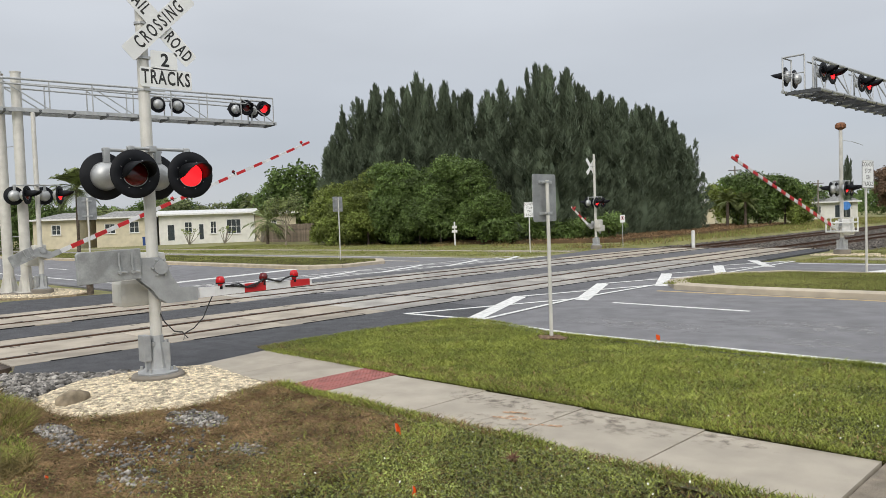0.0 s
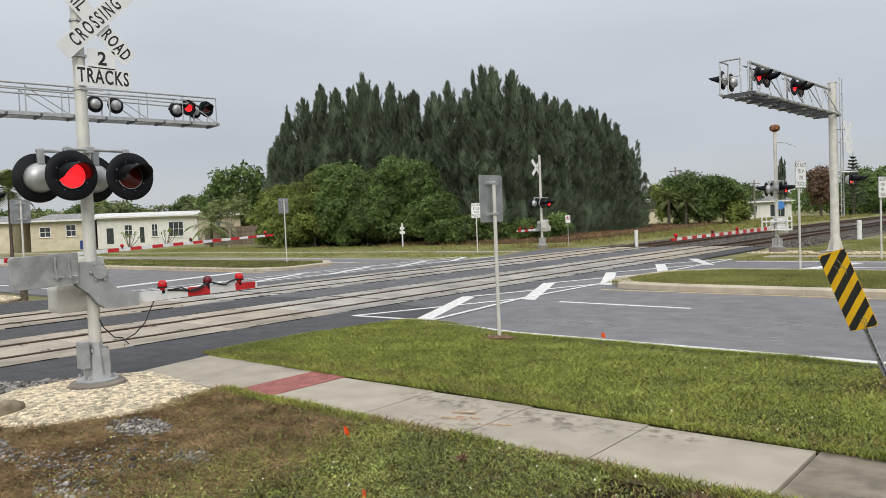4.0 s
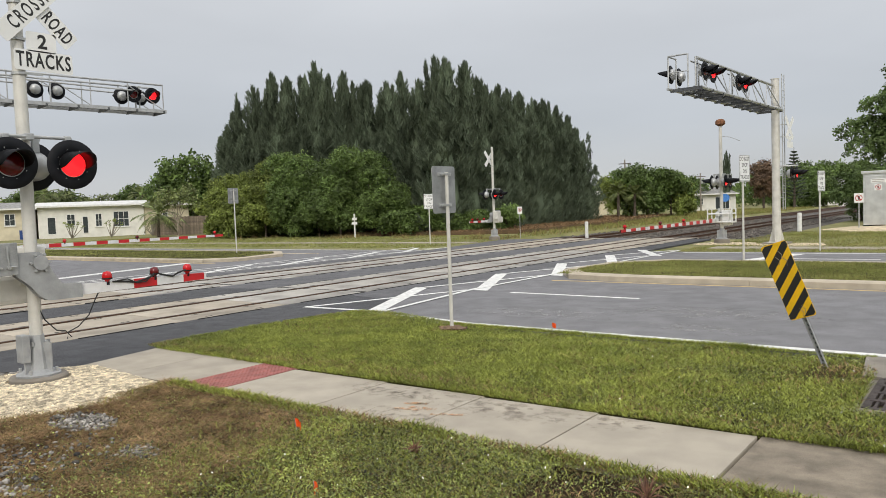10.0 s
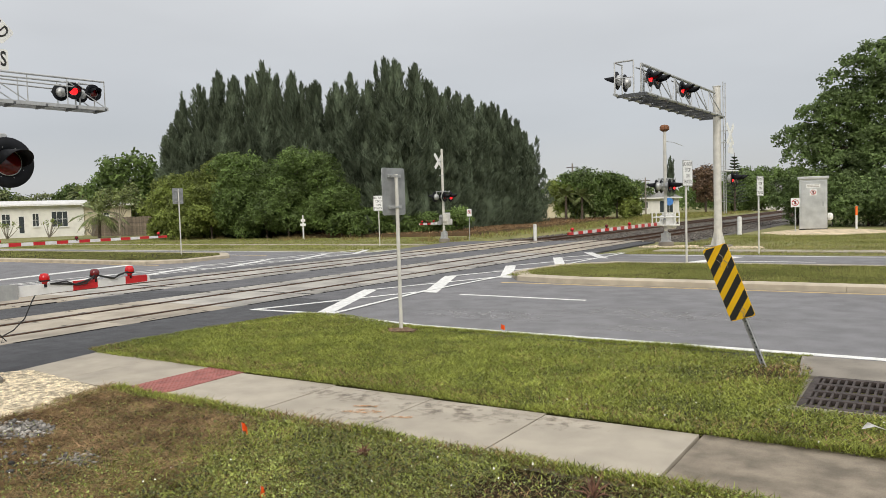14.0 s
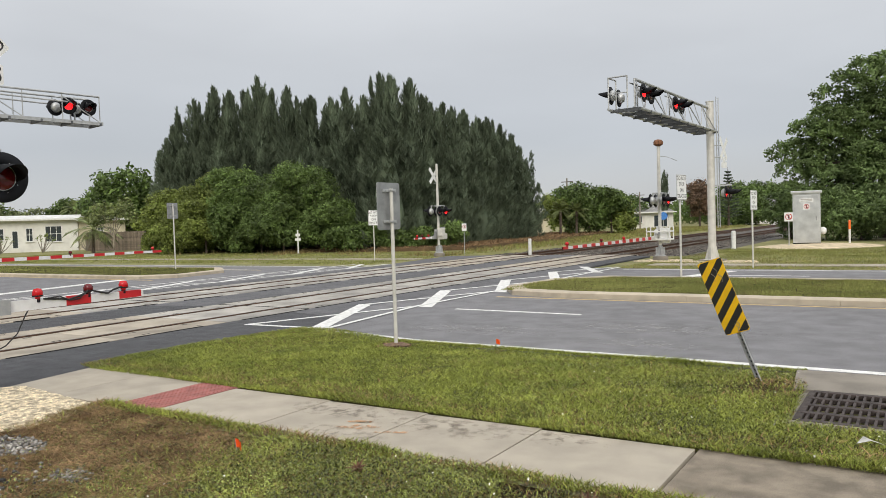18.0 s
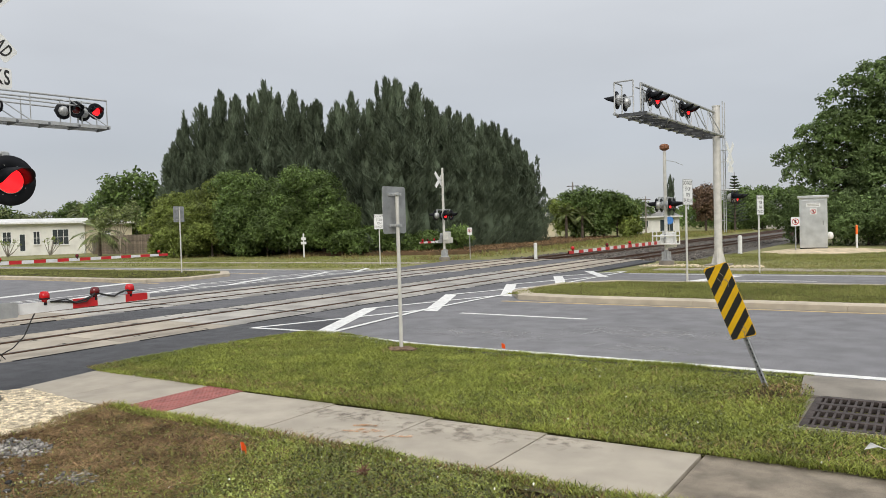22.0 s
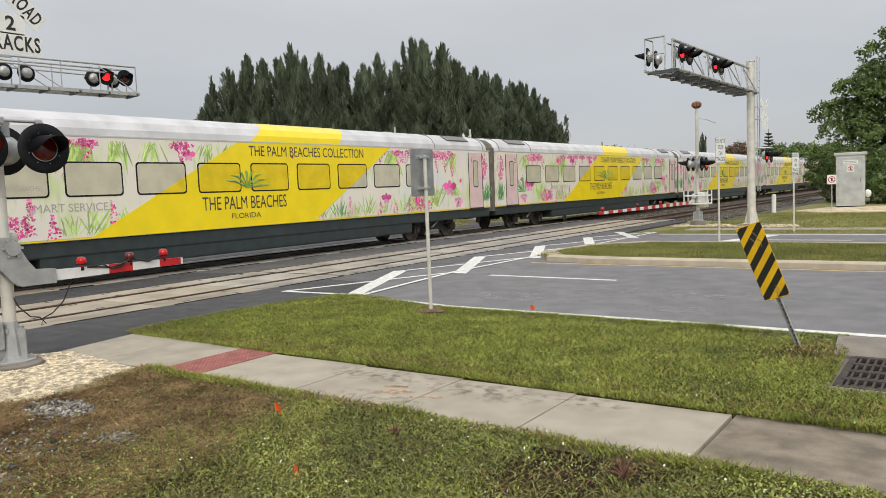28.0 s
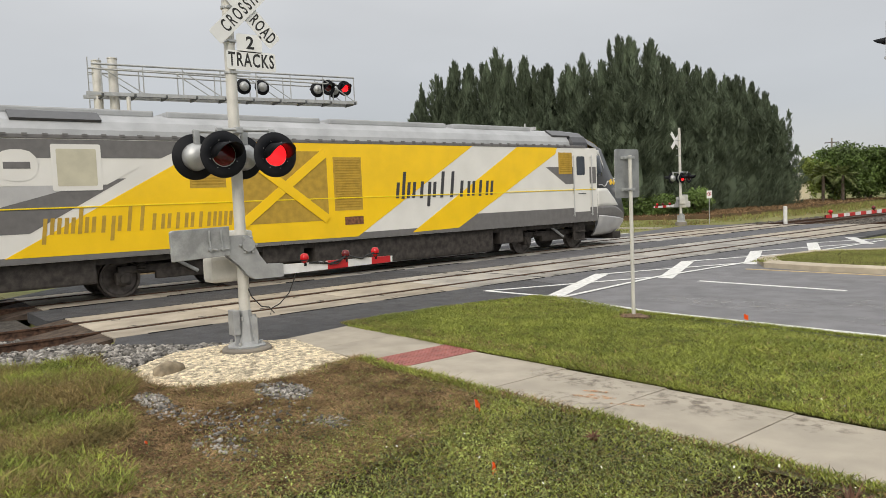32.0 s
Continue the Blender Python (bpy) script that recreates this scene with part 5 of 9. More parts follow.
def locomotive(label, rear):
    """A diesel locomotive, nose towards local -y, with its livery on the side that faces the camera most."""
    th = thing("locomotive", Matrix(), label, "locomotive", "cars of the train")
    part("body", car_shell(1.7, 21.3), t_white, th, "white painted body side")
    b = bmesh.new()
    n_u, zs = 28, [0.42, 0.5, 0.6, 0.72, 0.85, 1.0, 1.2, 1.45, 1.7, 1.95, 2.2, 2.45, 2.7, 2.95, 3.2, 3.4, 3.6, 3.73, 3.85, 3.95, 4.05, 4.13, 4.2, 4.25, 4.29]
    rows_n = [[b.verts.new(nose_pt(-1 + 2 * i / n_u, z)) for i in range(n_u + 1)] for z in zs]
    for u, v in zip(rows_n, rows_n[1:]):
        for i in range(n_u):
            b.faces.new((u[i], u[i + 1], v[i + 1], v[i]))
    part("nose", b, t_dark, th, "charcoal streamlined nose", smooth=True)
    part("roof", roof_shell(3.0, 21.3, 0.12), t_roof_l, th, "silver-grey roof", smooth=False)
    part("cab_roof", roof_shell(2.1, 3.0, 0.06), t_dark, th, "charcoal cab roof")
    # nose livery
    lip = lambda u: 0.78 + 0.42 * abs(u) ** 2.0
    nose_sheet(th, "nose_lip", -0.99, 0.99, lambda u: 0.46, lip, t_silver, 0.016, "silver lower lip", nu=40, nz=12)
    for s in (-1, 1):
        a, c = min(s * 0.62, s * 0.999), max(s * 0.62, s * 0.999)
        nose_sheet(th, "cab_lower_panel", a, c, lambda u: lip(u) - 0.02, lambda u: lip(u) + (1.50 - lip(u)) * min(1.0, (abs(u) - 0.60) / 0.25), t_grey, 0.007, "mid-grey lower cab panel", nu=14)
        a, c = min(s * 0.80, s * 0.999), max(s * 0.80, s * 0.999)
        nose_sheet(th, "cab_side_panel", a, c, lambda u: 1.505, lambda u: 1.525 + 0.64 * max(0.0, min(1.0, (abs(u) - 0.80) / 0.11)), t_white, 0.007, "white cab side panel", nu=14)
        nose_patch(th, "cab_upper_panel", min(s * 0.978, s * 0.999), max(s * 0.978, s * 0.999), 2.7, 3.55, t_white, 0.007, nu=6)
        nose_sheet(th, "window_arch", min(s * 0.90, s * 0.999), max(s * 0.90, s * 0.999), lambda u: 3.40 - 0.5 * max(0.0, 0.95 - abs(u)) / 0.05, lambda u: 3.56 - 0.5 * max(0.0, 0.95 - abs(u)) / 0.05, t_white, 0.012, "white arch over the cab window", nu=8)
        nose_patch(th, "windscreen", min(s * 0.04, s * 0.62), max(s * 0.04, s * 0.62), 2.78, 3.52, t_glass, 0.008, "raked dark windscreen pane")
        for k, (uu, zz) in enumerate(((0.10, 2.66), (0.72, 2.08), (0.79, 2.0))):
            p = nose_pt(s * uu, zz, 0.01)
            b = bmesh.new()
            lathe(b, [(0.085, -0.02), (0.08, 0.015), (0.045, 0.03), (0.0001, 0.033)], Matrix.Translation(p) @ Matrix.Rotation(radians(90), 4, "X"), 16)
            part("headlight", b, t_head if k < 2 else t_silver, th, "white headlight", smooth=True)
        b = bmesh.new()
        path_tube(b, [nose_pt(s * 0.42, 2.74, 0.03), nose_pt(s * 0.36, 3.05, 0.035), nose_pt(s * 0.28, 3.3, 0.035)], 0.014, 6)
        part("wiper", b, black_paint, th)
        nose_patch(th, "number_plate_bar", min(s * 0.62, s * 0.78), max(s * 0.62, s * 0.78), 3.56, 3.66, t_white, 0.010, nu=4, nz=2)
        for k in range(5):
            u = s * (0.70 + 0.035 * k)
            nose_patch(th, "yellow_bar", u - 0.013, u + 0.013, 2.28 + 0.04 * (k % 2), 2.50 - 0.05 * (k % 3), t_yellow, 0.009, nu=2)
        b = bmesh.new()
        path_tube(b, [nose_pt(s * uu, zz, 0.012) for uu, zz in ((0.86, 2.42), (0.885, 2.42), (0.91, 2.30), (0.935, 2.22), (0.96, 2.30), (0.985, 2.30))], 0.022, 6)
        part("wavy_line", b, t_silver, th, "silver wavy livery line")
    rn = random.Random(3)
    for k in range(-6, 7):
        ut = 0.088 * k
        zb = lip(ut * 0.5) + 0.02 if abs(k) < 4 else (1.30, 1.62, 1.85)[abs(k) - 4] + rn.uniform(-0.05, 0.05)
        nose_fan(th, ut, 0.040 if abs(k) < 4 else 0.024, zb, 2.32, t_yellow)
    for k in range(15):
        u = -0.66 + 0.094 * k
        nose_patch(th, "yellow_stripe", u - 0.03, u + 0.03, 3.74, 3.98 + 0.10 * (k % 3), t_yellow, 0.009, nu=2)
    b = bmesh.new()
    box(b, (0, -0.1, 0.36), (1.9, 0.5, 0.28), bevel=0.05)
    box(b, (0, -0.42, 0.30), (1.5, 0.14, 0.22), bevel=0.03)
    part("snow_plough", b, t_under, th, "low pilot plate")
    # side livery on both sides
    for s in (1, -1):
        decal(th, [(1.72, 0.99), (21.28, 0.99), (21.28, 1.13), (14.9, 1.15), (1.72, 1.22)], s, t_grey, 1, label="dark grey sill band")
        decal(th, [(1.72, 1.0), (3.1, 1.0), (4.1, 1.42), (1.72, 1.42)], s, t_grey, 1.6)
        if not rear:
            decal(th, [(3.25, 1.12), (6.5, 1.12), (11.82, 3.64), (8.52, 3.64)], s, t_yellow, 2, label="yellow diagonal livery")
            decal(th, [(8.2, 1.06), (15.1, 1.06), (20.28, 3.64), (13.38, 3.64)], s, t_yellow, 2)
            decal(th, [(15.2, 1.05), (21.2, 1.05), (21.2, 1.75), (16.6, 1.75)], s, t_grey, 1)
            decal(th, [(17.9, 2.38), (19.6, 2.38), (20.75, 2.95), (19.1, 2.95)], s, t_grey, 2)
            decal(th, [(19.7, 2.38), (21.2, 2.38), (21.2, 2.95), (20.8, 2.95)], s, t_dark, 2)
            decal(th, [(1.75, 2.35), (4.9, 2.35), (6.0, 2.95), (1.75, 2.95)], s, t_grey, 1)
            decal(th, [(1.75, 2.13), (5.3, 2.13), (5.6, 2.22), (1.75, 2.22)], s, t_yellow, 2)
            vents = [(6.57, 7.8, 1.78, 3.36), (12.46, 13.05, 1.85, 3.3), (16.2, 17.35, 2.65, 3.5)]
            xv = (13.44, 15.62, 1.5, 3.56)
            bars_word(th, s, 8.25, 12.0, 2.58, 0.95, t_text, "bxigttixix" if s > 0 else "xixittgixb", 4)
        else:
            f = lambda q: [(-y, z) for y, z in q]
            decal(th, f([(-20.7, 1.12), (-12.1, 1.06), (-7.68, 3.64), (-16.0, 3.64)]), s, t_yellow, 2, label="yellow livery field")
            decal(th, f([(-10.2, 1.06), (-8.4, 1.10), (-3.9, 3.40), (-3.8, 3.64), (-5.7, 3.64)]), s, t_yellow, 2)
            decal(th, f([(-21.2, 1.62), (-20.2, 1.62), (-18.2, 2.75), (-18.6, 2.75), (-21.2, 2.2)]), s, t_grey, 1)
            decal(th, f([(-21.2, 2.62), (-18.6, 2.62), (-17.9, 3.0), (-21.2, 3.0)]), s, t_white, 2)
            decal(th, f([(-21.2, 3.2), (-17.4, 3.2), (-16.5, 3.6), (-21.2, 3.6)]), s, t_grey, 1)
            decal(th, [(1.75, 2.35), (3.4, 2.35), (4.4, 2.95), (1.75, 2.95)], s, t_grey, 1)
            decal(th, [(1.72, 0.985), (8.1, 0.985), (9.0, 1.5), (1.72, 1.5)], s, t_grey, 1.3, label="dark grey sill band")
            decal(th, [(19.1, 2.62), (21.2, 2.05), (21.2, 2.6), (20.2, 2.62)], s, t_silver, 2, label="light grey livery slash")
            decal(th, [(y, z) for y, z in rrect(19.95, 20.75, 2.72, 3.38, 0.3)], s, t_white, 4, "number_disc", "white disc for the locomotive number")
            decal(th, [(20.1, 2.98), (20.6, 2.98), (20.6, 3.12), (20.1, 3.12)], s, t_grey, 5, "number_bar")
            vents = [(11.95, 12.75, 1.85, 3.2), (15.9, 16.7, 2.55, 3.4), (3.1, 3.7, 2.75, 3.4)]
            xv = (13.0, 15.5, 1.55, 3.4)
            bars_word(th, s, 6.9, 10.8, 2.34, 0.95, t_text, "xixittgixb" if s < 0 else "bxigttixix", 4)
            bars_word(th, s, 15.6, 20.0, 1.78, 0.72, t_yellow_dk, "xxxixixittgixbxg" if s < 0 else "gxbxigttixixixxx", 4)
            hp = decal(th, rrect(18.7, 19.7, 2.5, 3.5, 0.04), s, t_white, 4, "equipment_hatch", "white framed equipment hatch")
            decal(hp, rrect(18.8, 19.6, 2.6, 3.4, 0.03), s, t_film, 5, "hatch_panel")
        for y0, y1, z0, z1 in vents:
            v = decal(th, [(y0 - 0.05, z0 - 0.05), (y1 + 0.05, z0 - 0.05), (y1 + 0.05, z1 + 0.05), (y0 - 0.05, z1 + 0.05)], s, t_yellow_dk, 3, "vent", "louvred side vent")
            b = bmesh.new()
            nl = int((z1 - z0) / 0.07)
            for k in range(nl):
                box(b, (s * (HW + 0.010), (y0 + y1) / 2, z0 + (k + 0.5) * (z1 - z0) / nl), (0.012, y1 - y0, 0.05), Matrix.Rotation(radians(18 * s), 3, "Y"))
            tagged(part("louvres", b, t_yellow_dk, v), kind="stuff")
        y0, y1, z0, z1 = xv
        v = decal(th, rrect(y0, y1, z0, z1, 0.1), s, t_yellow_dk, 3, "radiator_vent", "large vent crossed by yellow braces")
        b = bmesh.new()
        nl = int((z1 - z0) / 0.08)
        for k in range(nl):
            box(b, (s * (HW + 0.012), (y0 + y1) / 2, z0 + (k + 0.5) * (z1 - z0) / nl), (0.004, y1 - y0 - 0.06, 0.05))
        tagged(part("louvres", b, t_yellow_dk, v), kind="stuff")
        for sg in (1, -1):
            ln = math.hypot(y1 - y0, z1 - z0)
            b = bmesh.new()
            box(b, (s * (HW + 0.022 + 0.003 * sg), (y0 + y1) / 2, (z0 + z1) / 2), (0.025, ln - 0.1, 0.24), Matrix.Rotation(sg * math.atan2(z1 - z0, y1 - y0), 3, "X"))
            part("brace", b, t_yellow, v)
        # side groove drawn as a lemon line, its pale gleam in the colour
        b = bmesh.new()
        box(b, (s * (HW + 0.010), 11.4, 2.14), (0.024, 19.2, 0.028), bevel=0.006)
        part("side_rail", b, t_lemon, th, "pale line along the side, a groove's gleam put in colour")
        # cab door, windows and grab rails
        d = decal(th, [(2.12, 1.35), (2.98, 1.35), (2.98, 3.52), (2.12, 3.52)], s, t_white, 3, "cab_door", "white cab door")
        decal(d, rrect(2.38, 2.82, 2.66, 3.32, 0.06), s, t_glass, 5, "door_window")
        b = bmesh.new()
        box(b, (s * (HW + 0.02), 2.55, 2.0), (0.02, 0.4, 0.02))
        part("handle", b, black_paint, d)
        nose_patch(th, "cab_window", min(s * 0.945, s * 0.998), max(s * 0.945, s * 0.998), 2.62, 3.36, t_glass, 0.02, "dark cab side window", nu=6)
        for y in (2.06, 3.04):
            b = bmesh.new()
            tube(b, (s * (HW + 0.07), y, 1.2), (s * (HW + 0.07), y, 3.35), 0.02, n=6)
            for zz in (1.25, 2.2, 3.3):
                tube(b, (s * HW, y, zz), (s * (HW + 0.07), y, zz), 0.015, n=6)
            part("grab_rail", b, t_silver, th)
        for zz in (0.35, 0.65):
            b = bmesh.new()
            box(b, (s * 1.40, 2.55, zz), (0.16, 0.45, 0.04), bevel=0.01)
            part("step", b, t_under, th)
        b = bmesh.new()
        box(b, (s * 1.3, 2.55, 0.68), (0.06, 0.6, 0.66))
        part("step_well", b, t_under, th)
        decal(th, [(11.9, 1.4), (12.5, 1.4), (12.5, 1.62), (11.9, 1.62)], s, rust, 4, "equipment_hatch")
        b = bmesh.new()
        box(b, (s * (HW - 0.04), 11.5, 3.66), (0.12, 18.4, 0.09), bevel=0.02)
        part("roof_gutter", b, t_grey, th)
        b = bmesh.new()
        for k in range(46):
            box(b, (s * (HW + 0.015), 3.4 + 0.39 * k, 3.70), (0.05, 0.1, 0.05))
        tagged(part("gutter_trim", b, t_grey, th), kind="stuff")
    # roof equipment
    for y0, y1 in ((4.5, 8.0), (8.3, 12.5), (12.8, 17.0), (17.3, 20.8)):
        b = bmesh.new()
        box(b, (0, (y0 + y1) / 2, 4.28), (1.9, y1 - y0, 0.16), bevel=0.04)
        part("roof_hatch", b, t_roof_l, th)
    for y0, y1 in ((3.0, 3.9), (18.6, 20.4)):
        for s in (-1, 1):
            b = bmesh.new()
            a = [Vector((s * (HW - 0.13), y0, 4.0)), Vector((s * (HW - 0.13), y1, 4.0)), Vector((s * (HW - 0.45), y1, 4.2)), Vector((s * (HW - 0.45), y0, 4.2))]
            lo = [b.verts.new(p) for p in a]
            hi = [b.verts.new(p + Vector((s * 0.03, 0, 0.05))) for p in a]
            b.faces.new(lo), b.faces.new(hi[::-1])
            for i in range(4):
                b.faces.new((lo[i], hi[i], hi[(i + 1) % 4], lo[(i + 1) % 4]))
            part("roof_grille", b, t_dark, th, "dark roof grille")
    b = bmesh.new()
    tube(b, (0.2, 3.6, 4.25), (0.2, 3.6, 4.62), 0.03, n=8)
    box(b, (-0.1, 3.6, 4.40), (0.4, 0.12, 0.12))
    part("horn", b, t_silver, th)
    # underframe
    b = bmesh.new()
    box(b, (0, 10.1, 0.62), (2.7, 6.6, 0.76), bevel=0.08)
    # tank takes the dark gear colour to imitate shade below the body
    part("fuel_tank", b, t_under, th, "fuel tank between the bogies, shade put into its dark colour")
    for y0, y1, z0 in ((18.9, 21.0, 0.42), (5.4, 6.5, 0.45), (13.7, 14.9, 0.5)):
        b = bmesh.new()
        box(b, (0, (y0 + y1) / 2, (z0 + 0.98) / 2), (2.66, y1 - y0, 0.98 - z0), bevel=0.05)
        part("equipment_box", b, t_under, th, "grimy equipment box under the floor")
    b = bmesh.new()
    box(b, (0, 11.4, 0.92), (2.6, 19.4, 0.16))
    part("underframe", b, t_under, th)
    b = bmesh.new()
    box(b, (0, 21.4, 0.78), (0.5, 0.7, 0.3), bevel=0.05)
    part("coupler", b, t_under, th)
    b = bmesh.new()
    box(b, (0, 21.42, 2.3), (1.9, 0.3, 2.4), bevel=0.08)
    part("end_gangway", b, t_bellow, th)
    bogie(th, 3.6, 2.75), bogie(th, 16.9, 2.75)
    return th


PRINT = {"crimson": mat("crimson_flower_print", (0.58, 0.035, 0.16), 0.4, var=0.15, scale=3, island=0.5),
         "magenta": mat("magenta_flower_print", (0.78, 0.10, 0.36), 0.4, var=0.15, scale=3, island=0.35),
         "pink": mat("pink_flower_print", (0.84, 0.36, 0.55), 0.4, var=0.1, scale=3, island=0.3),
         "lilac": mat("lilac_flower_print", (0.68, 0.48, 0.66), 0.4, var=0.1, scale=3, island=0.25),
         "green": mat("dark_leaf_print", (0.13, 0.34, 0.12), 0.4, var=0.15, scale=3, island=0.5),
         "lime": mat("lime_leaf_print", (0.48, 0.66, 0.20), 0.4, var=0.15, scale=3, island=0.35)}


def floral_print(parent, s, seed):
    """The flowers of the vinyl wrap: hanging and upright blossom spikes, orchids and leaf blades, printed flat on the side."""
    rn = random.Random(seed * 7 + (s > 0))
    made = {k: [] for k in PRINT}

    def petal(kind, y, z, r, ang, ratio=0.55, far=0.0):
        e = 0.0012 + 0.0022 * rn.random() + far
        ca, sa = math.cos(ang), math.sin(ang)
        made[kind].append([(s * (HW + e), y + r * (u * ca - v * sa), max(1.17, min(3.58, z + r * (u * sa + v * ca)))) for u, v in
                           ((-1, 0), (-0.5, -ratio * 0.9), (0.4, -ratio), (1, 0), (0.4, ratio), (-0.5, ratio * 0.9))])

    def spike(y, z, h, lean, up, kinds):
        n = int(h * 85)
        for k in range(n):
            f = k / n
            w = (0.17 * (1 - f) + 0.025) * (1.0 if up else 1.1)
            zz = z + (h * f if up else -h * f)
            petal(rn.choice(kinds), y + lean * f + rn.uniform(-w, w), zz + rn.uniform(-0.03, 0.03), rn.uniform(0.018, 0.045), rn.uniform(0, 6.3))

    def cluster(y, z, ry, rz, n, kinds, r=0.06):
        for k in range(n * 2):
            a, q = rn.uniform(0, 6.3), rn.random() ** 0.65
            petal(rn.choice(kinds), y + ry * q * math.cos(a), z + rz * q * math.sin(a), rn.uniform(0.35, 0.95) * r, rn.uniform(0, 6.3))

    def orchid(y, z, r, kind="magenta"):
        for k, a in enumerate((0.3, 2.84, 1.57, 4.1, 5.3)):
            q = r * (1.0 if k < 2 else 0.75)
            petal(kind if k < 3 else "pink", y + q * 0.75 * math.cos(a), z + q * 0.7 * math.sin(a), q * 0.72, a, 0.62, 0.0002 * k)
        petal("crimson", y, z, r * 0.22, 0.4, 0.8, 0.001)

    def leaves(y, z, n, ln, mid, spread, kind="lime"):
        for k in range(n * 2):
            a = mid + rn.uniform(-spread, spread)
            r = ln * rn.uniform(0.5, 1.0)
            petal(kind, y + r * math.cos(a) + rn.uniform(-0.25, 0.25), z + r * math.sin(a), r, a, 0.06, -0.0008)

    red, soft = ("crimson", "magenta", "magenta", "pink"), ("pink", "lilac", "magenta")
    for end in (0, 1):
        at = (lambda q: 25.9 - q) if end else (lambda q: q)
        leaves(at(3.0), 3.5, 14, 0.5, 4.5, 0.7)
        cluster(at(3.9), 3.4, 0.95, 0.2, 130, red)
        for k in range(4):
            spike(at(3.2 + 0.5 * k), 3.35, rn.uniform(0.5, 1.05), rn.uniform(-0.15, 0.15), False, red)
        leaves(at(2.75), 1.75, 10, 0.45, 2.4, 0.9, "lime" if end else "green")
        orchid(at(3.35), 2.05, 0.34)
        orchid(at(2.75), 1.45, 0.26, "pink")
        petal("magenta", at(2.55), 2.35, 0.11, 1.1, 0.7)
        cluster(at(5.1), 1.5, 0.6, 0.3, 150, red)
        spike(at(5.6), 1.3, 0.95, 0.1, True, red)
        leaves(at(4.4), 1.3, 14, 0.6, 1.5, 0.8)
        cluster(at(0.62), 2.9, 0.3, 0.6, 90, red)
        leaves(at(0.6), 1.4, 14, 0.5, 1.5, 0.5, "green")
        leaves(at(7.0), 3.5, 22, 0.6, 4.6, 0.5)
        cluster(at(6.4), 3.25, 0.35, 0.2, 40, soft)
    y = 6.2
    while y < 20.5:
        if rn.random() < 0.75:
            spike(y, 1.2, rn.uniform(0.4, 0.85), rn.uniform(-0.1, 0.1), True, red if rn.random() < 0.5 else soft)
        leaves(y + 0.3, 1.2, 7, rn.uniform(0.25, 0.5), 1.5, 0.7, "lime" if rn.random() < 0.85 else "green")
        if rn.random() < 0.5:
            spike(y + 0.2, 3.55, rn.uniform(0.3, 0.85), rn.uniform(-0.1, 0.1), False, red)
            cluster(y + 0.2, 3.45, 0.4, 0.12, 36, red)
        else:
            leaves(y + 0.2, 3.55, 9, 0.45, 4.6, 0.6)
        if rn.random() < 0.2:
            orchid(y + 0.4, rn.choice((1.75, 1.6, 3.2)), rn.uniform(0.14, 0.24))
        y += rn.uniform(0.55, 0.95)
    for kind, pts in made.items():
        pts = np.array(pts)
        me = mesh_np("flower_print", pts, np.arange(len(pts) * 6).reshape(-1, 6), PRINT[kind])
        tagged(part("flower_print", me, PRINT[kind], parent, "printed blossom and leaves on the wrap"), kind="stuff")


def clip_slant(pts, y0, slope, keep):
    """The part of an outline right (keep 1) or left (keep -1) of a slanting edge that starts at y0 on the sill."""
    out = []
    for (a0, z0), (a1, z1) in zip(pts, pts[1:] + pts[:1]):
        u, v = keep * (a0 - y0 - slope * (z0 - 1.16)), keep * (a1 - y0 - slope * (z1 - 1.16))
        if u >= 0:
            out.append((a0, z0))
        if u * v < 0:
            f = u / (u - v)
            out.append((a0 + (a1 - a0) * f, z0 + (z1 - z0) * f))
    return out


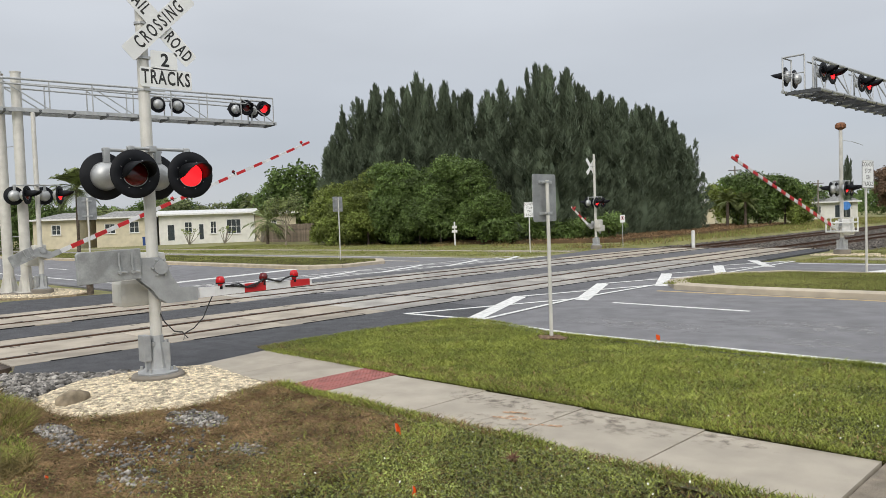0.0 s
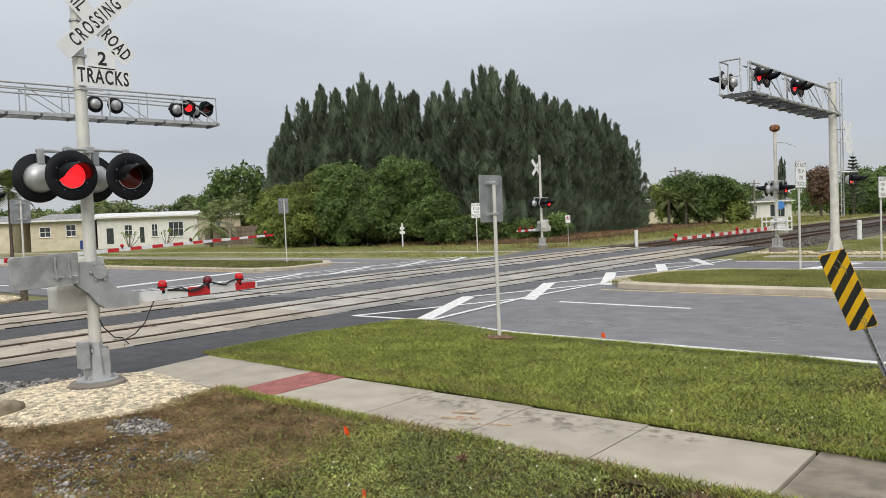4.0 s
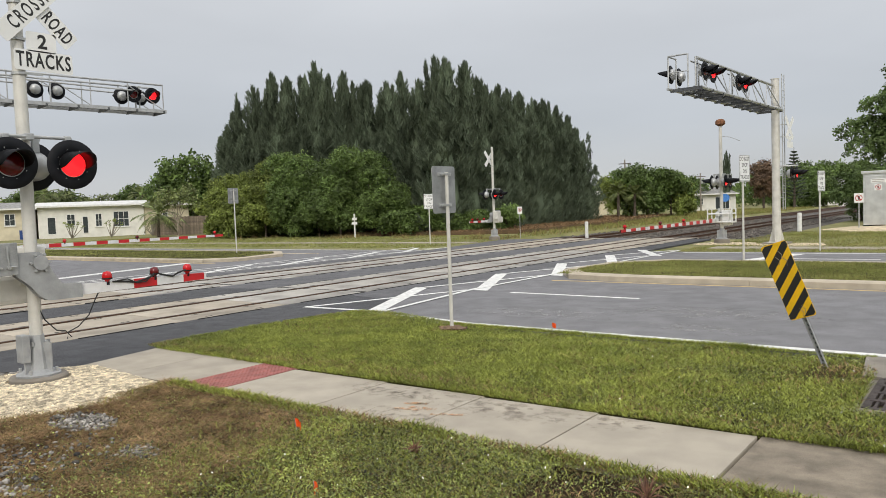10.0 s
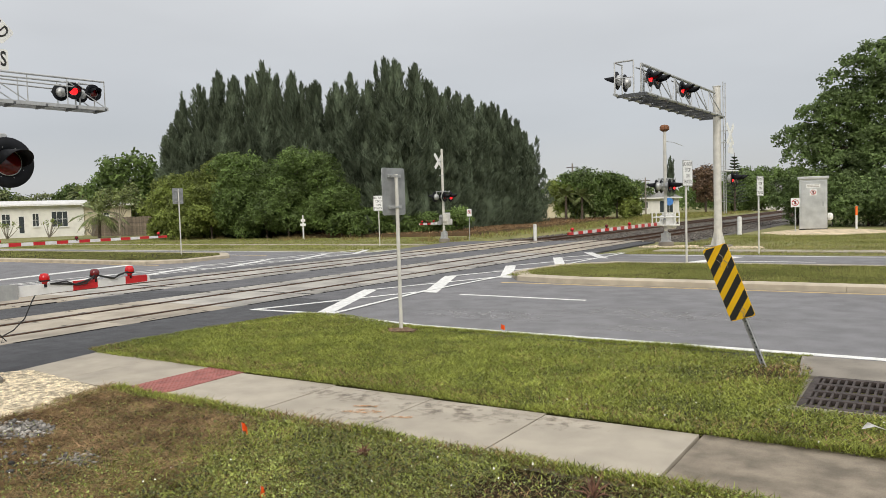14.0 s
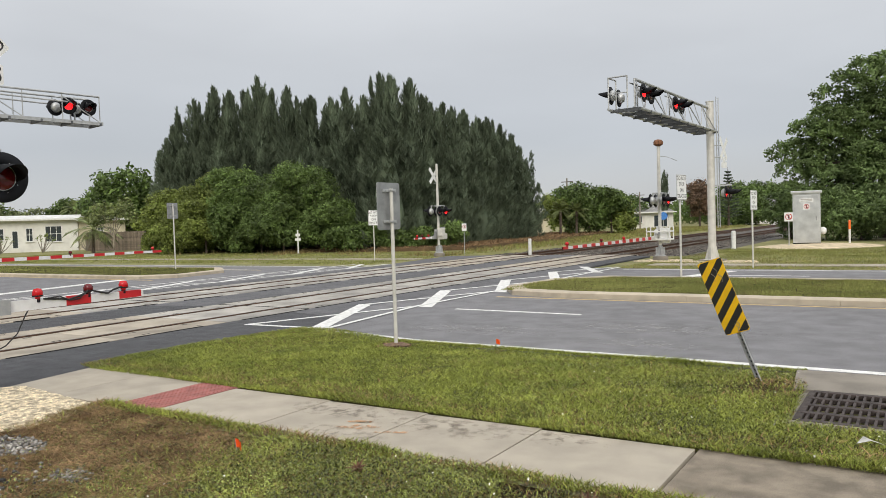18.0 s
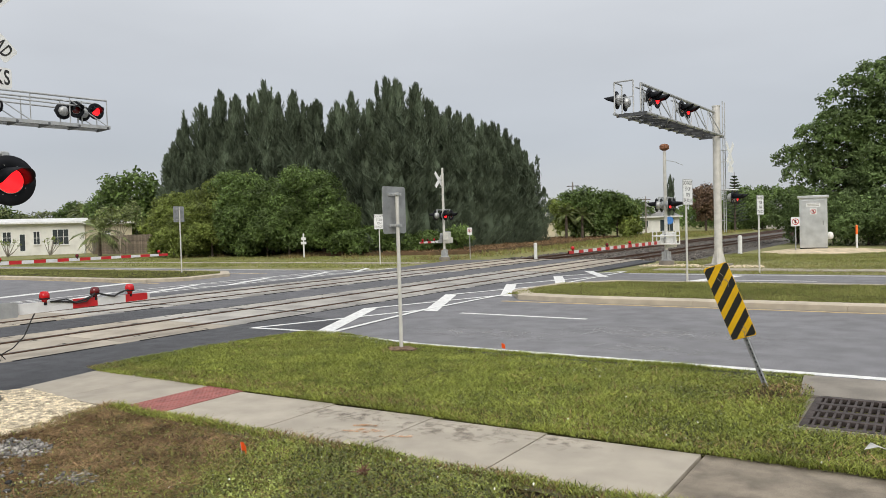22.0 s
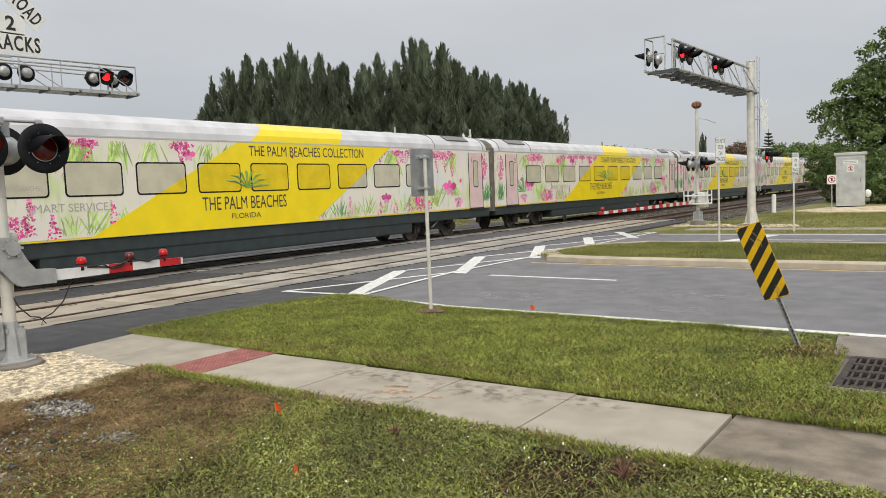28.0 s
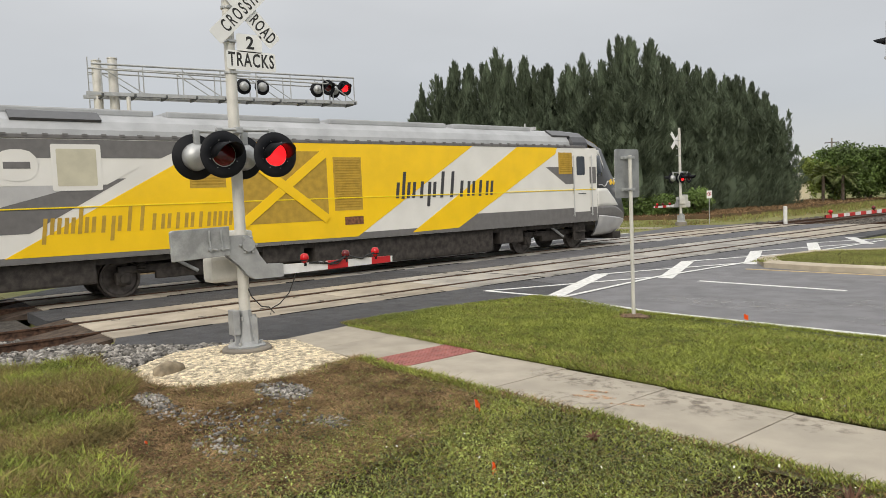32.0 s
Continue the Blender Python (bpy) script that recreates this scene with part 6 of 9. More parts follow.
def coach(number, slogan):
    """A coach in floral wrap with a yellow diagonal field."""
    th = thing("passenger_coach", Matrix(), "passenger coach wrapped in a floral print with a yellow diagonal field", "train coach", "cars of the train")
    part("body", car_shell(0.24, 25.66, 1.12), t_floral, th, "floral printed body side")
    part("roof", roof_shell(0.24, 25.66, 0.4), t_roof, th, "pale grey roof")
    b = bmesh.new()
    box(b, (0, 12.95, 0.94), (2.86, 25.5, 0.40), bevel=0.05)
    part("sole_bar", b, t_skirt, th, "dark sole bar")
    b = bmesh.new()
    box(b, (0, 12.95, 0.66), (2.8, 14.2, 0.56), bevel=0.06)
    part("skirt", b, t_skirt, th, "dark equipment skirt")
    for y in (0.0, 25.9):
        b = bmesh.new()
        half = [(1.4, 0.95), (1.43, 3.6)] + [(x * 0.95, z - 0.06) for x, z in ROOF_PROF]
        for q in range(6):
            d0 = -0.30 + 0.1 * q
            k_ = 1.0 if q % 2 else 0.965
            prof = [(x * k_, z) for x, z in half] + [(-x * k_, z) for x, z in half[-2::-1]]
            lo, hi = [b.verts.new((x, y + d0, z)) for x, z in prof], [b.verts.new((x, y + d0 + 0.098, z)) for x, z in prof]
            b.faces.new(lo[::-1]), b.faces.new(hi)
            for i in range(len(prof)):
                b.faces.new((lo[i], lo[(i + 1) % len(prof)], hi[(i + 1) % len(prof)], hi[i]))
        part("gangway_bellows", b, t_bellow, th, "grey gangway bellows")
        b = bmesh.new()
        box(b, (0, y + (0.06 if y < 1 else -0.06), 0.75), (0.4, 0.5, 0.26), bevel=0.04)
        part("coupler", b, t_under, th)
    for s in (1, -1):
        decal(th, [(7.1, 1.16), (14.75, 1.16), (18.8, 3.62), (11.75, 3.62)] if s > 0 else [(18.8, 1.16), (11.15, 1.16), (7.1, 3.62), (14.15, 3.62)], s, t_lemon, 1, label="yellow diagonal field")
        for k in range(9 if number % 2 else 10):
            y0 = 4.65 + 1.875 * k if number % 2 else 3.05 + 1.982 * k
            fr = decal(th, rrect(y0, y0 + 1.5, 2.16, 3.01, 0.1), s, black_paint, 2, "window", "rounded coach window in a black seal")
            ym = y0 + 0.75
            pn = decal(fr, rrect(y0 + 0.04, y0 + 1.46, 2.20, 2.97, 0.08), s, t_film, 3, "pane")
            cutp = rrect(y0 + 0.04, y0 + 1.46, 2.20, 2.97, 0.08)
            sk = [(y if s > 0 else 25.9 - y, z) for y, z in cutp]
            sk = clip_slant(clip_slant(sk, 7.1, 1.89, 1), 14.75, 1.646, -1)
            if len(sk) > 2:
                decal(pn, [(y if s > 0 else 25.9 - y, z) for y, z in sk], s, t_film_y, 3.9, "pane_print", "yellow printed part of the pane")
            if k in (0, 8 if number % 2 else 9):
                letters("THE PALM BEACHES", 0.17, Matrix.Translation((s * (HW + 0.0135), ym, 2.38)) @ (TEXT if s > 0 else TEXT_N) @ Matrix.Diagonal((0.8, 1, 1, 1)), t_text2, pn, 0.0005)
        for y0 in (1.12, 24.0):
            d = decal(th, [(y0, 1.18), (y0 + 1.06, 1.18), (y0 + 1.06, 3.52), (y0, 3.52)], s, t_pink, 2, "door", "pale pink sliding door")
            for q in (y0, y0 + 1.06):
                b = bmesh.new()
                box(b, (s * (HW + 0.006), q, 2.35), (0.02, 0.025, 2.36))
                part("door_seal", b, black_paint, d)
            w0 = y0 + 0.53
            sl = decal(d, rrect(w0 - 0.19, w0 + 0.19, 2.05, 3.2, 0.09), s, black_paint, 3, "door_window")
            decal(d, rrect(w0 - 0.155, w0 + 0.155, 2.085, 3.165, 0.07), s, t_film, 4, "door_pane")
            letters(str(number), 0.32, Matrix.Translation((s * (HW + 0.012), y0 + (0.22 if y0 > 12 else 0.86), 3.22)) @ (TEXT if s > 0 else TEXT_N), t_text, d, 0.001)
            b = bmesh.new()
            box(b, (s * (HW + 0.01), w0, 1.14), (0.08, 1.1, 0.05))
            part("door_step", b, t_under, d)
        tm = TEXT if s > 0 else TEXT_N
        yo = 0 if s > 0 else 25.9
        letters(slogan, 0.44, Matrix.Translation((s * (HW + 0.009), abs(yo - 14.7), 3.35)) @ tm @ Matrix.Diagonal((0.76, 1, 1, 1)), t_text, th, 0.001, bold=0.0)
        letters("THE PALM BEACHES", 0.55, Matrix.Translation((s * (HW + 0.009), abs(yo - 11.95), 1.83)) @ tm @ Matrix.Diagonal((0.64, 1, 1, 1)), t_text, th, 0.001, bold=0.0)
        letters("FLORIDA", 0.22, Matrix.Translation((s * (HW + 0.009), abs(yo - 11.9), 1.46)) @ tm @ Matrix.Diagonal((1.25, 1, 1, 1)), t_text, th, 0.001)
        letters("SMART SERVICE", 0.28, Matrix.Translation((s * (HW + 0.006), abs(yo - 21.3), 1.9)) @ tm, t_text2, th, 0.001)
        letters("SMART SERVICE", 0.28, Matrix.Translation((s * (HW + 0.006), abs(yo - 6.6), 1.9)) @ tm, t_text2, th, 0.001)
        floral_print(th, s, number)
        for y0 in (22.9, 2.6):
            decal(th, [(y0, 1.52), (y0 + 0.42, 1.52), (y0 + 0.42, 1.64), (y0, 1.64)], s, t_text2, 2, "hatch")
        # frond emblem on the windows: a fan of thin blades
        ye, reach = (abs(yo - 12.0), 0.9) if number % 2 else (abs(yo - 12.6), 1.5)
        for k in range(8):
            a = radians(8 + 21 * k)
            b = bmesh.new()
            p0 = Vector((s * (HW + 0.016), ye, 2.28))
            path_tube(b, [p0, p0 + Vector((0, reach * 0.55 * math.cos(a), 0.46 * math.sin(a))), p0 + Vector((0, reach * math.cos(a), 0.52 * math.sin(a)))], [0.012, 0.036, 0.004], 5)
            part("frond_print", b, t_frond, th, "green palm-frond print")
        b = bmesh.new()
        box(b, (s * (HW + 0.002), 12.95, 1.15), (0.012, 25.5, 0.03))
        part("waist_line", b, t_lemon, th)
        b = bmesh.new()
        box(b, (s * (HW - 0.005), 12.95, 3.63), (0.03, 25.6, 0.04))
        part("cant_rail", b, t_silver, th)
    # yellow band across the roof, and roof gear
    b = bmesh.new()
    prof = ROOF_PROF + [(-x, z) for x, z in ROOF_PROF[-2::-1]]
    rb_ = []
    for y0, k_, lift, slope in ((12.2, 1.006, 0.012, 1.4), (16.0, 1.006, 0.012, 1.0), (16.0, 0.99, -0.02, 1.0), (12.2, 0.99, -0.02, 1.4)):
        rb_.append([b.verts.new((x * k_, y0 + (z - 3.62) * slope, z + lift)) for x, z in prof])
    for q in range(4):
        u, v = rb_[q], rb_[(q + 1) % 4]
        for i in range(len(prof) - 1):
            b.faces.new((u[i], u[i + 1], v[i + 1], v[i]))
    for i in (0, len(prof) - 1):
        b.faces.new([r[i] for r in rb_])
    part("roof_band", b, t_lemon, th, "yellow band over the roof")
    for y0 in (1.6, 22.6):
        for s in (-1, 1):
            b = bmesh.new()
            a = [Vector((s * (HW - 0.12), y0, 4.0)), Vector((s * (HW - 0.12), y0 + 1.6, 4.0)), Vector((s * (HW - 0.42), y0 + 1.6, 4.19)), Vector((s * (HW - 0.42), y0, 4.19))]
            lo = [b.verts.new(p) for p in a]
            hi = [b.verts.new(p + Vector((s * 0.02, 0, 0.035))) for p in a]
            b.faces.new(lo), b.faces.new(hi[::-1])
            for i in range(4):
                b.faces.new((lo[i], hi[i], hi[(i + 1) % 4], lo[(i + 1) % 4]))
            part("roof_grille", b, t_grey, th, "grey roof grille")
    for y0 in (0.6, 3.6, 21.6, 25.2):
        b = bmesh.new()
        pr = [(x * 1.004, y0, z + 0.01) for x, z in prof]
        path_tube(b, pr, 0.014, 5)
        part("roof_seam", b, t_grey, th)
    b = bmesh.new()
    tube(b, (0.3, 20.6, 4.25), (0.3, 20.6, 4.55), 0.03, n=8)
    box(b, (-0.1, 20.5, 4.34), (0.3, 0.5, 0.08), bevel=0.02)
    part("antenna", b, t_silver, th)
    bogie(th, 3.9, 2.5), bogie(th, 22.0, 2.5)
    return th


GAP = 26.0
TRAIN = []
loco_front = locomotive("white, yellow and charcoal diesel locomotive leading the train", False)
TRAIN.append((loco_front, -21.4, 0))
for k, slogan in enumerate(("THE PALM BEACHES COLLECTION", "CURATE YOUR PERFECT VACATION", "THE PALM BEACHES COLLECTION", "CURATE YOUR PERFECT VACATION")):
    TRAIN.append((coach(k + 1, slogan), 0.2 + GAP * k, 0))
loco_rear = locomotive("white and yellow diesel locomotive at the tail of the train", True)
TRAIN.append((loco_rear, 4 * GAP + 21.6, 180))


# ---- near ground: turf, gravel, stones, grass ----
RNG = np.random.default_rng(7)


def inside(poly, x, y):
    ok = np.zeros(len(x), bool)
    n = len(poly)
    for i in range(n):
        (x0, y0), (x1, y1) = poly[i], poly[(i + 1) % n]
        c = ((y0 > y) != (y1 > y)) & (x < (x1 - x0) * (y - y0) / ((y1 - y0) or 1e-9) + x0)
        ok ^= c
    return ok


def value_noise(x, y, s, seed=0):
    """Smooth random field between 0 and 1."""
    r = np.random.default_rng(seed)
    g = r.random((64, 64))
    u, v = x / s, y / s
    i, j = np.floor(u).astype(int), np.floor(v).astype(int)
    a, b = u - i, v - j
    a, b = a * a * (3 - 2 * a), b * b * (3 - 2 * b)
    q = lambda p, w: g[p % 64, w % 64]
    return (q(i, j) * (1 - a) + q(i + 1, j) * a) * (1 - b) + (q(i, j + 1) * (1 - a) + q(i + 1, j + 1) * a) * b


def fall(x, y):
    """How far the verge drops towards the carriageway's edge."""
    f = np.clip((y - 8.6) / 1.45, 0, 1)
    return 0.055 * f * f * (3 - 2 * f) * np.clip((x + 8.4) / 2.4, 0, 1) - 0.02 * f * np.clip((-7.6 - x) / 1.0, 0, 1)


def turf(name, poly, z, step, material, label, amp=0.025):
    """Uneven turf over a plan outline, with its rim turned down."""
    b = bmesh.new()
    vs = [b.verts.new((x, y, 0)) for x, y in poly]
    f = b.faces.new(vs)
    bmesh.ops.triangulate(b, faces=[f])
    x0, x1 = min(p[0] for p in poly), max(p[0] for p in poly)
    y0, y1 = min(p[1] for p in poly), max(p[1] for p in poly)
    for k in range(1, int((x1 - x0) / step)):
        bmesh.ops.bisect_plane(b, geom=list(b.verts) + list(b.edges) + list(b.faces), plane_co=(x0 + step * k, 0, 0), plane_no=(1, 0, 0))
    for k in range(1, int((y1 - y0) / step)):
        bmesh.ops.bisect_plane(b, geom=list(b.verts) + list(b.edges) + list(b.faces), plane_co=(0, y0 + step * k, 0), plane_no=(0, 1, 0))
    for v in b.verts:
        rim = any(e.is_boundary for e in v.link_edges)
        n = noise.noise(Vector((v.co.x * 0.9, v.co.y * 0.9, 3.1))) + 0.5 * noise.noise(Vector((v.co.x * 3, v.co.y * 3, 1.7)))
        v.co.z = (z - 0.035 if rim else z + amp * n) - fall(v.co.x, v.co.y) * (name == "grass_verge")
    ext = bmesh.ops.extrude_edge_only(b, edges=[e for e in b.edges if e.is_boundary])
    for v in ext["geom"]:
        if isinstance(v, bmesh.types.BMVert):
            v.co.z = -0.2
    return solid(name, b, material, label, "grass verge", kind="structure", smooth=True)


VERGE = [(-10.18, 6.36), (-10.42, 7.6), (-10.2, 9.2), (-9.85, 10.36), (-9.2, 10.45), (-7.2, 10.08), (-1.2, 10.03), (-1.1, 9.1), (-1.06, 7.38), (1.75, 7.35), (1.75, 10.03), (14, 10.03), (14, 6.36)]
NEAR = [(-7.9, 4.93), (14, 4.93), (14, -8), (-14, -8), (-14, -2.0), (-10.5, 1.2), (-9.6, 2.4), (-8.4, 2.6), (-7.6, 3.6)]
STONY = [(-11.9, 3.05), (-10.5, 4.0), (-9.9, 5.0), (-7.9, 4.95), (-7.5, 3.6), (-8.3, 2.5), (-9.6, 2.3), (-10.5, 1.1), (-14, -2.0), (-14, -12), (-11.9, -12)]
turf("grass_verge", VERGE, 0.022, 0.5, grass_soil, "mown green grass verge between sidewalk and road", 0.007)
turf("weedy_verge", NEAR, 0.016, 0.5, dry_soil, "weedy patchy grass with clover beside the sidewalk", 0.014)
turf("stony_ground", STONY, -0.03, 0.5, ballast_gap_soil, "bare ground of grey ballast stones beside the track", 0.03)


def blades(name, poly, n, h, w, material, label, keep=None, z=0.03, lean=0.5, cat="grass"):
    x0, x1 = min(p[0] for p in poly), max(p[0] for p in poly)
    y0, y1 = min(p[1] for p in poly), max(p[1] for p in poly)
    x, y = RNG.uniform(x0, x1, n * 2), RNG.uniform(y0, y1, n * 2)
    ok = inside(poly, x, y)
    if keep is not None:
        ok &= RNG.random(len(x)) < keep(x, y)
    x, y = x[ok][:n], y[ok][:n]
    m = len(x)
    a, d = RNG.uniform(0, math.tau, m), RNG.uniform(0, math.tau, m)
    hh = h * RNG.uniform(0.45, 1.25, m) * (0.6 + 0.8 * value_noise(x, y, 0.7, 5))
    ww = w * RNG.uniform(0.6, 1.3, m)
    ln = lean * RNG.uniform(0.2, 1.5, m) * hh
    base = np.stack([x, y, z - fall(x, y) if poly is VIS_V else np.full(m, z)], 1)
    side = np.stack([np.cos(a) * ww / 2, np.sin(a) * ww / 2, np.zeros(m)], 1)
    bend = np.stack([np.cos(d) * ln, np.sin(d) * ln, np.zeros(m)], 1)
    up = np.stack([np.zeros(m), np.zeros(m), hh], 1)
    if w > 0.012:
        v = np.stack([base - side, base + side, base + up + bend], 1)
        f = np.arange(m * 3).reshape(m, 3)
    else:
        mid = base + up * 0.6 + bend * 0.42
        v = np.stack([base, mid + side, mid - side, base + up + bend * 1.1], 1)
        i = np.arange(m) * 4
        f = np.concatenate([np.stack([i, i + 1, i + 2], 1), np.stack([i + 2, i + 1, i + 3], 1)])
    ob = new(name, mesh_np(name, v, f, material))
    return tagged(ob, label, cat, kind="stuff")


def leaves_flat(name, poly, n, r, material, label, keep=None, z=0.05, cat="clover"):
    x0, x1 = min(p[0] for p in poly), max(p[0] for p in poly)
    y0, y1 = min(p[1] for p in poly), max(p[1] for p in poly)
    x, y = RNG.uniform(x0, x1, n * 2), RNG.uniform(y0, y1, n * 2)
    ok = inside(poly, x, y)
    if keep is not None:
        ok &= RNG.random(len(x)) < keep(x, y)
    x, y = x[ok][:n], y[ok][:n]
    m = len(x)
    zz = z + RNG.uniform(-0.035, 0.03, m) - (fall(x, y) if poly is VIS_V else 0)
    rr = r * RNG.uniform(0.6, 1.4, m)
    t = RNG.normal(0, 0.55, (m, 2))
    k = 5
    ang = RNG.uniform(0, math.tau, m)
    vs = []
    for q in range(k):
        c, s = np.cos(ang + q * math.tau / k) * rr, np.sin(ang + q * math.tau / k) * rr
        vs.append(np.stack([x + c, y + s, zz + c * t[:, 0] + s * t[:, 1]], 1))
    v = np.stack(vs, 1)
    i = np.arange(m) * k
    f = np.concatenate([np.stack([i, i + q, i + q + 1], 1) for q in range(1, k - 1)])
    ob = new(name, mesh_np(name, v, f, material))
    return tagged(ob, label, cat, kind="stuff")


VIS_V = [(-10.42, 6.3), (-10.5, 7.6), (-10.28, 9.2), (-9.9, 10.4), (-9.2, 10.46), (-7.2, 10.09), (-1.2, 10.04), (-1.08, 9.1), (-1.03, 7.42), (1.7, 7.4), (1.7, 10.03), (3.5, 10.03), (3.5, 6.24), (-10.15, 6.24)]
VIS_N = [(-8.0, 5.03), (0.5, 5.03), (-0.4, 4.2), (-2.2, 3.1), (-3.6, 2.1), (-5.0, 0.8), (-5.6, 0.35), (-8.6, 0.5), (-10.7, 1.0), (-9.6, 2.4), (-8.4, 2.6), (-7.6, 3.6)]
REST_N = [(0.5, 5.03), (6, 5.03), (6, -6), (-12, -6), (-12, -1.0), (-8.6, 0.5), (-5.6, 0.35), (-3.6, 2.1), (-0.4, 4.2)]
lush = lambda x, y: np.clip((2.4 * value_noise(x, y, 1.1, 2) * (0.5 + value_noise(x, y, 0.33, 61)) - 0.25) * np.clip((x + 6.6) / 2.6, 0.12, 1), np.where(x > -5, 0.22, 0.09), 1)
dry = lambda x, y: np.clip(1.5 - 0.24 * (x + 9), 0.3, 1) * np.clip(0.1 + 1.2 * value_noise(x, y, 0.5, 9), 0, 1)
bare = lambda x, y: 1 - np.clip(1.25 - np.hypot(x + 7.15, y - 9.62) / 0.3, 0, 0.9) - np.clip(1.3 - np.hypot((x + 1.45) / 0.5, (y - 8.9) / 0.7), 0, 0.85)
blades("mown_grass", VIS_V, 230000, 0.039, 0.0085, blade_green, "mown green grass blades", lambda x, y: bare(x, y) * np.clip(0.6 + 0.7 * value_noise(x, y, 0.22, 71), 0, 1), z=0.025, lean=1.25)
blades("dry_grass", VIS_V, 22000, 0.05, 0.009, blade_dry, "dry brown blades in the turf", lambda x, y: np.clip(1.6 - np.abs(y - 6.35) * 3.5, 0.0, 0.75) + 0.22 * np.clip(1.6 * value_noise(x, y, 0.8, 44) - 0.3, 0, 1) + 0.9 * (1 - bare(x, y)), z=0.03, lean=1.6)
blades("weedy_grass", VIS_N, 80000, 0.05, 0.0075, blade_green, "green weedy grass", lush, z=0.015, lean=1.5)
blades("dead_grass", VIS_N, 150000, 0.038, 0.0065, blade_dry, "matted dry brown grass", dry, z=0.010, lean=2.6)
leaves_flat("clover", VIS_N, 170000, 0.0060, clover_green, "low clover and weeds", lush, 0.046)
leaves_flat("verge_weeds", VIS_V, 60000, 0.0066, clover_green, "low broadleaf weeds in the turf", lambda x, y: bare(x, y) * np.clip((x + 7.5) / 6, 0.10, 1) * np.clip(2 * value_noise(x, y, 0.6, 72) - 0.2, 0.1, 1), 0.045)
leaves_flat("white_flowers", VIS_N, 420, 0.0065, white_flower, "tiny white flowers", lambda x, y: np.clip((x + 6) / 3, 0, 1), 0.08, "flower")
leaves_flat("white_flowers", VIS_V, 260, 0.0075, white_flower, "tiny white flowers", lambda x, y: np.clip((x + 5) / 5, 0, 1), 0.075, "flower")
# rank growth that hangs over both edges of the sidewalk
blades("edge_grass", [(-7.7, 4.86), (-7.7, 5.03), (3, 5.06), (3, 4.86)], 9000, 0.07, 0.009, blade_green, "grass hanging over the sidewalk's edge", lambda x, y: np.clip(1.7 * value_noise(x, y, 0.5, 81) - 0.1, 0, 1), 0.02, 1.0)
blades("edge_dry_grass", [(-7.9, 4.86), (-7.9, 5.02), (3, 5.04), (3, 4.86)], 5000, 0.06, 0.008, blade_dry, "dry grass at the sidewalk's edge", None, 0.02, 1.3)
blades("edge_grass", [(-10.1, 6.2), (-10.1, 6.36), (3.4, 6.36), (3.4, 6.24)], 8000, 0.06, 0.009, blade_green, "grass hanging over the sidewalk's edge", lambda x, y: np.clip(1.5 * value_noise(x, y, 0.4, 82), 0, 1), 0.025, 1.0)
blades("edge_grass", [(-7.4, 9.98), (-7.4, 10.14), (-1.2, 10.10), (-1.2, 9.96)], 9000, 0.045, 0.009, blade_green, "grass creeping over the road's edge line", lambda x, y: np.clip(0.3 + 0.9 * value_noise(x, y, 0.35, 83), 0, 1), -0.005, 1.2)
TALL = [(-12.6, 0.0), (-10.9, 1.6), (-10.5, 2.5), (-8.9, 2.5), (-8.2, 2.1), (-7.6, 1.0), (-9.4, 0.0)]
blades("tall_grass", TALL, 19000, 0.14, 0.009, blade_green, "tall uncut grass beside the track", lambda x, y: np.clip(value_noise(x, y, 0.6, 31) * 1.9 - 0.3, 0, 1), 0.0, 0.9)
blades("tall_dry_grass", TALL, 30000, 0.15, 0.008, blade_straw, "tall dry grass beside the track", lambda x, y: np.clip(value_noise(x, y, 0.5, 32) * 1.7 - 0.4, 0, 1), 0.0, 1.0)
TUFT = [(-10.6, 2.6), (-8.7, 2.55), (-7.9, 2.15), (-7.2, 2.05), (-6.2, 1.75), (-5.3, 1.45), (-5.4, 0.4), (-8.6, 0.4), (-10.7, 1.0)]
blades("uncut_grass", TUFT, 24000, 0.095, 0.0085, blade_green, "uncut grass tufts", lambda x, y: np.clip(value_noise(x, y, 0.45, 51) * 2.2 - 0.6, 0, 1), 0.015, 1.2)
blades("uncut_dry_grass", TUFT, 40000, 0.1, 0.0075, blade_straw, "dry straw-coloured grass tufts", lambda x, y: np.clip(value_noise(x, y, 0.4, 52) * 2.0 - 0.7, 0, 1), 0.015, 1.4)
blades("thatch", [(-9.9, 2.5), (-8.0, 2.7), (-7.5, 3.9), (-7.6, 4.9), (-5.2, 4.7), (-4.6, 3.4), (-4.4, 2.0), (-5.6, 0.6), (-8.6, 0.8)], 105000, 0.042, 0.0075, blade_dry, "fine brown thatch over the soil", lambda x, y: np.clip(0.2 + value_noise(x, y, 0.35, 91), 0, 1), 0.02, 3.6)
blades("rough_grass", REST_N, 75000, 0.07, 0.0135, blade_green, "rough weedy grass", None, 0.02, 1.2)
blades("straw_litter", VIS_N, 50000, 0.045, 0.0065, blade_straw, "straw-coloured grass litter", dry, 0.02, 3.2)
blades("median_grass", [(-27.2, 20.0), (-28.6, 19.6), (-80, 19.6), (-80, 24.2), (-28.6, 24.2), (-27.2, 23.0)], 36000, 0.06, 0.035, blade_far, "short grass on the far median", z=0.12)
blades("median_grass", [(-9.5, 17.6), (8, 17.6), (8, 22.2), (-8.4, 22.2), (-9.5, 21)], 80000, 0.05, 0.028, blade_far, "short grass on the median", z=0.12)
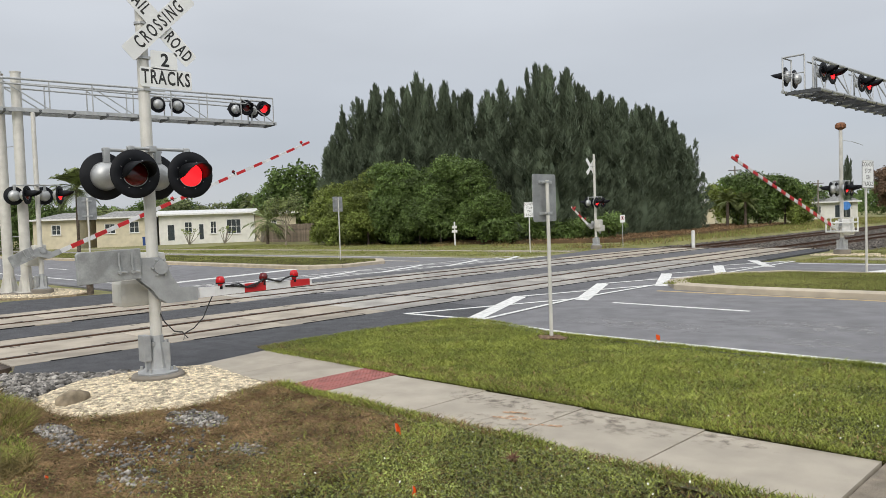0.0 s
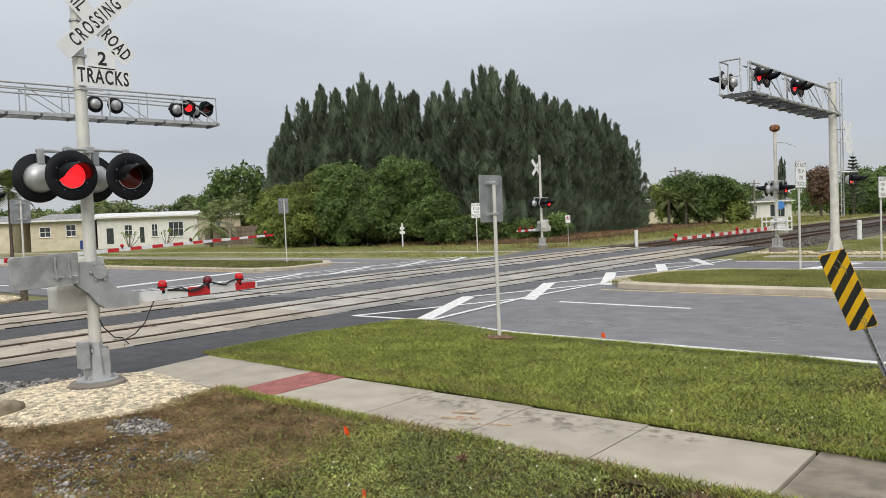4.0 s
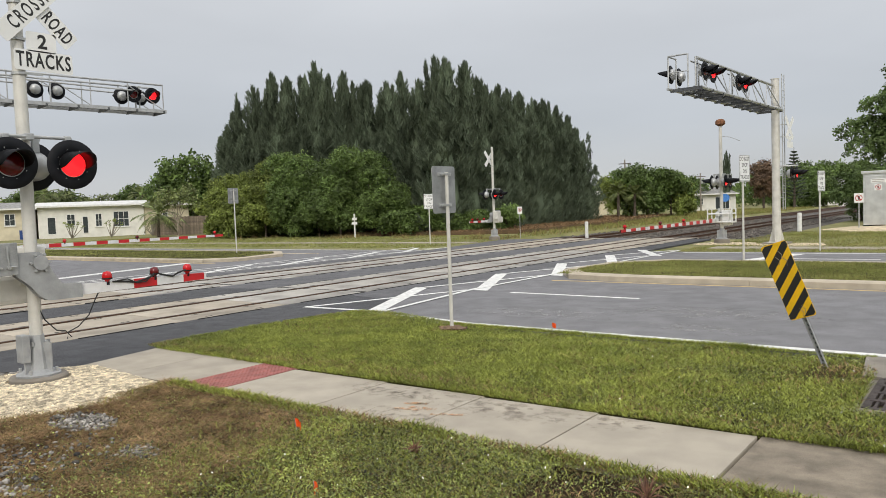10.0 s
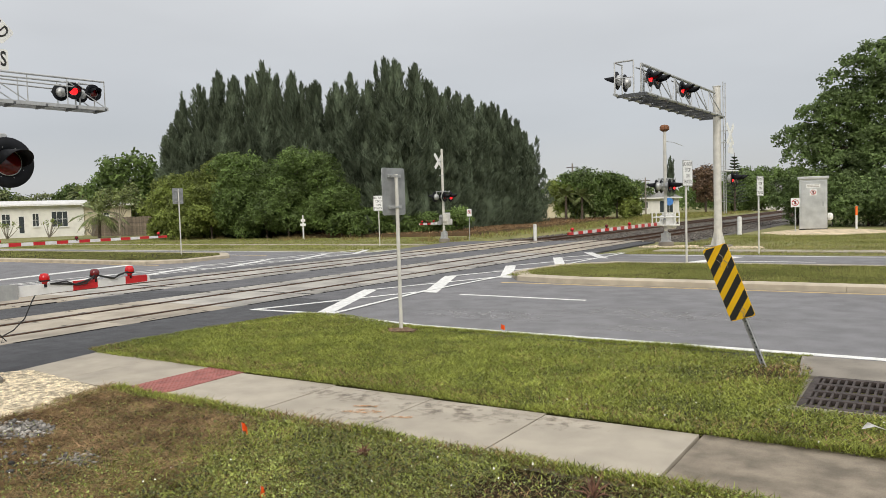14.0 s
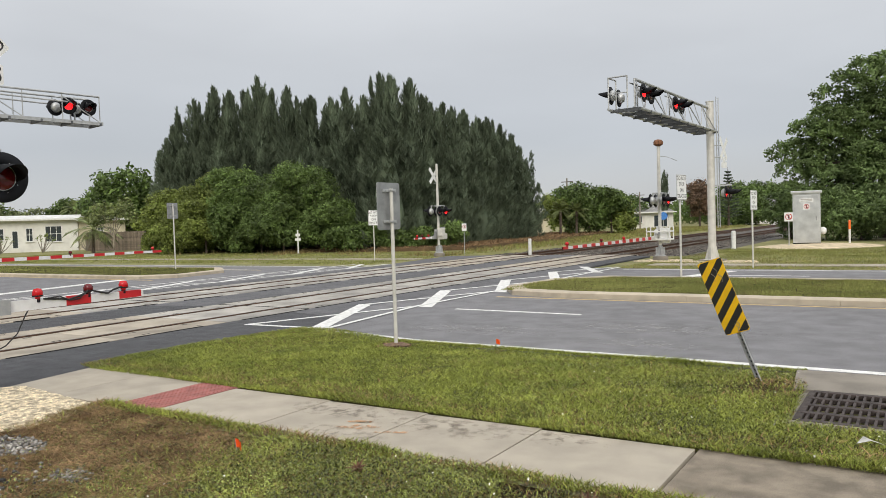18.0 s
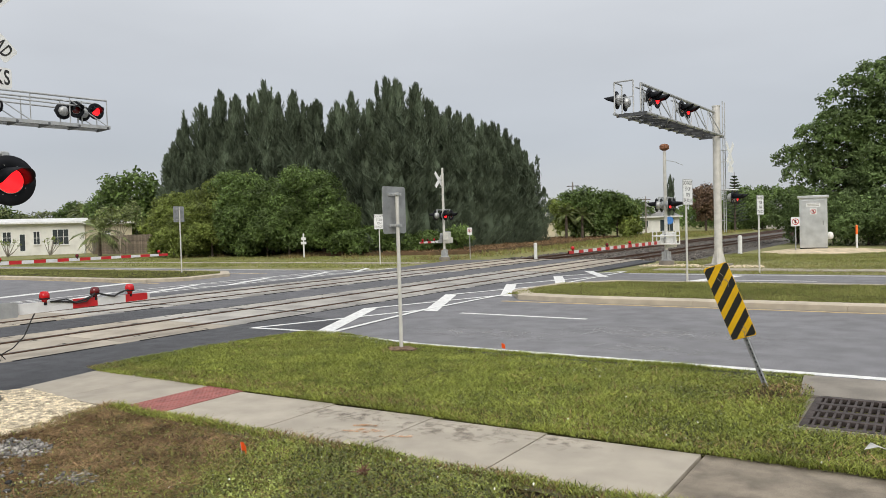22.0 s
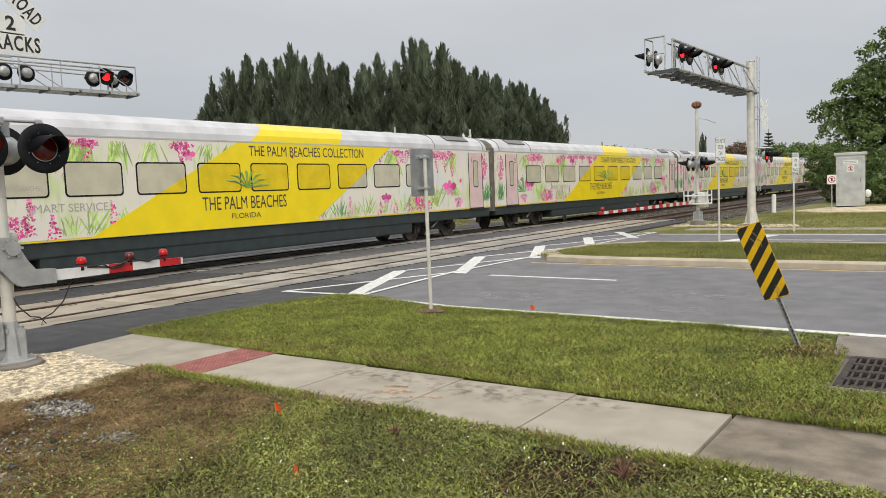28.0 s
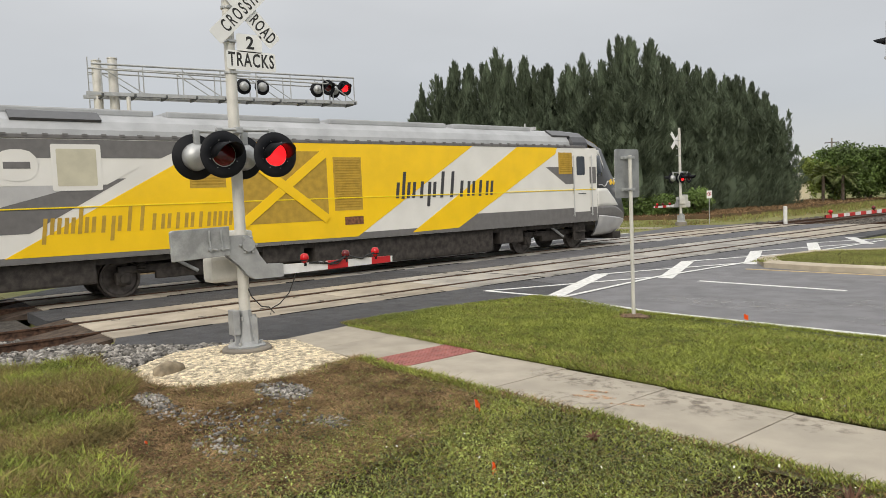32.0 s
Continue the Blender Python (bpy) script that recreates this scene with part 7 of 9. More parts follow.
blades("median_dry_grass", [(-9.5, 17.6), (8, 17.6), (8, 22.2), (-8.4, 22.2), (-9.5, 21)], 6000, 0.05, 0.016, blade_straw, "dry blades on the median", z=0.12)
blades("north_grass", [(-10.3, 28.1), (4, 28.0), (4, 46), (-9.6, 46)], 42000, 0.07, 0.022, blade_far, "grass north of the road", lambda x, y: 0.15 + 0.85 * value_noise(x, y, 2.2, 12), -0.06)
blades("north_dry_grass", [(-10.3, 28.1), (4, 28.0), (4, 46), (-9.6, 46)], 9000, 0.07, 0.02, blade_straw, "dry grass north of the road", lambda x, y: value_noise(x, y, 1.8, 13), -0.06)
blades("far_grass", [(-75, 30), (-24, 30), (-24, 44), (-75, 44)], 42000, 0.09, 0.045, blade_far, "grass before the trees", lambda x, y: 0.1 + 0.9 * value_noise(x, y, 3.1, 14), -0.07)
blades("far_dry_grass", [(-62, 40), (-24, 38), (-24, 44), (-62, 46)], 9000, 0.3, 0.035, blade_straw, "dry tufts before the trees", lambda x, y: np.clip(value_noise(x, y, 1.3, 15) * 3 - 1.9, 0, 1), -0.07)
blades("field_grass", [(-27.0, 44), (-23.8, 44), (-23.8, 130), (-40, 130), (-33.5, 92), (-29.0, 62)], 30000, 0.26, 0.07, blade_far, "rough field grass along the railway", lambda x, y: 0.1 + 0.9 * value_noise(x, y, 4.1, 16), -0.08, 0.6)
blades("field_dry_grass", [(-27.0, 44), (-23.8, 44), (-23.8, 130), (-40, 130), (-33.5, 92), (-29.0, 62)], 12000, 0.3, 0.06, blade_straw, "dry field grass along the railway", lambda x, y: 0.2 + 0.8 * value_noise(x, y, 5.1, 17), -0.08, 0.6)

LITTER = [(-44, 44.2), (-33.0, 44.6), (-27.6, 46.5), (-28.6, 62), (-33.0, 92), (-42, 92), (-38, 62), (-44, 52)]
tagged(turf("leaf_litter_bank", LITTER, 0.22, 2.5, litter_soil, "low bank of brown leaf litter at the foot of the trees", 0.1), category="leaf litter")
blades("leaf_litter", LITTER, 30000, 0.16, 0.06, blade_dry, "brown litter and dead stalks below the trees", lambda x, y: 0.15 + 0.7 * value_noise(x, y, 1.7, 93), 0.18, 1.8)


# stones: angular lumps, three shapes, each stone thrown with its own turn and size
def stones(name, pts, sizes, material, label, flat=0.7, cat="stones"):
    ico = bmesh.new()
    bmesh.ops.create_icosphere(ico, subdivisions=1, radius=1.0)
    v0 = np.array([v.co[:] for v in ico.verts])
    f0 = np.array([[v.index for v in f.verts] for f in ico.faces])
    ico.free()
    m = len(pts)
    j = 1 + RNG.uniform(-0.38, 0.3, (m, len(v0), 1))
    sc = np.asarray(sizes)[:, None] * RNG.uniform(0.65, 1.3, (m, 3)) * np.array([1, 1, flat])
    v = v0[None] * j * sc[:, None, :]
    a = RNG.uniform(0, math.tau, m)
    c, s = np.cos(a)[:, None], np.sin(a)[:, None]
    v = np.stack([v[..., 0] * c - v[..., 1] * s, v[..., 0] * s + v[..., 1] * c, v[..., 2]], 2) + np.asarray(pts)[:, None, :]
    f = f0[None] + (np.arange(m) * len(v0))[:, None, None]
    ob = new(name, mesh_np(name, v.reshape(-1, 3), f.reshape(-1, 3), material))
    return tagged(ob, label, cat, kind="stuff")


def scatter(poly, n, keep=None):
    x0, x1 = min(p[0] for p in poly), max(p[0] for p in poly)
    y0, y1 = min(p[1] for p in poly), max(p[1] for p in poly)
    x, y = RNG.uniform(x0, x1, n * 3), RNG.uniform(y0, y1, n * 3)
    ok = inside(poly, x, y)
    if keep is not None:
        ok &= RNG.random(len(x)) < keep(x, y)
    return x[ok][:n], y[ok][:n]


# shell-gravel mound round the near signal's footing
GR = [(-9.75, 5.1), (-9.0, 5.0), (-7.95, 4.93), (-7.55, 4.2), (-7.45, 3.5), (-7.75, 2.85), (-8.6, 2.65), (-9.6, 2.75), (-10.2, 3.5), (-10.15, 4.6)]


def mound_z(x, y):
    d = np.hypot((x + 9.2) / 1.7, (y - 4.1) / 1.5)
    return 0.04 * np.clip(1 - d * d * 0.8, 0, 1)


b = bmesh.new()
n_r = 40
ring_p = [b.verts.new((-9.0, 3.95, 0.04))]
rings = []
for q in range(1, 9):
    row = []
    for k in range(n_r):
        a = math.tau * k / n_r
        dx, dy = math.cos(a), math.sin(a)
        rad = (1.28 + 0.18 * math.sin(3 * a + 0.6) + 0.07 * math.sin(7 * a)) * q / 8
        x, y = -9.0 + dx * rad * 1.18, 3.9 + dy * rad * 0.95
        z = float(mound_z(np.array([x]), np.array([y]))[0]) * (1 if q < 8 else 0) - (0.06 if q == 8 else 0)
        row.append(b.verts.new((x, y, z)))
    rings.append(row)
for k in range(n_r):
    b.faces.new((ring_p[0], rings[0][k], rings[0][(k + 1) % n_r]))
for u, v in zip(rings, rings[1:]):
    for k in range(n_r):
        b.faces.new((u[k], v[k], v[(k + 1) % n_r], u[(k + 1) % n_r]))
solid("gravel_mound", b, gravel_bed, "mound of cream shell gravel round the signal footing", "gravel", kind="structure", smooth=True)
x, y = scatter(GR, 24000)
ok = np.hypot(x + 9.53, y - 4.26) > 0.36
x, y = x[ok], y[ok]
stones("shell_gravel", np.stack([x, y, mound_z(x, y) + 0.006], 1), RNG.uniform(0.008, 0.019, len(x)), shell_gravel, "cream shell gravel", 0.6, "gravel")
ST = [(-12.2, 2.6), (-10.6, 3.95), (-10.1, 4.6), (-10.25, 3.5), (-9.8, 2.7), (-10.6, 1.3), (-13.5, -2.2), (-13.5, -4), (-12.2, -4)]
x, y = scatter(ST, 7000)
stones("ballast_stones", np.stack([x, y, RNG.uniform(-0.02, 0.03, len(x))], 1), RNG.uniform(0.022, 0.05, len(x)), ballast, "loose grey ballast stones", 0.75)
for cx, cy, rx, ry, n in ((-7.7, 2.40, 0.42, 0.14, 190), (-7.05, 3.52, 0.46, 0.24, 330), (-5.7, 3.3, 0.24, 0.15, 80), (-5.75, 2.32, 0.45, 0.22, 60), (-6.6, 2.55, 0.45, 0.25, 50), (-7.2, 2.36, 0.3, 0.16, 60), (-6.3, 3.0, 0.7, 0.4, 55), (-9.7, 2.6, 0.5, 0.2, 160)):
    n = int(n * 2.2)
    a, q = RNG.uniform(0, math.tau, n), RNG.random(n) ** 0.6
    x, y = cx + np.cos(a) * q * rx, cy + np.sin(a) * q * ry
    stones("ballast_stones", np.stack([x, y, RNG.uniform(0.03, 0.06, n)], 1), RNG.uniform(0.009, 0.024, n), ballast, "patch of grey ballast stones in the grass", 0.75)
# stones on the beds of both tracks, close to the crossing
BED = [(-12.0, 2.3), (-22.2, 2.3), (-22.2, -6), (-12.0, -6)]
x, y = scatter(BED, 5000)
stones("track_ballast", np.stack([x, y, np.full(len(x), -0.12)], 1), RNG.uniform(0.025, 0.055, len(x)), ballast, "grey ballast between the sleepers", 0.75)
BED2 = [(-10.6, 38.6), (-22.4, 38.6), (-22.4, 75), (-10.8, 75)]
x, y = scatter(BED2, 8000)
stones("track_ballast", np.stack([x, y, np.full(len(x), -0.12)], 1), RNG.uniform(0.035, 0.075, len(x)), track_bed, "grey ballast between the sleepers", 0.75)

# cream gravel round the western gantry's footings
b = bmesh.new()
prism(b, [(-30.5, 6.4), (-28.6, 6.1), (-26.4, 6.5), (-25.2, 7.3), (-24.9, 8.6), (-25.6, 9.4), (-27.6, 9.5), (-29.8, 9.0), (-30.8, 7.8)], -0.12, 0.0)
solid("west_gravel", b, gravel_bed, "cream shell gravel round the gantry footings", "gravel", kind="structure")
WG = [(-30.4, 6.5), (-28.6, 6.2), (-26.4, 6.6), (-25.3, 7.4), (-25.0, 8.5), (-25.7, 9.3), (-27.6, 9.4), (-29.7, 8.9), (-30.7, 7.8)]
x, y = scatter(WG, 4000)
stones("shell_gravel", np.stack([x, y, np.full(len(x), 0.005)], 1), RNG.uniform(0.02, 0.045, len(x)), shell_gravel, "cream shell gravel", 0.6, "gravel")


for q in ([(-11.0, 33.0), (-9.6, 32.7), (-8.4, 33.2), (-8.7, 34.4), (-10.6, 34.6)], [(-8.6, 32.4), (-7.2, 32.1), (-5.6, 32.5), (-5.9, 33.8), (-8.0, 34.0)]):
    b = bmesh.new()
    prism(b, q, -0.14, -0.035)
    solid("north_gravel", b, shell_gravel, "thin cream gravel round the mast footing", "gravel", kind="structure")
    x, y = scatter(q, 500)
    stones("shell_gravel", np.stack([x, y, np.full(len(x), -0.03)], 1), RNG.uniform(0.02, 0.05, len(x)), shell_gravel, "cream shell gravel", 0.6, "gravel")


# ---- trees and shrubs ----
def quads(name, c, u, v, material):
    """Leaf quads from centres and half-axes."""
    m = len(c)
    vv = np.stack([c - u - v, c + u - v, c + u + v, c - u + v], 1)
    return mesh_np(name, vv, np.arange(m * 4).reshape(m, 4), material)


def unit(m, rng):
    d = rng.normal(size=(m, 3))
    return d / np.linalg.norm(d, axis=1)[:, None]


def crown_mesh(name, lobes, n, leaf, seed, material, clump=9):
    """A crown: clumps of leaves scattered through lobes of (centre, radii), thick towards their outside."""
    rng = np.random.default_rng(seed)
    w = np.array([q[1][0] * q[1][1] + q[1][0] * q[1][2] for q in lobes])
    k = rng.choice(len(lobes), n // clump, p=w / w.sum())
    cc = np.array([q[0] for q in lobes])[k]
    rr = np.array([q[1] for q in lobes])[k]
    d = unit(len(k), rng)
    d[:, 2] = np.where((d[:, 2] < -0.5) & (rng.random(len(k)) < 0.6), -d[:, 2], d[:, 2])
    rad = rng.uniform(0.62, 1.06, len(k)) ** 0.7
    p = cc + d * rr * rad[:, None]
    p = np.repeat(p, clump, 0) + rng.normal(0, leaf * 1.25, (len(k) * clump, 3))
    m = len(p)
    nrm = np.repeat(d, clump, 0) * 0.7 + unit(m, rng) * 0.9 + np.array([0, 0, 0.35])
    nrm /= np.linalg.norm(nrm, axis=1)[:, None]
    t = np.cross(nrm, unit(m, rng))
    t /= np.linalg.norm(t, axis=1)[:, None]
    s = np.cross(nrm, t)
    ls = leaf * rng.uniform(0.5, 1.2, m)[:, None]
    return quads(name, p, t * ls, s * ls * 0.5, material)


def trunk_mesh(bm, h, r, lean=(0, 0), limbs=(), seed=1):
    rn = random.Random(seed)
    pts = [Vector((lean[0] * f * f * h, lean[1] * f * f * h, h * f)) + Vector((rn.uniform(-1, 1), rn.uniform(-1, 1), 0)) * 0.04 * h * f * (1 - f) for f in (0, 0.05, 0.2, 0.4, 0.6, 0.8, 1.0)]
    path_tube(bm, pts, [r * 1.45, r * 1.1, r, r * 0.85, r * 0.65, r * 0.42, r * 0.15], 9)
    for f, tip in limbs:
        p = pts[0].lerp(pts[-1], f)
        tip = Vector(tip)
        mid = p.lerp(tip, 0.5) + Vector((0, 0, 0.12 * (tip - p).length))
        path_tube(bm, [p, mid, tip], [r * 0.5, r * 0.32, r * 0.1], 7)


def broadleaf(name, x, y, h, w, label, seed, material, leaf=0.17, n=9000, low=0.2, z=0.0, squash=1.0, lobes_n=9, cat="tree", group=""):
    rn = random.Random(seed)
    th = thing(name, pose(x, y, z - 0.05, 0, 0, rn.uniform(0, 360)), label, cat, group)
    lobes = [((0, 0, h * 0.58), (w * 0.36, w * 0.36 * squash, h * 0.36))]
    for k in range(lobes_n):
        a = math.tau * k / lobes_n + rn.uniform(-0.3, 0.3)
        rad = w * rn.uniform(0.22, 0.36)
        zz = h * rn.uniform(low + 0.14, 0.86)
        q = w * rn.uniform(0.13, 0.22)
        lobes.append(((rad * math.cos(a), rad * math.sin(a) * squash, zz), (q * 1.2, q * 1.2, q * rn.uniform(0.8, 1.1))))
    b = bmesh.new()
    trunk_mesh(b, h * 0.75, max(0.06, 0.022 * h), (rn.uniform(-0.05, 0.05), rn.uniform(-0.05, 0.05)), [(rn.uniform(0.2, 0.6), l[0]) for l in lobes[1:7]], seed)
    part("trunk", b, bark, th, "brown trunk with limbs")
    part("crown", crown_mesh("crown", lobes, n, leaf, seed, material), material, th)
    return th


def casuarina_mesh(seed, h=14.0, R=2.3, n=300):
    """A tall casuarina: feathery upright sprays of fine needles over a conical crown with several thin leaders."""
    rng = np.random.default_rng(seed)
    lead = [(0, 0, 1.0, R)] + [(rng.uniform(-1.5, 1.5), rng.uniform(-1.5, 1.5), rng.uniform(0.74, 0.985), R * rng.uniform(0.4, 0.7)) for _ in range(7)]
    wt = np.array([0.48] + [0.52 / 7] * 7)
    Q = []
    rise = np.array([0.0, 0.22, 0.5, 0.8, 1.0])
    prof = np.array([0.35, 0.9, 1.0, 0.6, 0.05])
    for k in range(n):
        lx, ly, lh, lr = lead[rng.choice(8, p=wt)]
        f = 1 - rng.random() ** 1.25 * 0.96
        if k < 8:
            lx, ly, lh, lr = lead[k]
            f = 1.0
        a = rng.uniform(0, math.tau)
        rad = lr * min(1.0, 0.7 + f * 1.2) * max(0.0, 1 - f) ** 0.5 * rng.uniform(0.55, 1.3)
        ln = rng.uniform(0.9, 2.1) * (1.15 - 0.3 * f)
        tip = np.array([lx + rad * math.cos(a), ly + rad * math.sin(a), max(ln, f * h * lh)])
        lean = rng.uniform(0.2, 0.6) * (1 if f < 0.97 else 0.2)
        ax = np.array([math.cos(a) * lean + rng.normal(0, 0.08), math.sin(a) * lean + rng.normal(0, 0.08), 1.0])
        base = tip - ax * ln
        w = rng.uniform(0.3, 0.62) * (1.1 - 0.45 * f) * (0.5 if f > 0.97 else 1.0)
        m = 54
        t = rng.random(m) ** 0.85
        q = rng.uniform(0, math.tau, m)
        out = np.stack([np.cos(q), np.sin(q), np.zeros(m)], 1)
        wr = np.interp(t, rise, prof) * w
        c = base + ax * (t * ln)[:, None] + out * (wr * rng.uniform(0.25, 1.0, m))[:, None]
        d = ax[None] + out * rng.uniform(0.05, 0.5, m)[:, None] + rng.normal(0, 0.13, (m, 3))
        d *= (rng.uniform(0.12, 0.30, m) / np.linalg.norm(d, axis=1))[:, None]
        sd = np.cross(d, unit(m, rng))
        sd *= (rng.uniform(0.022, 0.05, m) / np.linalg.norm(sd, axis=1))[:, None]
        Q.append(np.stack([c - d - sd, c - d + sd, c + d + sd * 0.25, c + d - sd * 0.25], 1))
    v = np.concatenate(Q)
    return mesh_np("crown", v, np.arange(len(v) * 4).reshape(-1, 4), leaf_pine)


CAS = [casuarina_mesh(40 + k, n=270) for k in range(6)]
b = bmesh.new()
trunk_mesh(b, 12.5, 0.22, (0, 0), [], 3)
M_CAS_TRUNK = finish("trunk", b, bark)
b = bmesh.new()
path_tube(b, [(0, 0, 0.3), (0, 0, 3), (0, 0, 7), (0, 0, 10.5), (0, 0, 12.6)], [1.1, 1.3, 0.9, 0.4, 0.1], 9)
for v in b.verts:
    v.co += Vector(noise.noise_vector(v.co * 0.7)) * 0.5
M_CAS_CORE = finish("inner_foliage", b, leaf_pine)


def casuarina(x, y, h, k, wide=1.0):
    th = thing("casuarina_tree", pose(x, y, -0.1, 0, 0, 67 * k), "tall dark green casuarina tree in a dense grove", "tree", "casuarina grove")
    s = h / 14.0
    ws = wide * (0.55 + 0.45 * s)
    for nm, me, mt in (("trunk", M_CAS_TRUNK, bark), ("inner_foliage", M_CAS_CORE, leaf_pine), ("crown", CAS[k % 6], leaf_pine)):
        part(nm, me, mt, th, "", Matrix.Diagonal((ws, ws, s, 1)))


rt = random.Random(11)
# front row along the road and the side row along the railway, tops as a ragged skyline
ROW_A = [(-69.6, 12.3), (-67.4, 14.6), (-65.3, 16.2), (-61.8, 17.0), (-59.4, 16.3), (-57.4, 16.1), (-55.1, 17.1), (-53.3, 15.7), (-51.4, 15.8), (-49.5, 13.9), (-48.0, 14.4), (-45.8, 14.0), (-43.8, 14.6), (-42.2, 13.8), (-40.2, 15.6)]
for k, (x, h) in enumerate(ROW_A):
    casuarina(x, 53 + rt.uniform(-0.4, 0.4), h - 0.05, k)
ROW_B = [(50.7, 14.6), (52.6, 14.5), (54.3, 13.4), (56.0, 12.9), (58.2, 13.2), (60.4, 13.1), (62.7, 13.0), (65.0, 12.4), (67.1, 12.8), (69.9, 12.3), (72.2, 11.5), (74.4, 10.4)]
for k, (y, h) in enumerate(ROW_B):
    casuarina(-37 + rt.uniform(-0.4, 0.4), y, h - 0.05, k + 3)
# lower trees that close the front and the side of the grove
for k in range(13):
    casuarina(-66 + 2.35 * k + rt.uniform(-0.5, 0.5), 50.4 + rt.uniform(-0.5, 0.5), rt.uniform(9.0, 11.8), k + 1, 1.15)
for k in range(11):
    casuarina(-34.8 + rt.uniform(-0.5, 0.4) - 0.06 * k, 47.5 + 2.5 * k + rt.uniform(-0.5, 0.5), rt.uniform(8.6, 11.0) - 0.12 * k, k + 2, 1.2)
for k in range(6):
    casuarina(-63 + 4.6 * k, 56.5, rt.uniform(12, 14), k, 1.3)
for k in range(3):
    casuarina(-39.5, 57 + 6 * k, rt.uniform(10.5, 12), k + 2, 1.3)

# broadleaf hedge before the grove
HEDGE = [(-59.6, 46.0, 5.6, 5.2, leaf_bright), (-57.0, 45.6, 6.2, 5.6, leaf_bright), (-54.0, 46.0, 7.6, 6.4, leaf_bright), (-50.6, 45.8, 8.0, 6.6, leaf_dark), (-47.4, 45.9, 7.0, 6.0, leaf_dark),
         (-44.2, 45.6, 7.6, 5.8, leaf_dark), (-41.4, 45.7, 7.2, 5.4, leaf_dark), (-39.4, 45.0, 4.2, 4.2, leaf_dark), (-56.2, 43.6, 4.4, 5.0, leaf_bright), (-48.8, 43.8, 4.6, 5.0, leaf_dark), (-43.2, 43.6, 4.2, 4.6, leaf_dark),
         (-52.5, 43.6, 4.6, 4.8, leaf_bright), (-46.0, 43.9, 4.0, 4.6, leaf_dark), (-58.6, 44.0, 3.6, 4.2, leaf_bright)]
for k, (x, y, h, w, mt) in enumerate(HEDGE):
    broadleaf("shrub", x, y, h, w, "dense broadleaf shrub in the hedge before the grove", 100 + k, mt, 0.085, 20000, 0.0, lobes_n=13, cat="shrub", group="hedge shrubs")
for k in range(9):
    broadleaf("shrub", -38.2 + 0.9 * k, 43.8 + 0.7 * k + rt.uniform(-0.5, 0.5), rt.uniform(1.3, 2.3), rt.uniform(2.0, 2.8), "low green bush at the foot of the trees", 140 + k, leaf_dark, 0.09, 3000, 0.0, lobes_n=7, cat="shrub", group="low bushes")

# round tree, palms and the tree line behind the houses
broadleaf("shade_tree", -91, 62, 10.8, 12, "dark round shade tree behind the fence", 201, leaf_dark, 0.26, 6500, 0.15)
broadleaf("shade_tree", -84, 66, 9.4, 9, "green shade tree behind the fence", 202, leaf_bright, 0.24, 5000, 0.1)
broadleaf("shade_tree", -76, 58, 7.2, 8, "green shrub-like tree beside the fence", 203, leaf_bright, 0.2, 6000, 0.05)
for k in range(13):
    broadleaf("background_tree", -131 + 3.6 * k, 36 + 3.7 * k + rt.uniform(-2, 2), rt.uniform(5.6, 7.6), rt.uniform(6, 9), "green tree in the line behind the houses", 220 + k, leaf_dark if k % 3 else leaf_palm, 0.18, 6000, 0.0, group="trees behind the houses")
for k in range(6):
    broadleaf("background_tree", -136 + 5 * k, 8 + 5.0 * k + rt.uniform(-2, 2), rt.uniform(6.4, 8), rt.uniform(8, 10), "green tree in the line behind the houses", 240 + k, leaf_dark, 0.18, 5600, 0.0, group="trees behind the houses")


def palm(x, y, h, label, seed, fronds=26, flen=2.4, name="palm_tree"):
    """A cabbage palm: rough trunk and a round head of fan fronds."""
    rn = random.Random(seed)
    th = thing(name, pose(x, y, -0.05), label, "palm", "palms")
    b = bmesh.new()
    path_tube(b, [(0, 0, 0), (0.05, 0, h * 0.4), (0.02, 0.05, h * 0.85)], [0.2, 0.17, 0.15], 9)
    part("trunk", b, bark, th)
    for k in range(fronds):
        a = rn.uniform(0, math.tau)
        e = radians(rn.uniform(-35, 75))
        d = Vector((math.cos(a) * math.cos(e), math.sin(a) * math.cos(e), math.sin(e)))
        L = flen * rn.uniform(0.75, 1.1)
        p0 = Vector((0.02, 0.05, h * 0.85))
        side = d.cross(Vector((0, 0, 1))).normalized()
        b = bmesh.new()
        for q in range(17):
            u = q / 16
            base = p0 + d * L * (0.25 + 0.65 * u) + Vector((0, 0, -0.35 * u * u * L * 0.5))
            for s in (-1, 1):
                tip = base + side * s * L * 0.36 * math.sin(math.pi * min(1, u * 0.8 + 0.2)) + d * L * 0.18 + Vector((0, 0, -0.22 * L * u))
                w = d * max(0.035, 0.017 * flen)
                v = [b.verts.new(base - w), b.verts.new(base + w), b.verts.new(tip)]
                b.faces.new(v)
        path_tube(b, [p0, p0 + d * L * 0.5, p0 + d * L * 0.92 + Vector((0, 0, -0.15 * L))], [0.025, 0.02, 0.006], 5)
        part("frond", b, leaf_palm, th)
    return th


palm(-82.1, 28.9, 7.9, "cabbage palm with a round head of fronds beside a house", 5, 64, 3.1)
palm(-92, 22, 7.6, "cabbage palm with a round head of fronds beside a house", 6, 40, 2.6)
palm(-99, 60, 6.4, "palm with drooping fronds behind the houses", 7, 30, 2.2)
palm(-107, 50, 7.0, "palm with drooping fronds behind the houses", 9, 30, 2.4)
palm(-74.5, 46.9, 3.0, "low bushy palm before the white house", 8, 34, 2.9)

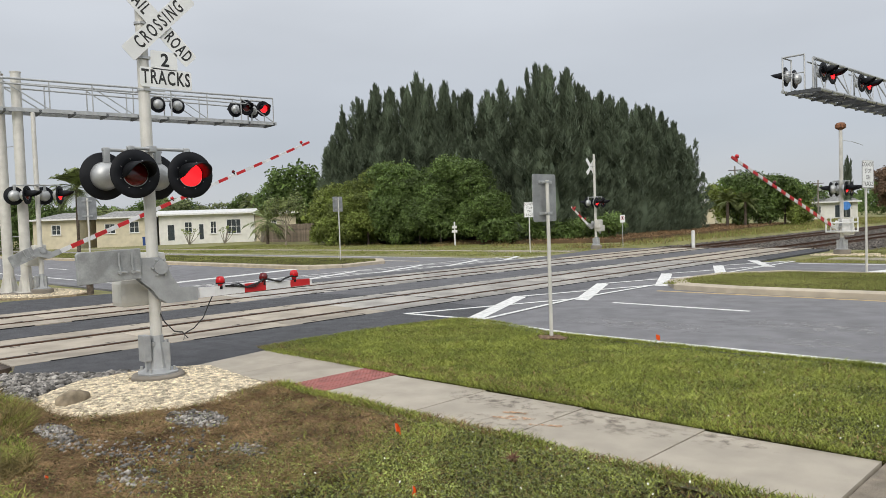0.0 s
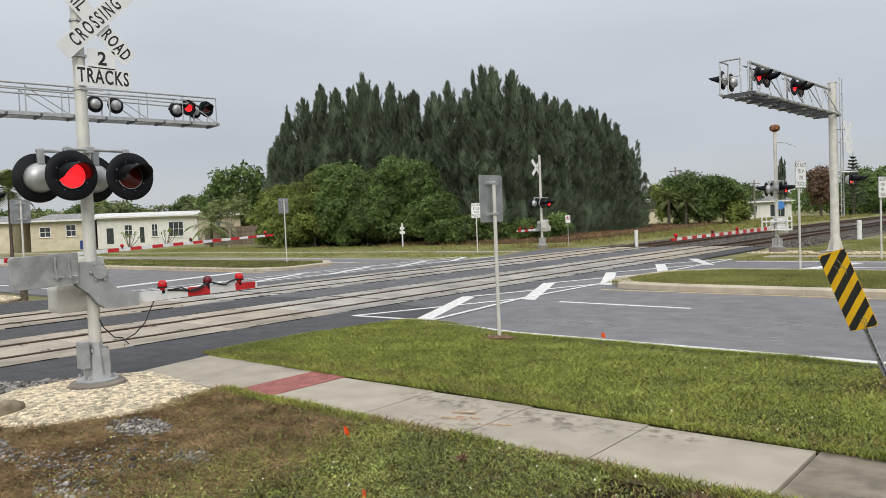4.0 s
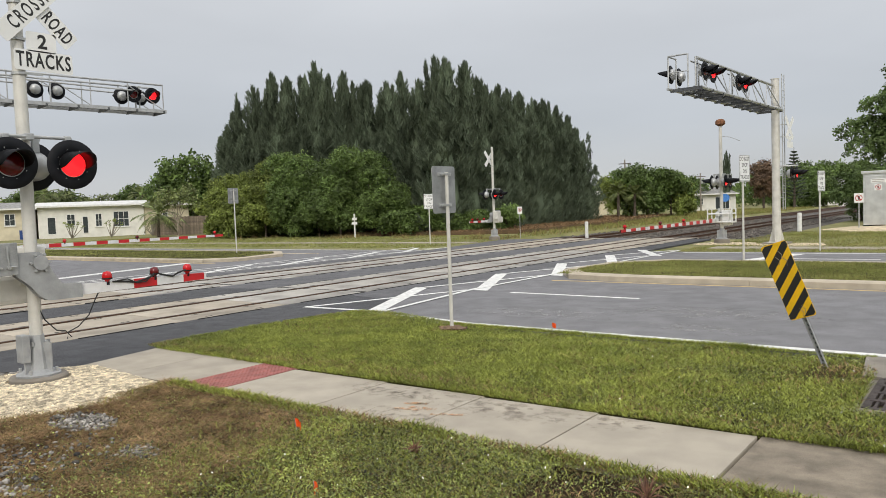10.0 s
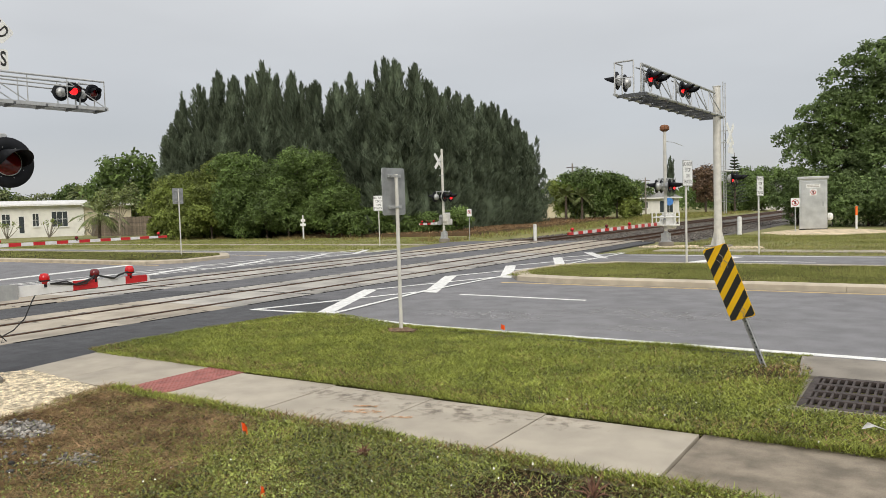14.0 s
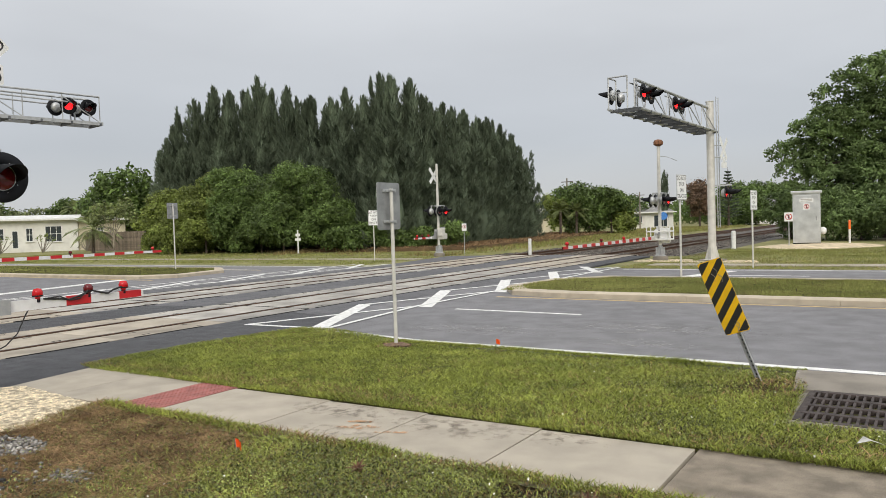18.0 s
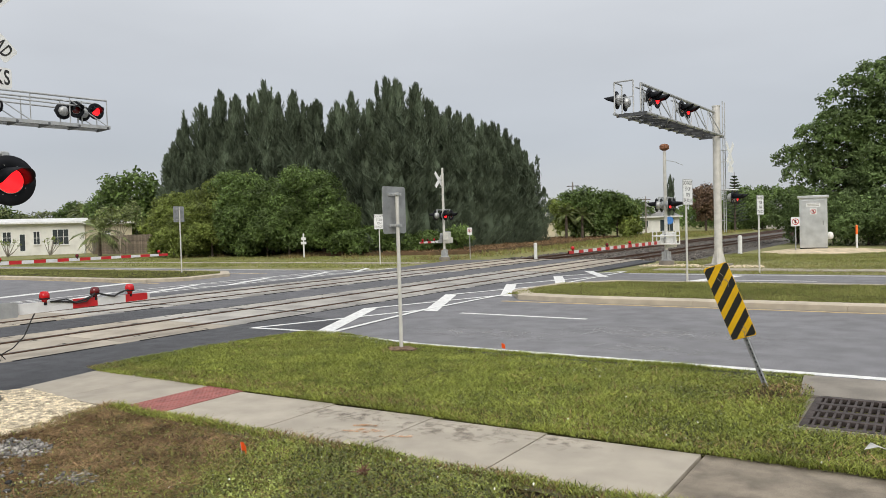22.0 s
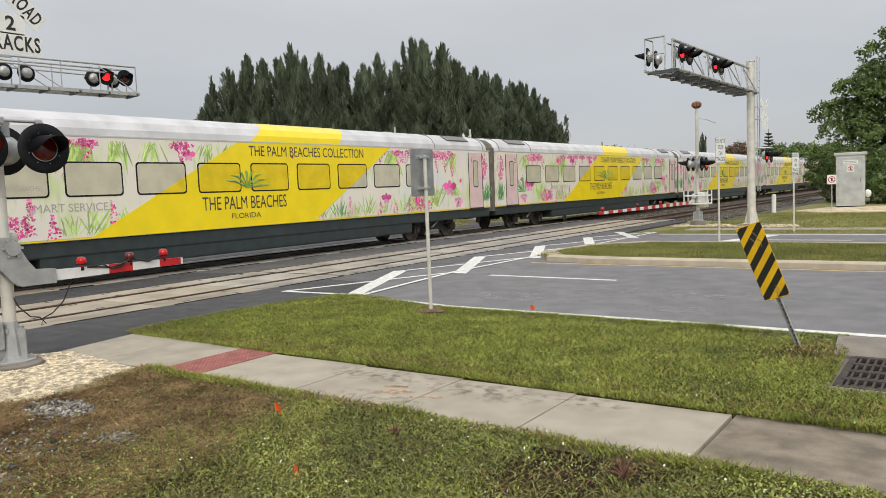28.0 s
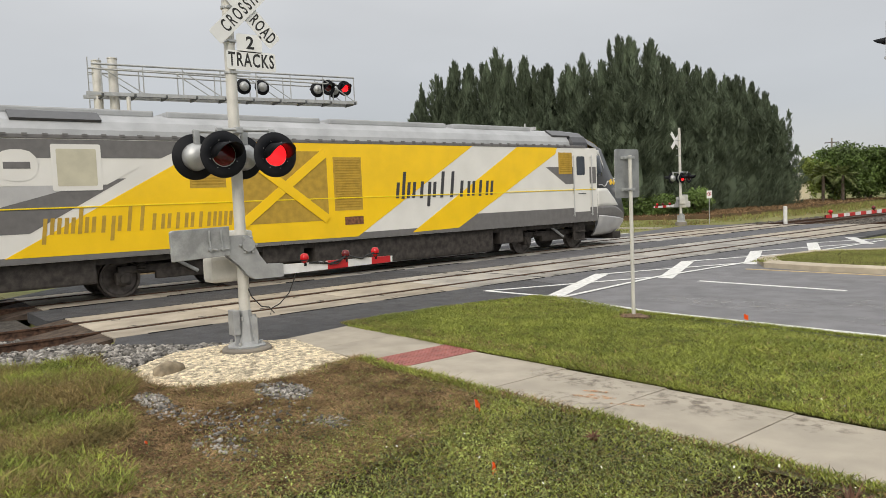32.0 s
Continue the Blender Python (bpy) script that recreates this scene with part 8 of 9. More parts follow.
# thin grey-green garden tree before the fence
th = thing("garden_tree", pose(-66.4, 44.0, -0.05), "small open garden tree with pale limbs and thin leaves", "tree")
b = bmesh.new()
tips = [(-1.3, 0.4, 3.6), (1.2, -0.3, 3.9), (0.3, 1.0, 4.4), (-0.5, -0.9, 4.0), (0.9, 0.8, 3.2), (-1.7, -0.5, 2.9)]
trunk_mesh(b, 3.4, 0.1, (0.03, 0), [(0.25 + 0.06 * k, t) for k, t in enumerate(tips)], 4)
part("trunk", b, mat("pale_bark", (0.30, 0.26, 0.20), 0.85, var=0.2, scale=8), th)
part("crown", crown_mesh("crown", [((t[0] * 1.1, t[1] * 1.1, t[2] + 0.3), (0.95, 0.95, 0.8)) for t in tips], 2600, 0.10, 77, leaf_palm), leaf_palm, th)

# the large tree and scrub beside the railway cabinet
th = thing("roadside_tree", pose(-2.2, 62, -0.05), "large spreading broadleaf tree beside the railway", "tree")
rl = random.Random(77)
lobes = [((2.0, 1.0, 7.0), (5.0, 3.6, 4.8)), ((-2.8, 0.6, 6.0), (2.6, 2.4, 2.4))]
for k, (x, zt) in enumerate(((-7.3, 7.4), (-6.3, 8.9), (-5.0, 9.6), (-4.0, 10.9), (-3.0, 11.9), (-2.0, 12.8), (-0.8, 13.2), (0.6, 13.3), (2.2, 13.0), (4.0, 12.0), (5.6, 10.2))):
    z = zt - 0.75
    while z > 1.6:
        r = rl.uniform(0.75, 1.35)
        lobes.append(((x * 0.93 + 0.9 + rl.uniform(-0.4, 0.4), -1.6 - 0.9 * rl.random() + 0.12 * z * rl.random(), z + rl.uniform(-0.3, 0.3)), (r * 1.25, r * 1.2, r * 0.72)))
        z -= rl.uniform(1.2, 1.9)
b = bmesh.new()
trunk_mesh(b, 9.5, 0.34, (0, 0), [(0.3 + 0.03 * k, q[0]) for k, q in enumerate(lobes[1:13])], 8)
part("trunk", b, bark, th)
part("crown", crown_mesh("crown", lobes, 90000, 0.10, 311, leaf_tree, 16), leaf_tree, th)
for k, (x, y, h, w) in enumerate(((-8.4, 62.5, 3.4, 4.0), (-6.8, 60.5, 3.6, 4.2), (-5.6, 58.4, 3.0, 3.8), (-3.4, 57.2, 3.4, 4.2), (-1.6, 56.6, 3.8, 4.6), (1.4, 56.4, 4.2, 4.8), (4.4, 55, 4.6, 5))):
    broadleaf("scrub_bush", x, y, h, w, "green scrub bush beside the railway", 330 + k, leaf_tree, 0.09, 8000, 0.0, lobes_n=10, cat="shrub", group="scrub beside the railway")
for k, (x, y, h, w) in enumerate(((-28.5, 150, 7.6, 9), (-25.6, 160, 8.6, 8), (-25.8, 186, 9.5, 9), (-32, 168, 8.6, 10), (-27.5, 215, 10.5, 10))):
    broadleaf("trackside_tree", x, y, h, w, "green tree beside the far end of the railway", 350 + k, leaf_dark, 0.2, 7000, 0.0, group="trees along the railway")

# trees across the railway, to the north
for k, (x, y, h, w, mt) in enumerate(((-37.0, 84.5, 5.0, 4.4, leaf_bright), (-35.0, 85, 6.7, 5.6, leaf_dark), (-33.2, 87, 6.3, 5.2, leaf_dark), (-31.9, 88, 5.5, 4.4, leaf_dark), (-30.7, 88.6, 4.4, 3.2, leaf_bright), (-37.5, 95, 6.4, 6, leaf_dark), (-42.6, 124, 6.0, 7, leaf_dark), (-29.0, 140, 4.6, 7, leaf_dark), (-24.5, 140, 5.0, 6, leaf_dark), (-34, 170, 5.6, 9, leaf_dark), (-42, 172, 5.4, 10, leaf_dark), (-26, 172, 6, 9, leaf_dark))):
    broadleaf("field_tree", x, y, h, w, "round green tree across the field", 400 + k, mt, 0.15, 7000, 0.0, group="trees across the field")
broadleaf("reddish_tree", -30.6, 126, 8.2, 4.6, "tree with dull reddish-brown foliage across the field", 421, leaf_red, 0.16, 7000, 0.05)
palm(-36.0, 82.0, 3.6, "squat palm before the round trees", 31, 34, 1.7)
palm(-34.2, 82.5, 3.4, "squat palm before the round trees", 32, 34, 1.6)
casuarina(-36.0, 125, 9.8, 2, 0.5)
# araucaria with tiers of branches
th = thing("araucaria_tree", pose(-26.3, 127, -0.05), "tall tiered araucaria tree beyond the field", "tree")
b = bmesh.new()
path_tube(b, [(0, 0, 0), (0, 0, 5), (0, 0, 9.6)], [0.2, 0.14, 0.03], 7)
part("trunk", b, bark, th)
rng_a = np.random.default_rng(9)
C, U, V = [], [], []
for k in range(15):
    zz = 1.5 + 0.52 * k
    L = 2.3 * (1 - k / 16)
    for q in range(7):
        a = math.tau * q / 7 + k
        d = np.array([math.cos(a), math.sin(a), 0.22])
        m = 14
        s = rng_a.random(m)
        C.append(np.array([0, 0, zz]) + d * (s * L)[:, None] + rng_a.normal(0, 0.05, (m, 3)))
        U.append(np.repeat(d[None] * 0.2, m, 0)), V.append(np.cross(d, unit(m, rng_a)) * 0.09)
part("crown", quads("crown", np.concatenate(C), np.concatenate(U), np.concatenate(V), leaf_pine), leaf_pine, th)

# far woods that close the horizon
rng_w = np.random.default_rng(21)
C, U, V = [], [], []
for k in range(420):
    a = math.tau * k / 420
    R = 260 + 60 * rng_w.random()
    if abs(math.atan2(math.sin(a - math.pi / 2), math.cos(a - math.pi / 2))) < 0.05:
        R += 420
    h = rng_w.uniform(5, 11)
    m = 90
    d = unit(m, rng_w)
    d[:, 2] = np.abs(d[:, 2])
    C.append(np.array([R * math.cos(a), R * math.sin(a), 0]) + d * np.array([4.5, 4.5, h]))
    t = unit(m, rng_w)
    U.append(t * 0.9), V.append(np.cross(t, unit(m, rng_w)) * 0.7)
tagged(new("far_woods", quads("far_woods", np.concatenate(C), np.concatenate(U), np.concatenate(V), leaf_dark)), "distant green woods along the horizon", "woods", kind="stuff")


# ---- road signs, markers, posts ----
sign_back = mat("weathered_sign_back", (0.33, 0.34, 0.345), 0.38, 0.5, var=0.1, scale=5)


def sign_post(x, y, height, label, w=0.61, h=0.76, face=180, text=True, pole_r=0.03, z_top=None, lean=(0, 0)):
    """A sign on a steel post; the plate faces local +x."""
    th = thing("road_sign", pose(x, y, -0.02, lean[0], lean[1], face), label, "road sign", "track signs")
    zt = z_top or height
    b = bmesh.new()
    tube(b, (0, 0, -0.1), (0, 0, height - 0.04), pole_r, n=12)
    part("post", b, alu, th, "galvanised steel post")
    b = bmesh.new()
    sign_board(b, Matrix.Translation((pole_r + 0.03, 0, zt - h / 2)), w, h, 0.006, 0.04)
    pl = part("sign_plate", b, sign_back, th, "grey back of the sign plate")
    b = bmesh.new()
    sign_board(b, Matrix.Translation((pole_r + 0.0355, 0, zt - h / 2)), w - 0.004, h - 0.004, 0.003, 0.04)
    part("sign_face", b, sign_white, pl, "white sign face with black words")
    for zz in (zt - 0.13, zt - h + 0.13):
        b = bmesh.new()
        box(b, (pole_r + 0.015, 0, zz), (0.03, w * 0.55, 0.05), bevel=0.004)
        box(b, (-0.002, 0, zz), (0.076, 0.085, 0.035), bevel=0.004)
        br = part("bracket", b, galv, th)
        b = bmesh.new()
        for s in (-1, 1):
            tube(b, (pole_r - 0.02, s * w * 0.2, zz), (pole_r + 0.005, s * w * 0.2, zz), 0.012, n=6)
        part("bracket_bolts", b, galv, br)
    if text:
        zc = zt - h / 2
        for k, word in enumerate(("DO NOT", "STOP", "ON", "TRACKS")):
            letters(word, h * 0.215, Matrix.Translation((pole_r + 0.0375, 0, zc + h * (0.345 - 0.23 * k))) @ TEXT @ Matrix.Diagonal((0.86 * w / 0.61, 1, 1, 1)), letter_black, pl, 0.001)
        b = bmesh.new()
        fw, fh, ft = w - 0.04, h - 0.04, 0.01
        for q in ((0, fh / 2, fw, ft), (0, -fh / 2, fw, ft), (fw / 2, 0, ft, fh), (-fw / 2, 0, ft, fh)):
            box(b, (pole_r + 0.0375, q[0], zc + q[1]), (0.002, q[2], q[3]))
        part("sign_border", b, letter_black, pl)
    return th


sign_post(-7.2, 9.72, 2.6, "galvanised post with a sign back in the grass verge", face=180, z_top=2.66)
sign_post(-30.25, 23.24, 3.35, "galvanised post with a sign back on the far median", face=180)
sign_post(-25.6, 9.35, 3.15, "galvanised post with a sign back near the gantry", face=180)
sign_post(-6.07, 22.63, 3.2, "white sign on a steel post on the median", face=-12)
sign_post(-5.22, 29.2, 2.82, "white sign on a steel post north of the road", face=-12, h=0.72)
sign_post(-25.98, 33.31, 2.82, "white sign on a steel post beyond the tracks", face=-40, h=0.85)
b = bmesh.new()
prism(b, [(-7.12 + (0.24 + 0.06 * math.sin(3 * k)) * math.cos(math.tau * k / 14), 9.62 + (0.18 + 0.05 * math.sin(2 * k)) * math.sin(math.tau * k / 14)) for k in range(14)], -0.1, 0.04)
solid("bare_patch", b, mat("brown_mulch", (0.20, 0.125, 0.075), 0.95, var=0.35, scale=22, bump=1.0, bscale=70), "bare brown patch of mulch round the sign post", "bare ground", kind="structure")
b = bmesh.new()
tube(b, (-25.2, 9.15, -0.1), (-25.25, 9.15, 1.25), 0.11, 0.10, n=12)
solid("wooden_post", b, bark, "short weathered wooden post near the gantry", "post")

ns = thing("no_entry_sign", pose(-24.18, 40.18, -0.06, 0, 0, -35), "small white prohibition sign on a thin post by the track", "sign")
b = bmesh.new()
tube(b, (0, 0, -0.1), (0, 0, 1.95), 0.022, n=8)
part("post", b, galv, ns)
b = bmesh.new()
sign_board(b, Matrix.Translation((0.03, 0, 1.72)), 0.32, 0.46, 0.004, 0.02)
pl = part("sign_plate", b, sign_white, ns)


def ring_plate(b, r, ri, m):
    """A flat ring that faces +x."""
    n = 28
    u = [[b.verts.new(m @ Vector((0.004, q * math.cos(math.tau * k / n), q * math.sin(math.tau * k / n)))) for k in range(n)] for q in (r, ri)]
    for k in range(n):
        b.faces.new((u[0][k], u[0][(k + 1) % n], u[1][(k + 1) % n], u[1][k]))


def no_ring(parent, m, r):
    b = bmesh.new()
    ring_plate(b, r, r * 0.8, m)
    box(b, m @ Vector((0.003, 0, 0)), (0.002, r * 1.8, r * 0.18), (m.to_3x3() @ Matrix.Rotation(radians(-45), 3, "X")))
    part("red_ring", b, red_refl, parent, "red prohibition ring")
    b = bmesh.new()
    box(b, m @ Vector((0.0025, 0, 0)), (0.001, r * 0.5, r * 1.1), m.to_3x3())
    part("black_bar", b, letter_black, parent)


no_ring(pl, Matrix.Translation((0.033, 0, 1.76)), 0.12)

# leaning striped object marker by the drain
mk = thing("object_marker", pose(-1.62, 9.3, 0.0) @ Matrix.Rotation(radians(-19.5), 4, "Y") @ Matrix.Rotation(radians(6), 4, "X") @ Matrix.Rotation(radians(-10), 4, "Z"), "leaning object marker with yellow and black diagonal stripes", "object marker")
b = bmesh.new()
for s in (-1, 1):
    box(b, (s * 0.022, 0.0, 0.62), (0.006, 0.032, 1.44))
box(b, (0, 0.014, 0.62), (0.05, 0.006, 1.44))
part("channel_post", b, galv_dull, mk, "perforated steel channel post")
b = bmesh.new()
for k in range(24):
    box(b, (0, 0.0105, 0.02 + 0.054 * k), (0.012, 0.003, 0.02))
tagged(part("post_holes", b, black_paint, mk), kind="stuff")
b = bmesh.new()
sign_board(b, Matrix.Translation((0, -0.022, 1.06)) @ Matrix.Rotation(radians(-90), 4, "Z"), 0.305, 0.91, 0.005, 0.03)
mp = part("marker_plate", b, yellow_refl, mk, "yellow marker plate")


def clip_z(pts, z, keep):
    """The part of an outline above (keep 1) or below (keep -1) a height."""
    out = []
    for (x0, z0), (x1, z1) in zip(pts, pts[1:] + pts[:1]):
        a, c = keep * (z0 - z), keep * (z1 - z)
        if a >= 0:
            out.append((x0, z0))
        if a * c < 0:
            f = a / (a - c)
            out.append((x0 + (x1 - x0) * f, z0 + (z1 - z0) * f))
    return out


for k in range(6):
    z0 = 0.36 + 0.20 * k
    pts = clip_z(clip_z([(-0.150, z0), (0.150, z0 + 0.28), (0.150, z0 + 0.385), (-0.150, z0 + 0.105)], 0.615, 1), 1.505, -1)
    if len(pts) < 3:
        continue
    b = bmesh.new()
    plate(b, pts, Matrix.Translation((0, -0.0255, 0)), 0.003)
    part("black_stripe", b, letter_black, mp)
b = bmesh.new()
for q, (px_, pz_) in enumerate(((0.02, 1.42), (-0.03, 1.36), (0.05, 1.33), (0.0, 0.72), (0.03, 0.75))):
    path_tube(b, [(px_, -0.0285, pz_), (px_ + 0.03, -0.029, pz_ - 0.05), (px_ + 0.01, -0.029, pz_ - 0.1)], 0.004, 4)
part("scuffs", b, concrete_old, mp)

# storm drain: concrete apron and iron grate
dr = thing("storm_drain", Matrix(), "iron storm-drain grate in a concrete apron beside the road", "drain")
b = bmesh.new()
prism(b, [(-1.2, 7.42), (1.7, 7.42), (1.7, 7.56), (-1.2, 7.56)], -0.3, 0.02)
prism(b, [(-1.12, 7.56), (-1.02, 7.56), (-1.02, 8.9), (-1.12, 8.9)], -0.3, -0.01)
prism(b, [(1.5, 7.56), (1.7, 7.56), (1.7, 8.9), (1.5, 8.9)], -0.3, 0.02)
prism(b, [(-1.2, 8.9), (1.7, 8.9), (1.7, 10.0), (-1.3, 10.0)], -0.3, 0.025)
part("apron", b, concrete_old, dr, "weathered concrete apron")
b = bmesh.new()
prism(b, [(-1.02, 7.56), (1.5, 7.56), (1.5, 8.9), (-1.02, 8.9)], -0.6, -0.45)
part("pit", b, rubber, dr)
gy0, gy1, gx0, gx1 = 7.585, 8.875, -1.0, 1.48
for k in range(5):
    b = bmesh.new()
    yy = gy0 + (gy1 - gy0) * k / 4
    box(b, ((gx0 + gx1) / 2, yy, 0.0), (gx1 - gx0, 0.085, 0.05), bevel=0.008)
    part("grate_bar", b, cast_iron, dr)
for k in range(36):
    b = bmesh.new()
    xx = gx0 + (gx1 - gx0) * k / 35
    box(b, (xx, (gy0 + gy1) / 2, -0.002), (0.026 if k % 35 else 0.07, gy1 - gy0, 0.045), bevel=0.005)
    part("grate_bar", b, cast_iron, dr)

# stainless cabinet on a sandy mound
b = bmesh.new()
n_r = 36
rows_m = []
for q in range(0, 9):
    f = q / 8
    rows_m.append([b.verts.new((-5.0 + math.cos(math.tau * k / n_r) * f * (3.7 + 0.4 * math.sin(3 * math.tau * k / n_r)), 47.6 + math.sin(math.tau * k / n_r) * f * 3.6, 0.26 * (1 - f ** 2.2) - 0.12 + 0.03 * math.sin(5 * k) * f)) for k in range(n_r)])
for u, v in zip(rows_m, rows_m[1:]):
    for k in range(n_r):
        b.faces.new((u[k], v[k], v[(k + 1) % n_r], u[(k + 1) % n_r]))
bmesh.ops.remove_doubles(b, verts=b.verts, dist=0.001)
sand = mat("pale_sand", (0.58, 0.48, 0.33), 0.95, var=0.15, scale=2.5, bump=0.5, bscale=20, big=0.2)
solid("sand_mound", b, sand, "low mound of pale sand under the cabinet", "sand", kind="structure", smooth=True)
steel = mat("brushed_stainless_steel", (0.66, 0.67, 0.67), 0.36, 0.65, var=0.08, scale=2.0, big=0.15)
cb = thing("signal_cabinet", pose(-5.6, 47.9, 0.06, 0, 0, 6), "tall stainless-steel signal cabinet on a sand mound", "cabinet")
b = bmesh.new()
box(b, (0, 0, 0.06), (1.45, 1.05, 0.12))
part("plinth", b, black_paint, cb)
b = bmesh.new()
box(b, (0, 0, 1.55), (1.44, 1.1, 2.86), bevel=0.02)
part("body", b, steel, cb)
b = bmesh.new()
box(b, (0, 0, 3.03), (1.62, 1.28, 0.15), bevel=0.02)
part("roof_cap", b, steel, cb)
b = bmesh.new()
box(b, (0.02, -0.56, 1.53), (1.24, 0.03, 2.62), bevel=0.01)
dd = part("door", b, steel, cb, "steel cabinet door")
b = bmesh.new()
tube(b, (0.5, -0.585, 1.4), (0.5, -0.585, 1.65), 0.02)
part("handle", b, galv_dull, dd)
b = bmesh.new()
box(b, (0.0, -0.58, 2.56), (0.72, 0.008, 0.22))
pl = part("notice", b, sign_white, dd)
b = bmesh.new()
for zz in (2.61, 2.52):
    box(b, (0, -0.586, zz), (0.6, 0.004, 0.045))
part("notice_bars", b, t_text2, pl)
b = bmesh.new()
box(b, (0.0, -0.58, 2.2), (0.36, 0.008, 0.36))
pl = part("prohibition_label", b, sign_white, dd)
no_ring(pl, Matrix.Translation((0, -0.585, 2.2)) @ Matrix.Rotation(radians(-90), 4, "Z"), 0.14)
fs = thing("prohibition_sign", pose(-6.38, 46.6, -0.1, 0, 0, -84), "small white prohibition sign on a post beside the cabinet", "sign")
b = bmesh.new()
tube(b, (0, 0, -0.1), (0, 0, 2.05), 0.03)
part("post", b, galv, fs)
b = bmesh.new()
sign_board(b, Matrix.Translation((0.035, 0, 1.8)), 0.46, 0.52, 0.005, 0.03)
pl = part("sign_plate", b, sign_white, fs)
no_ring(pl, Matrix.Translation((0.039, 0, 1.8)), 0.18)
b = bmesh.new()
lathe(b, [(0.2, -0.12), (0.22, 0.0), (0.15, 0.12), (0.0001, 0.15)], Matrix.Translation((-4.72, 47.9, 0.85)) @ Matrix.Rotation(radians(90), 4, "Y"), 16)
part("side_vent", b, white_metal, cb, "", cb.matrix_basis.inverted())


def bollard(x, y, h, r, label, top=None):
    th = thing("bollard", pose(x, y, -0.06), label, "bollard", "marker posts")
    b = bmesh.new()
    lathe(b, [(r, -0.1), (r, h - 0.03), (r * 0.85, h), (0.0001, h + 0.01)], n=14)
    part("post", b, white_metal, th)
    if top:
        b = bmesh.new()
        lathe(b, [(r + 0.004, h * 0.62), (r + 0.004, h - 0.02), (0.0001, h + 0.016)], n=14)
        part("band", b, orange_flag if top == 1 else galv, th)
    return th


bollard(-19.6, 40.1, 0.93, 0.1, "white marker post at the crossing's end")
bollard(-9.09, 45.1, 1.05, 0.12, "white marker post beside the track")
bollard(-3.6, 50.5, 1.45, 0.06, "white marker post with an orange top", 1)
cp = thing("cross_marker", pose(-40.1, 42.0, -0.06, 0, 3, -46), "leaning white post with small white plates before the hedge", "marker")
b = bmesh.new()
tube(b, (0, 0, -0.1), (0, 0, 1.85), 0.06, n=8)
part("post", b, white_metal, cp)
for zz, ww in ((1.45, 0.34), (1.12, 0.42)):
    b = bmesh.new()
    box(b, (0.05, 0, zz), (0.05, ww, 0.2), bevel=0.01)
    part("plate", b, white_metal, cp)

# crossbuck on the eastern gantry post, seen edge on
xb = thing("crossbuck_sign", pose(-7.15, 33.35, 0, 0, 0, -6), "white crossbuck sign bracketed to the gantry post", "sign")
b = bmesh.new()
for zz in (4.4, 4.9):
    tube(b, (-0.42, -0.15, zz), (0.05, 0, zz), 0.02, n=8)
part("bracket", b, galv, xb)
crossbuck(xb, Matrix.Translation((0.08, 0, 4.75)), False, True)

# ---- utility flags, litter, small natural debris ----
def flag(x, y, rz, z=0.02):
    th = thing("marking_flag", pose(x, y, z, 4, -6, rz), "small orange utility marking flag in the grass", "flag", "utility flags")
    b = bmesh.new()
    tube(b, (0, 0, -0.05), (0, 0, 0.15), 0.0025, n=5)
    part("wire", b, galv, th)
    b = bmesh.new()
    n = 6
    pa = []
    for i in range(n + 1):
        f = i / n
        off = 0.018 * math.sin(f * 5)
        pa.append((b.verts.new((0.062 * f, off, 0.15 - 0.035 * f)), b.verts.new((0.055 * f, off * 1.3, 0.072 - 0.03 * f))))
    for u, v in zip(pa, pa[1:]):
        b.faces.new((u[0], v[0], v[1], u[1]))
    bmesh.ops.solidify(b, geom=list(b.faces), thickness=0.001)
    part("cloth", b, orange_flag, th)


flag(-4.96, 4.36, 20), flag(-5.5, 10.0, 70), flag(-3.82, 3.5, -30, -0.05), flag(-6.35, 1.9, 10, -0.09)
b = bmesh.new()
bmesh.ops.create_icosphere(b, subdivisions=3, radius=1.0)
for v in b.verts:
    v.co *= 1 + 0.22 * noise.noise(v.co * 1.7) + 0.06 * noise.noise(v.co * 6)
    v.co = Vector((v.co.x * 0.13, v.co.y * 0.21, v.co.z * 0.12))
stone_mat = mat("tan_boulder", (0.27, 0.22, 0.15), 0.9, var=0.25, scale=8, bump=0.6, bscale=30)
solid("boulder", b, stone_mat, "rounded tan boulder at the edge of the gravel", "rock", m=pose(-9.0, 3.02, 0.05, 0, 0, 25), smooth=True)
spiky_m = mat("brown_spiky_leaf", (0.17, 0.085, 0.055), 0.8, var=0.25, scale=20)
for x, y, s in ((-1.84, 4.54, 1.0), (-3.73, 4.48, 0.6)):
    th = thing("spiky_weed", pose(x, y, 0.03), "dry brown spiky weed in the grass", "weed", "spiky weeds")
    for k in range(16):
        a = math.tau * k / 16 + 0.2 * (k % 3)
        e = radians(18 + 22 * (k % 4))
        d = Vector((math.cos(a) * math.cos(e), math.sin(a) * math.cos(e), math.sin(e))) * s
        b = bmesh.new()
        path_tube(b, [(0, 0, 0), d * 0.07 + Vector((0, 0, 0.02)), d * (0.13 + 0.03 * (k % 3))], [0.006, 0.007, 0.001], 5)
        part("leaf", b, spiky_m, th)
b = bmesh.new()
v = [b.verts.new(p) for p in ((0, 0, 0.02), (0.1, 0.02, 0.05), (0.13, 0.09, 0.03), (0.04, 0.10, 0.06), (0.22, 0.0, 0.03), (0.2, 0.05, 0.02))]
b.faces.new((v[0], v[1], v[3])), b.faces.new((v[1], v[2], v[3])), b.faces.new((v[1], v[4], v[5])), b.faces.new((v[1], v[5], v[2]))
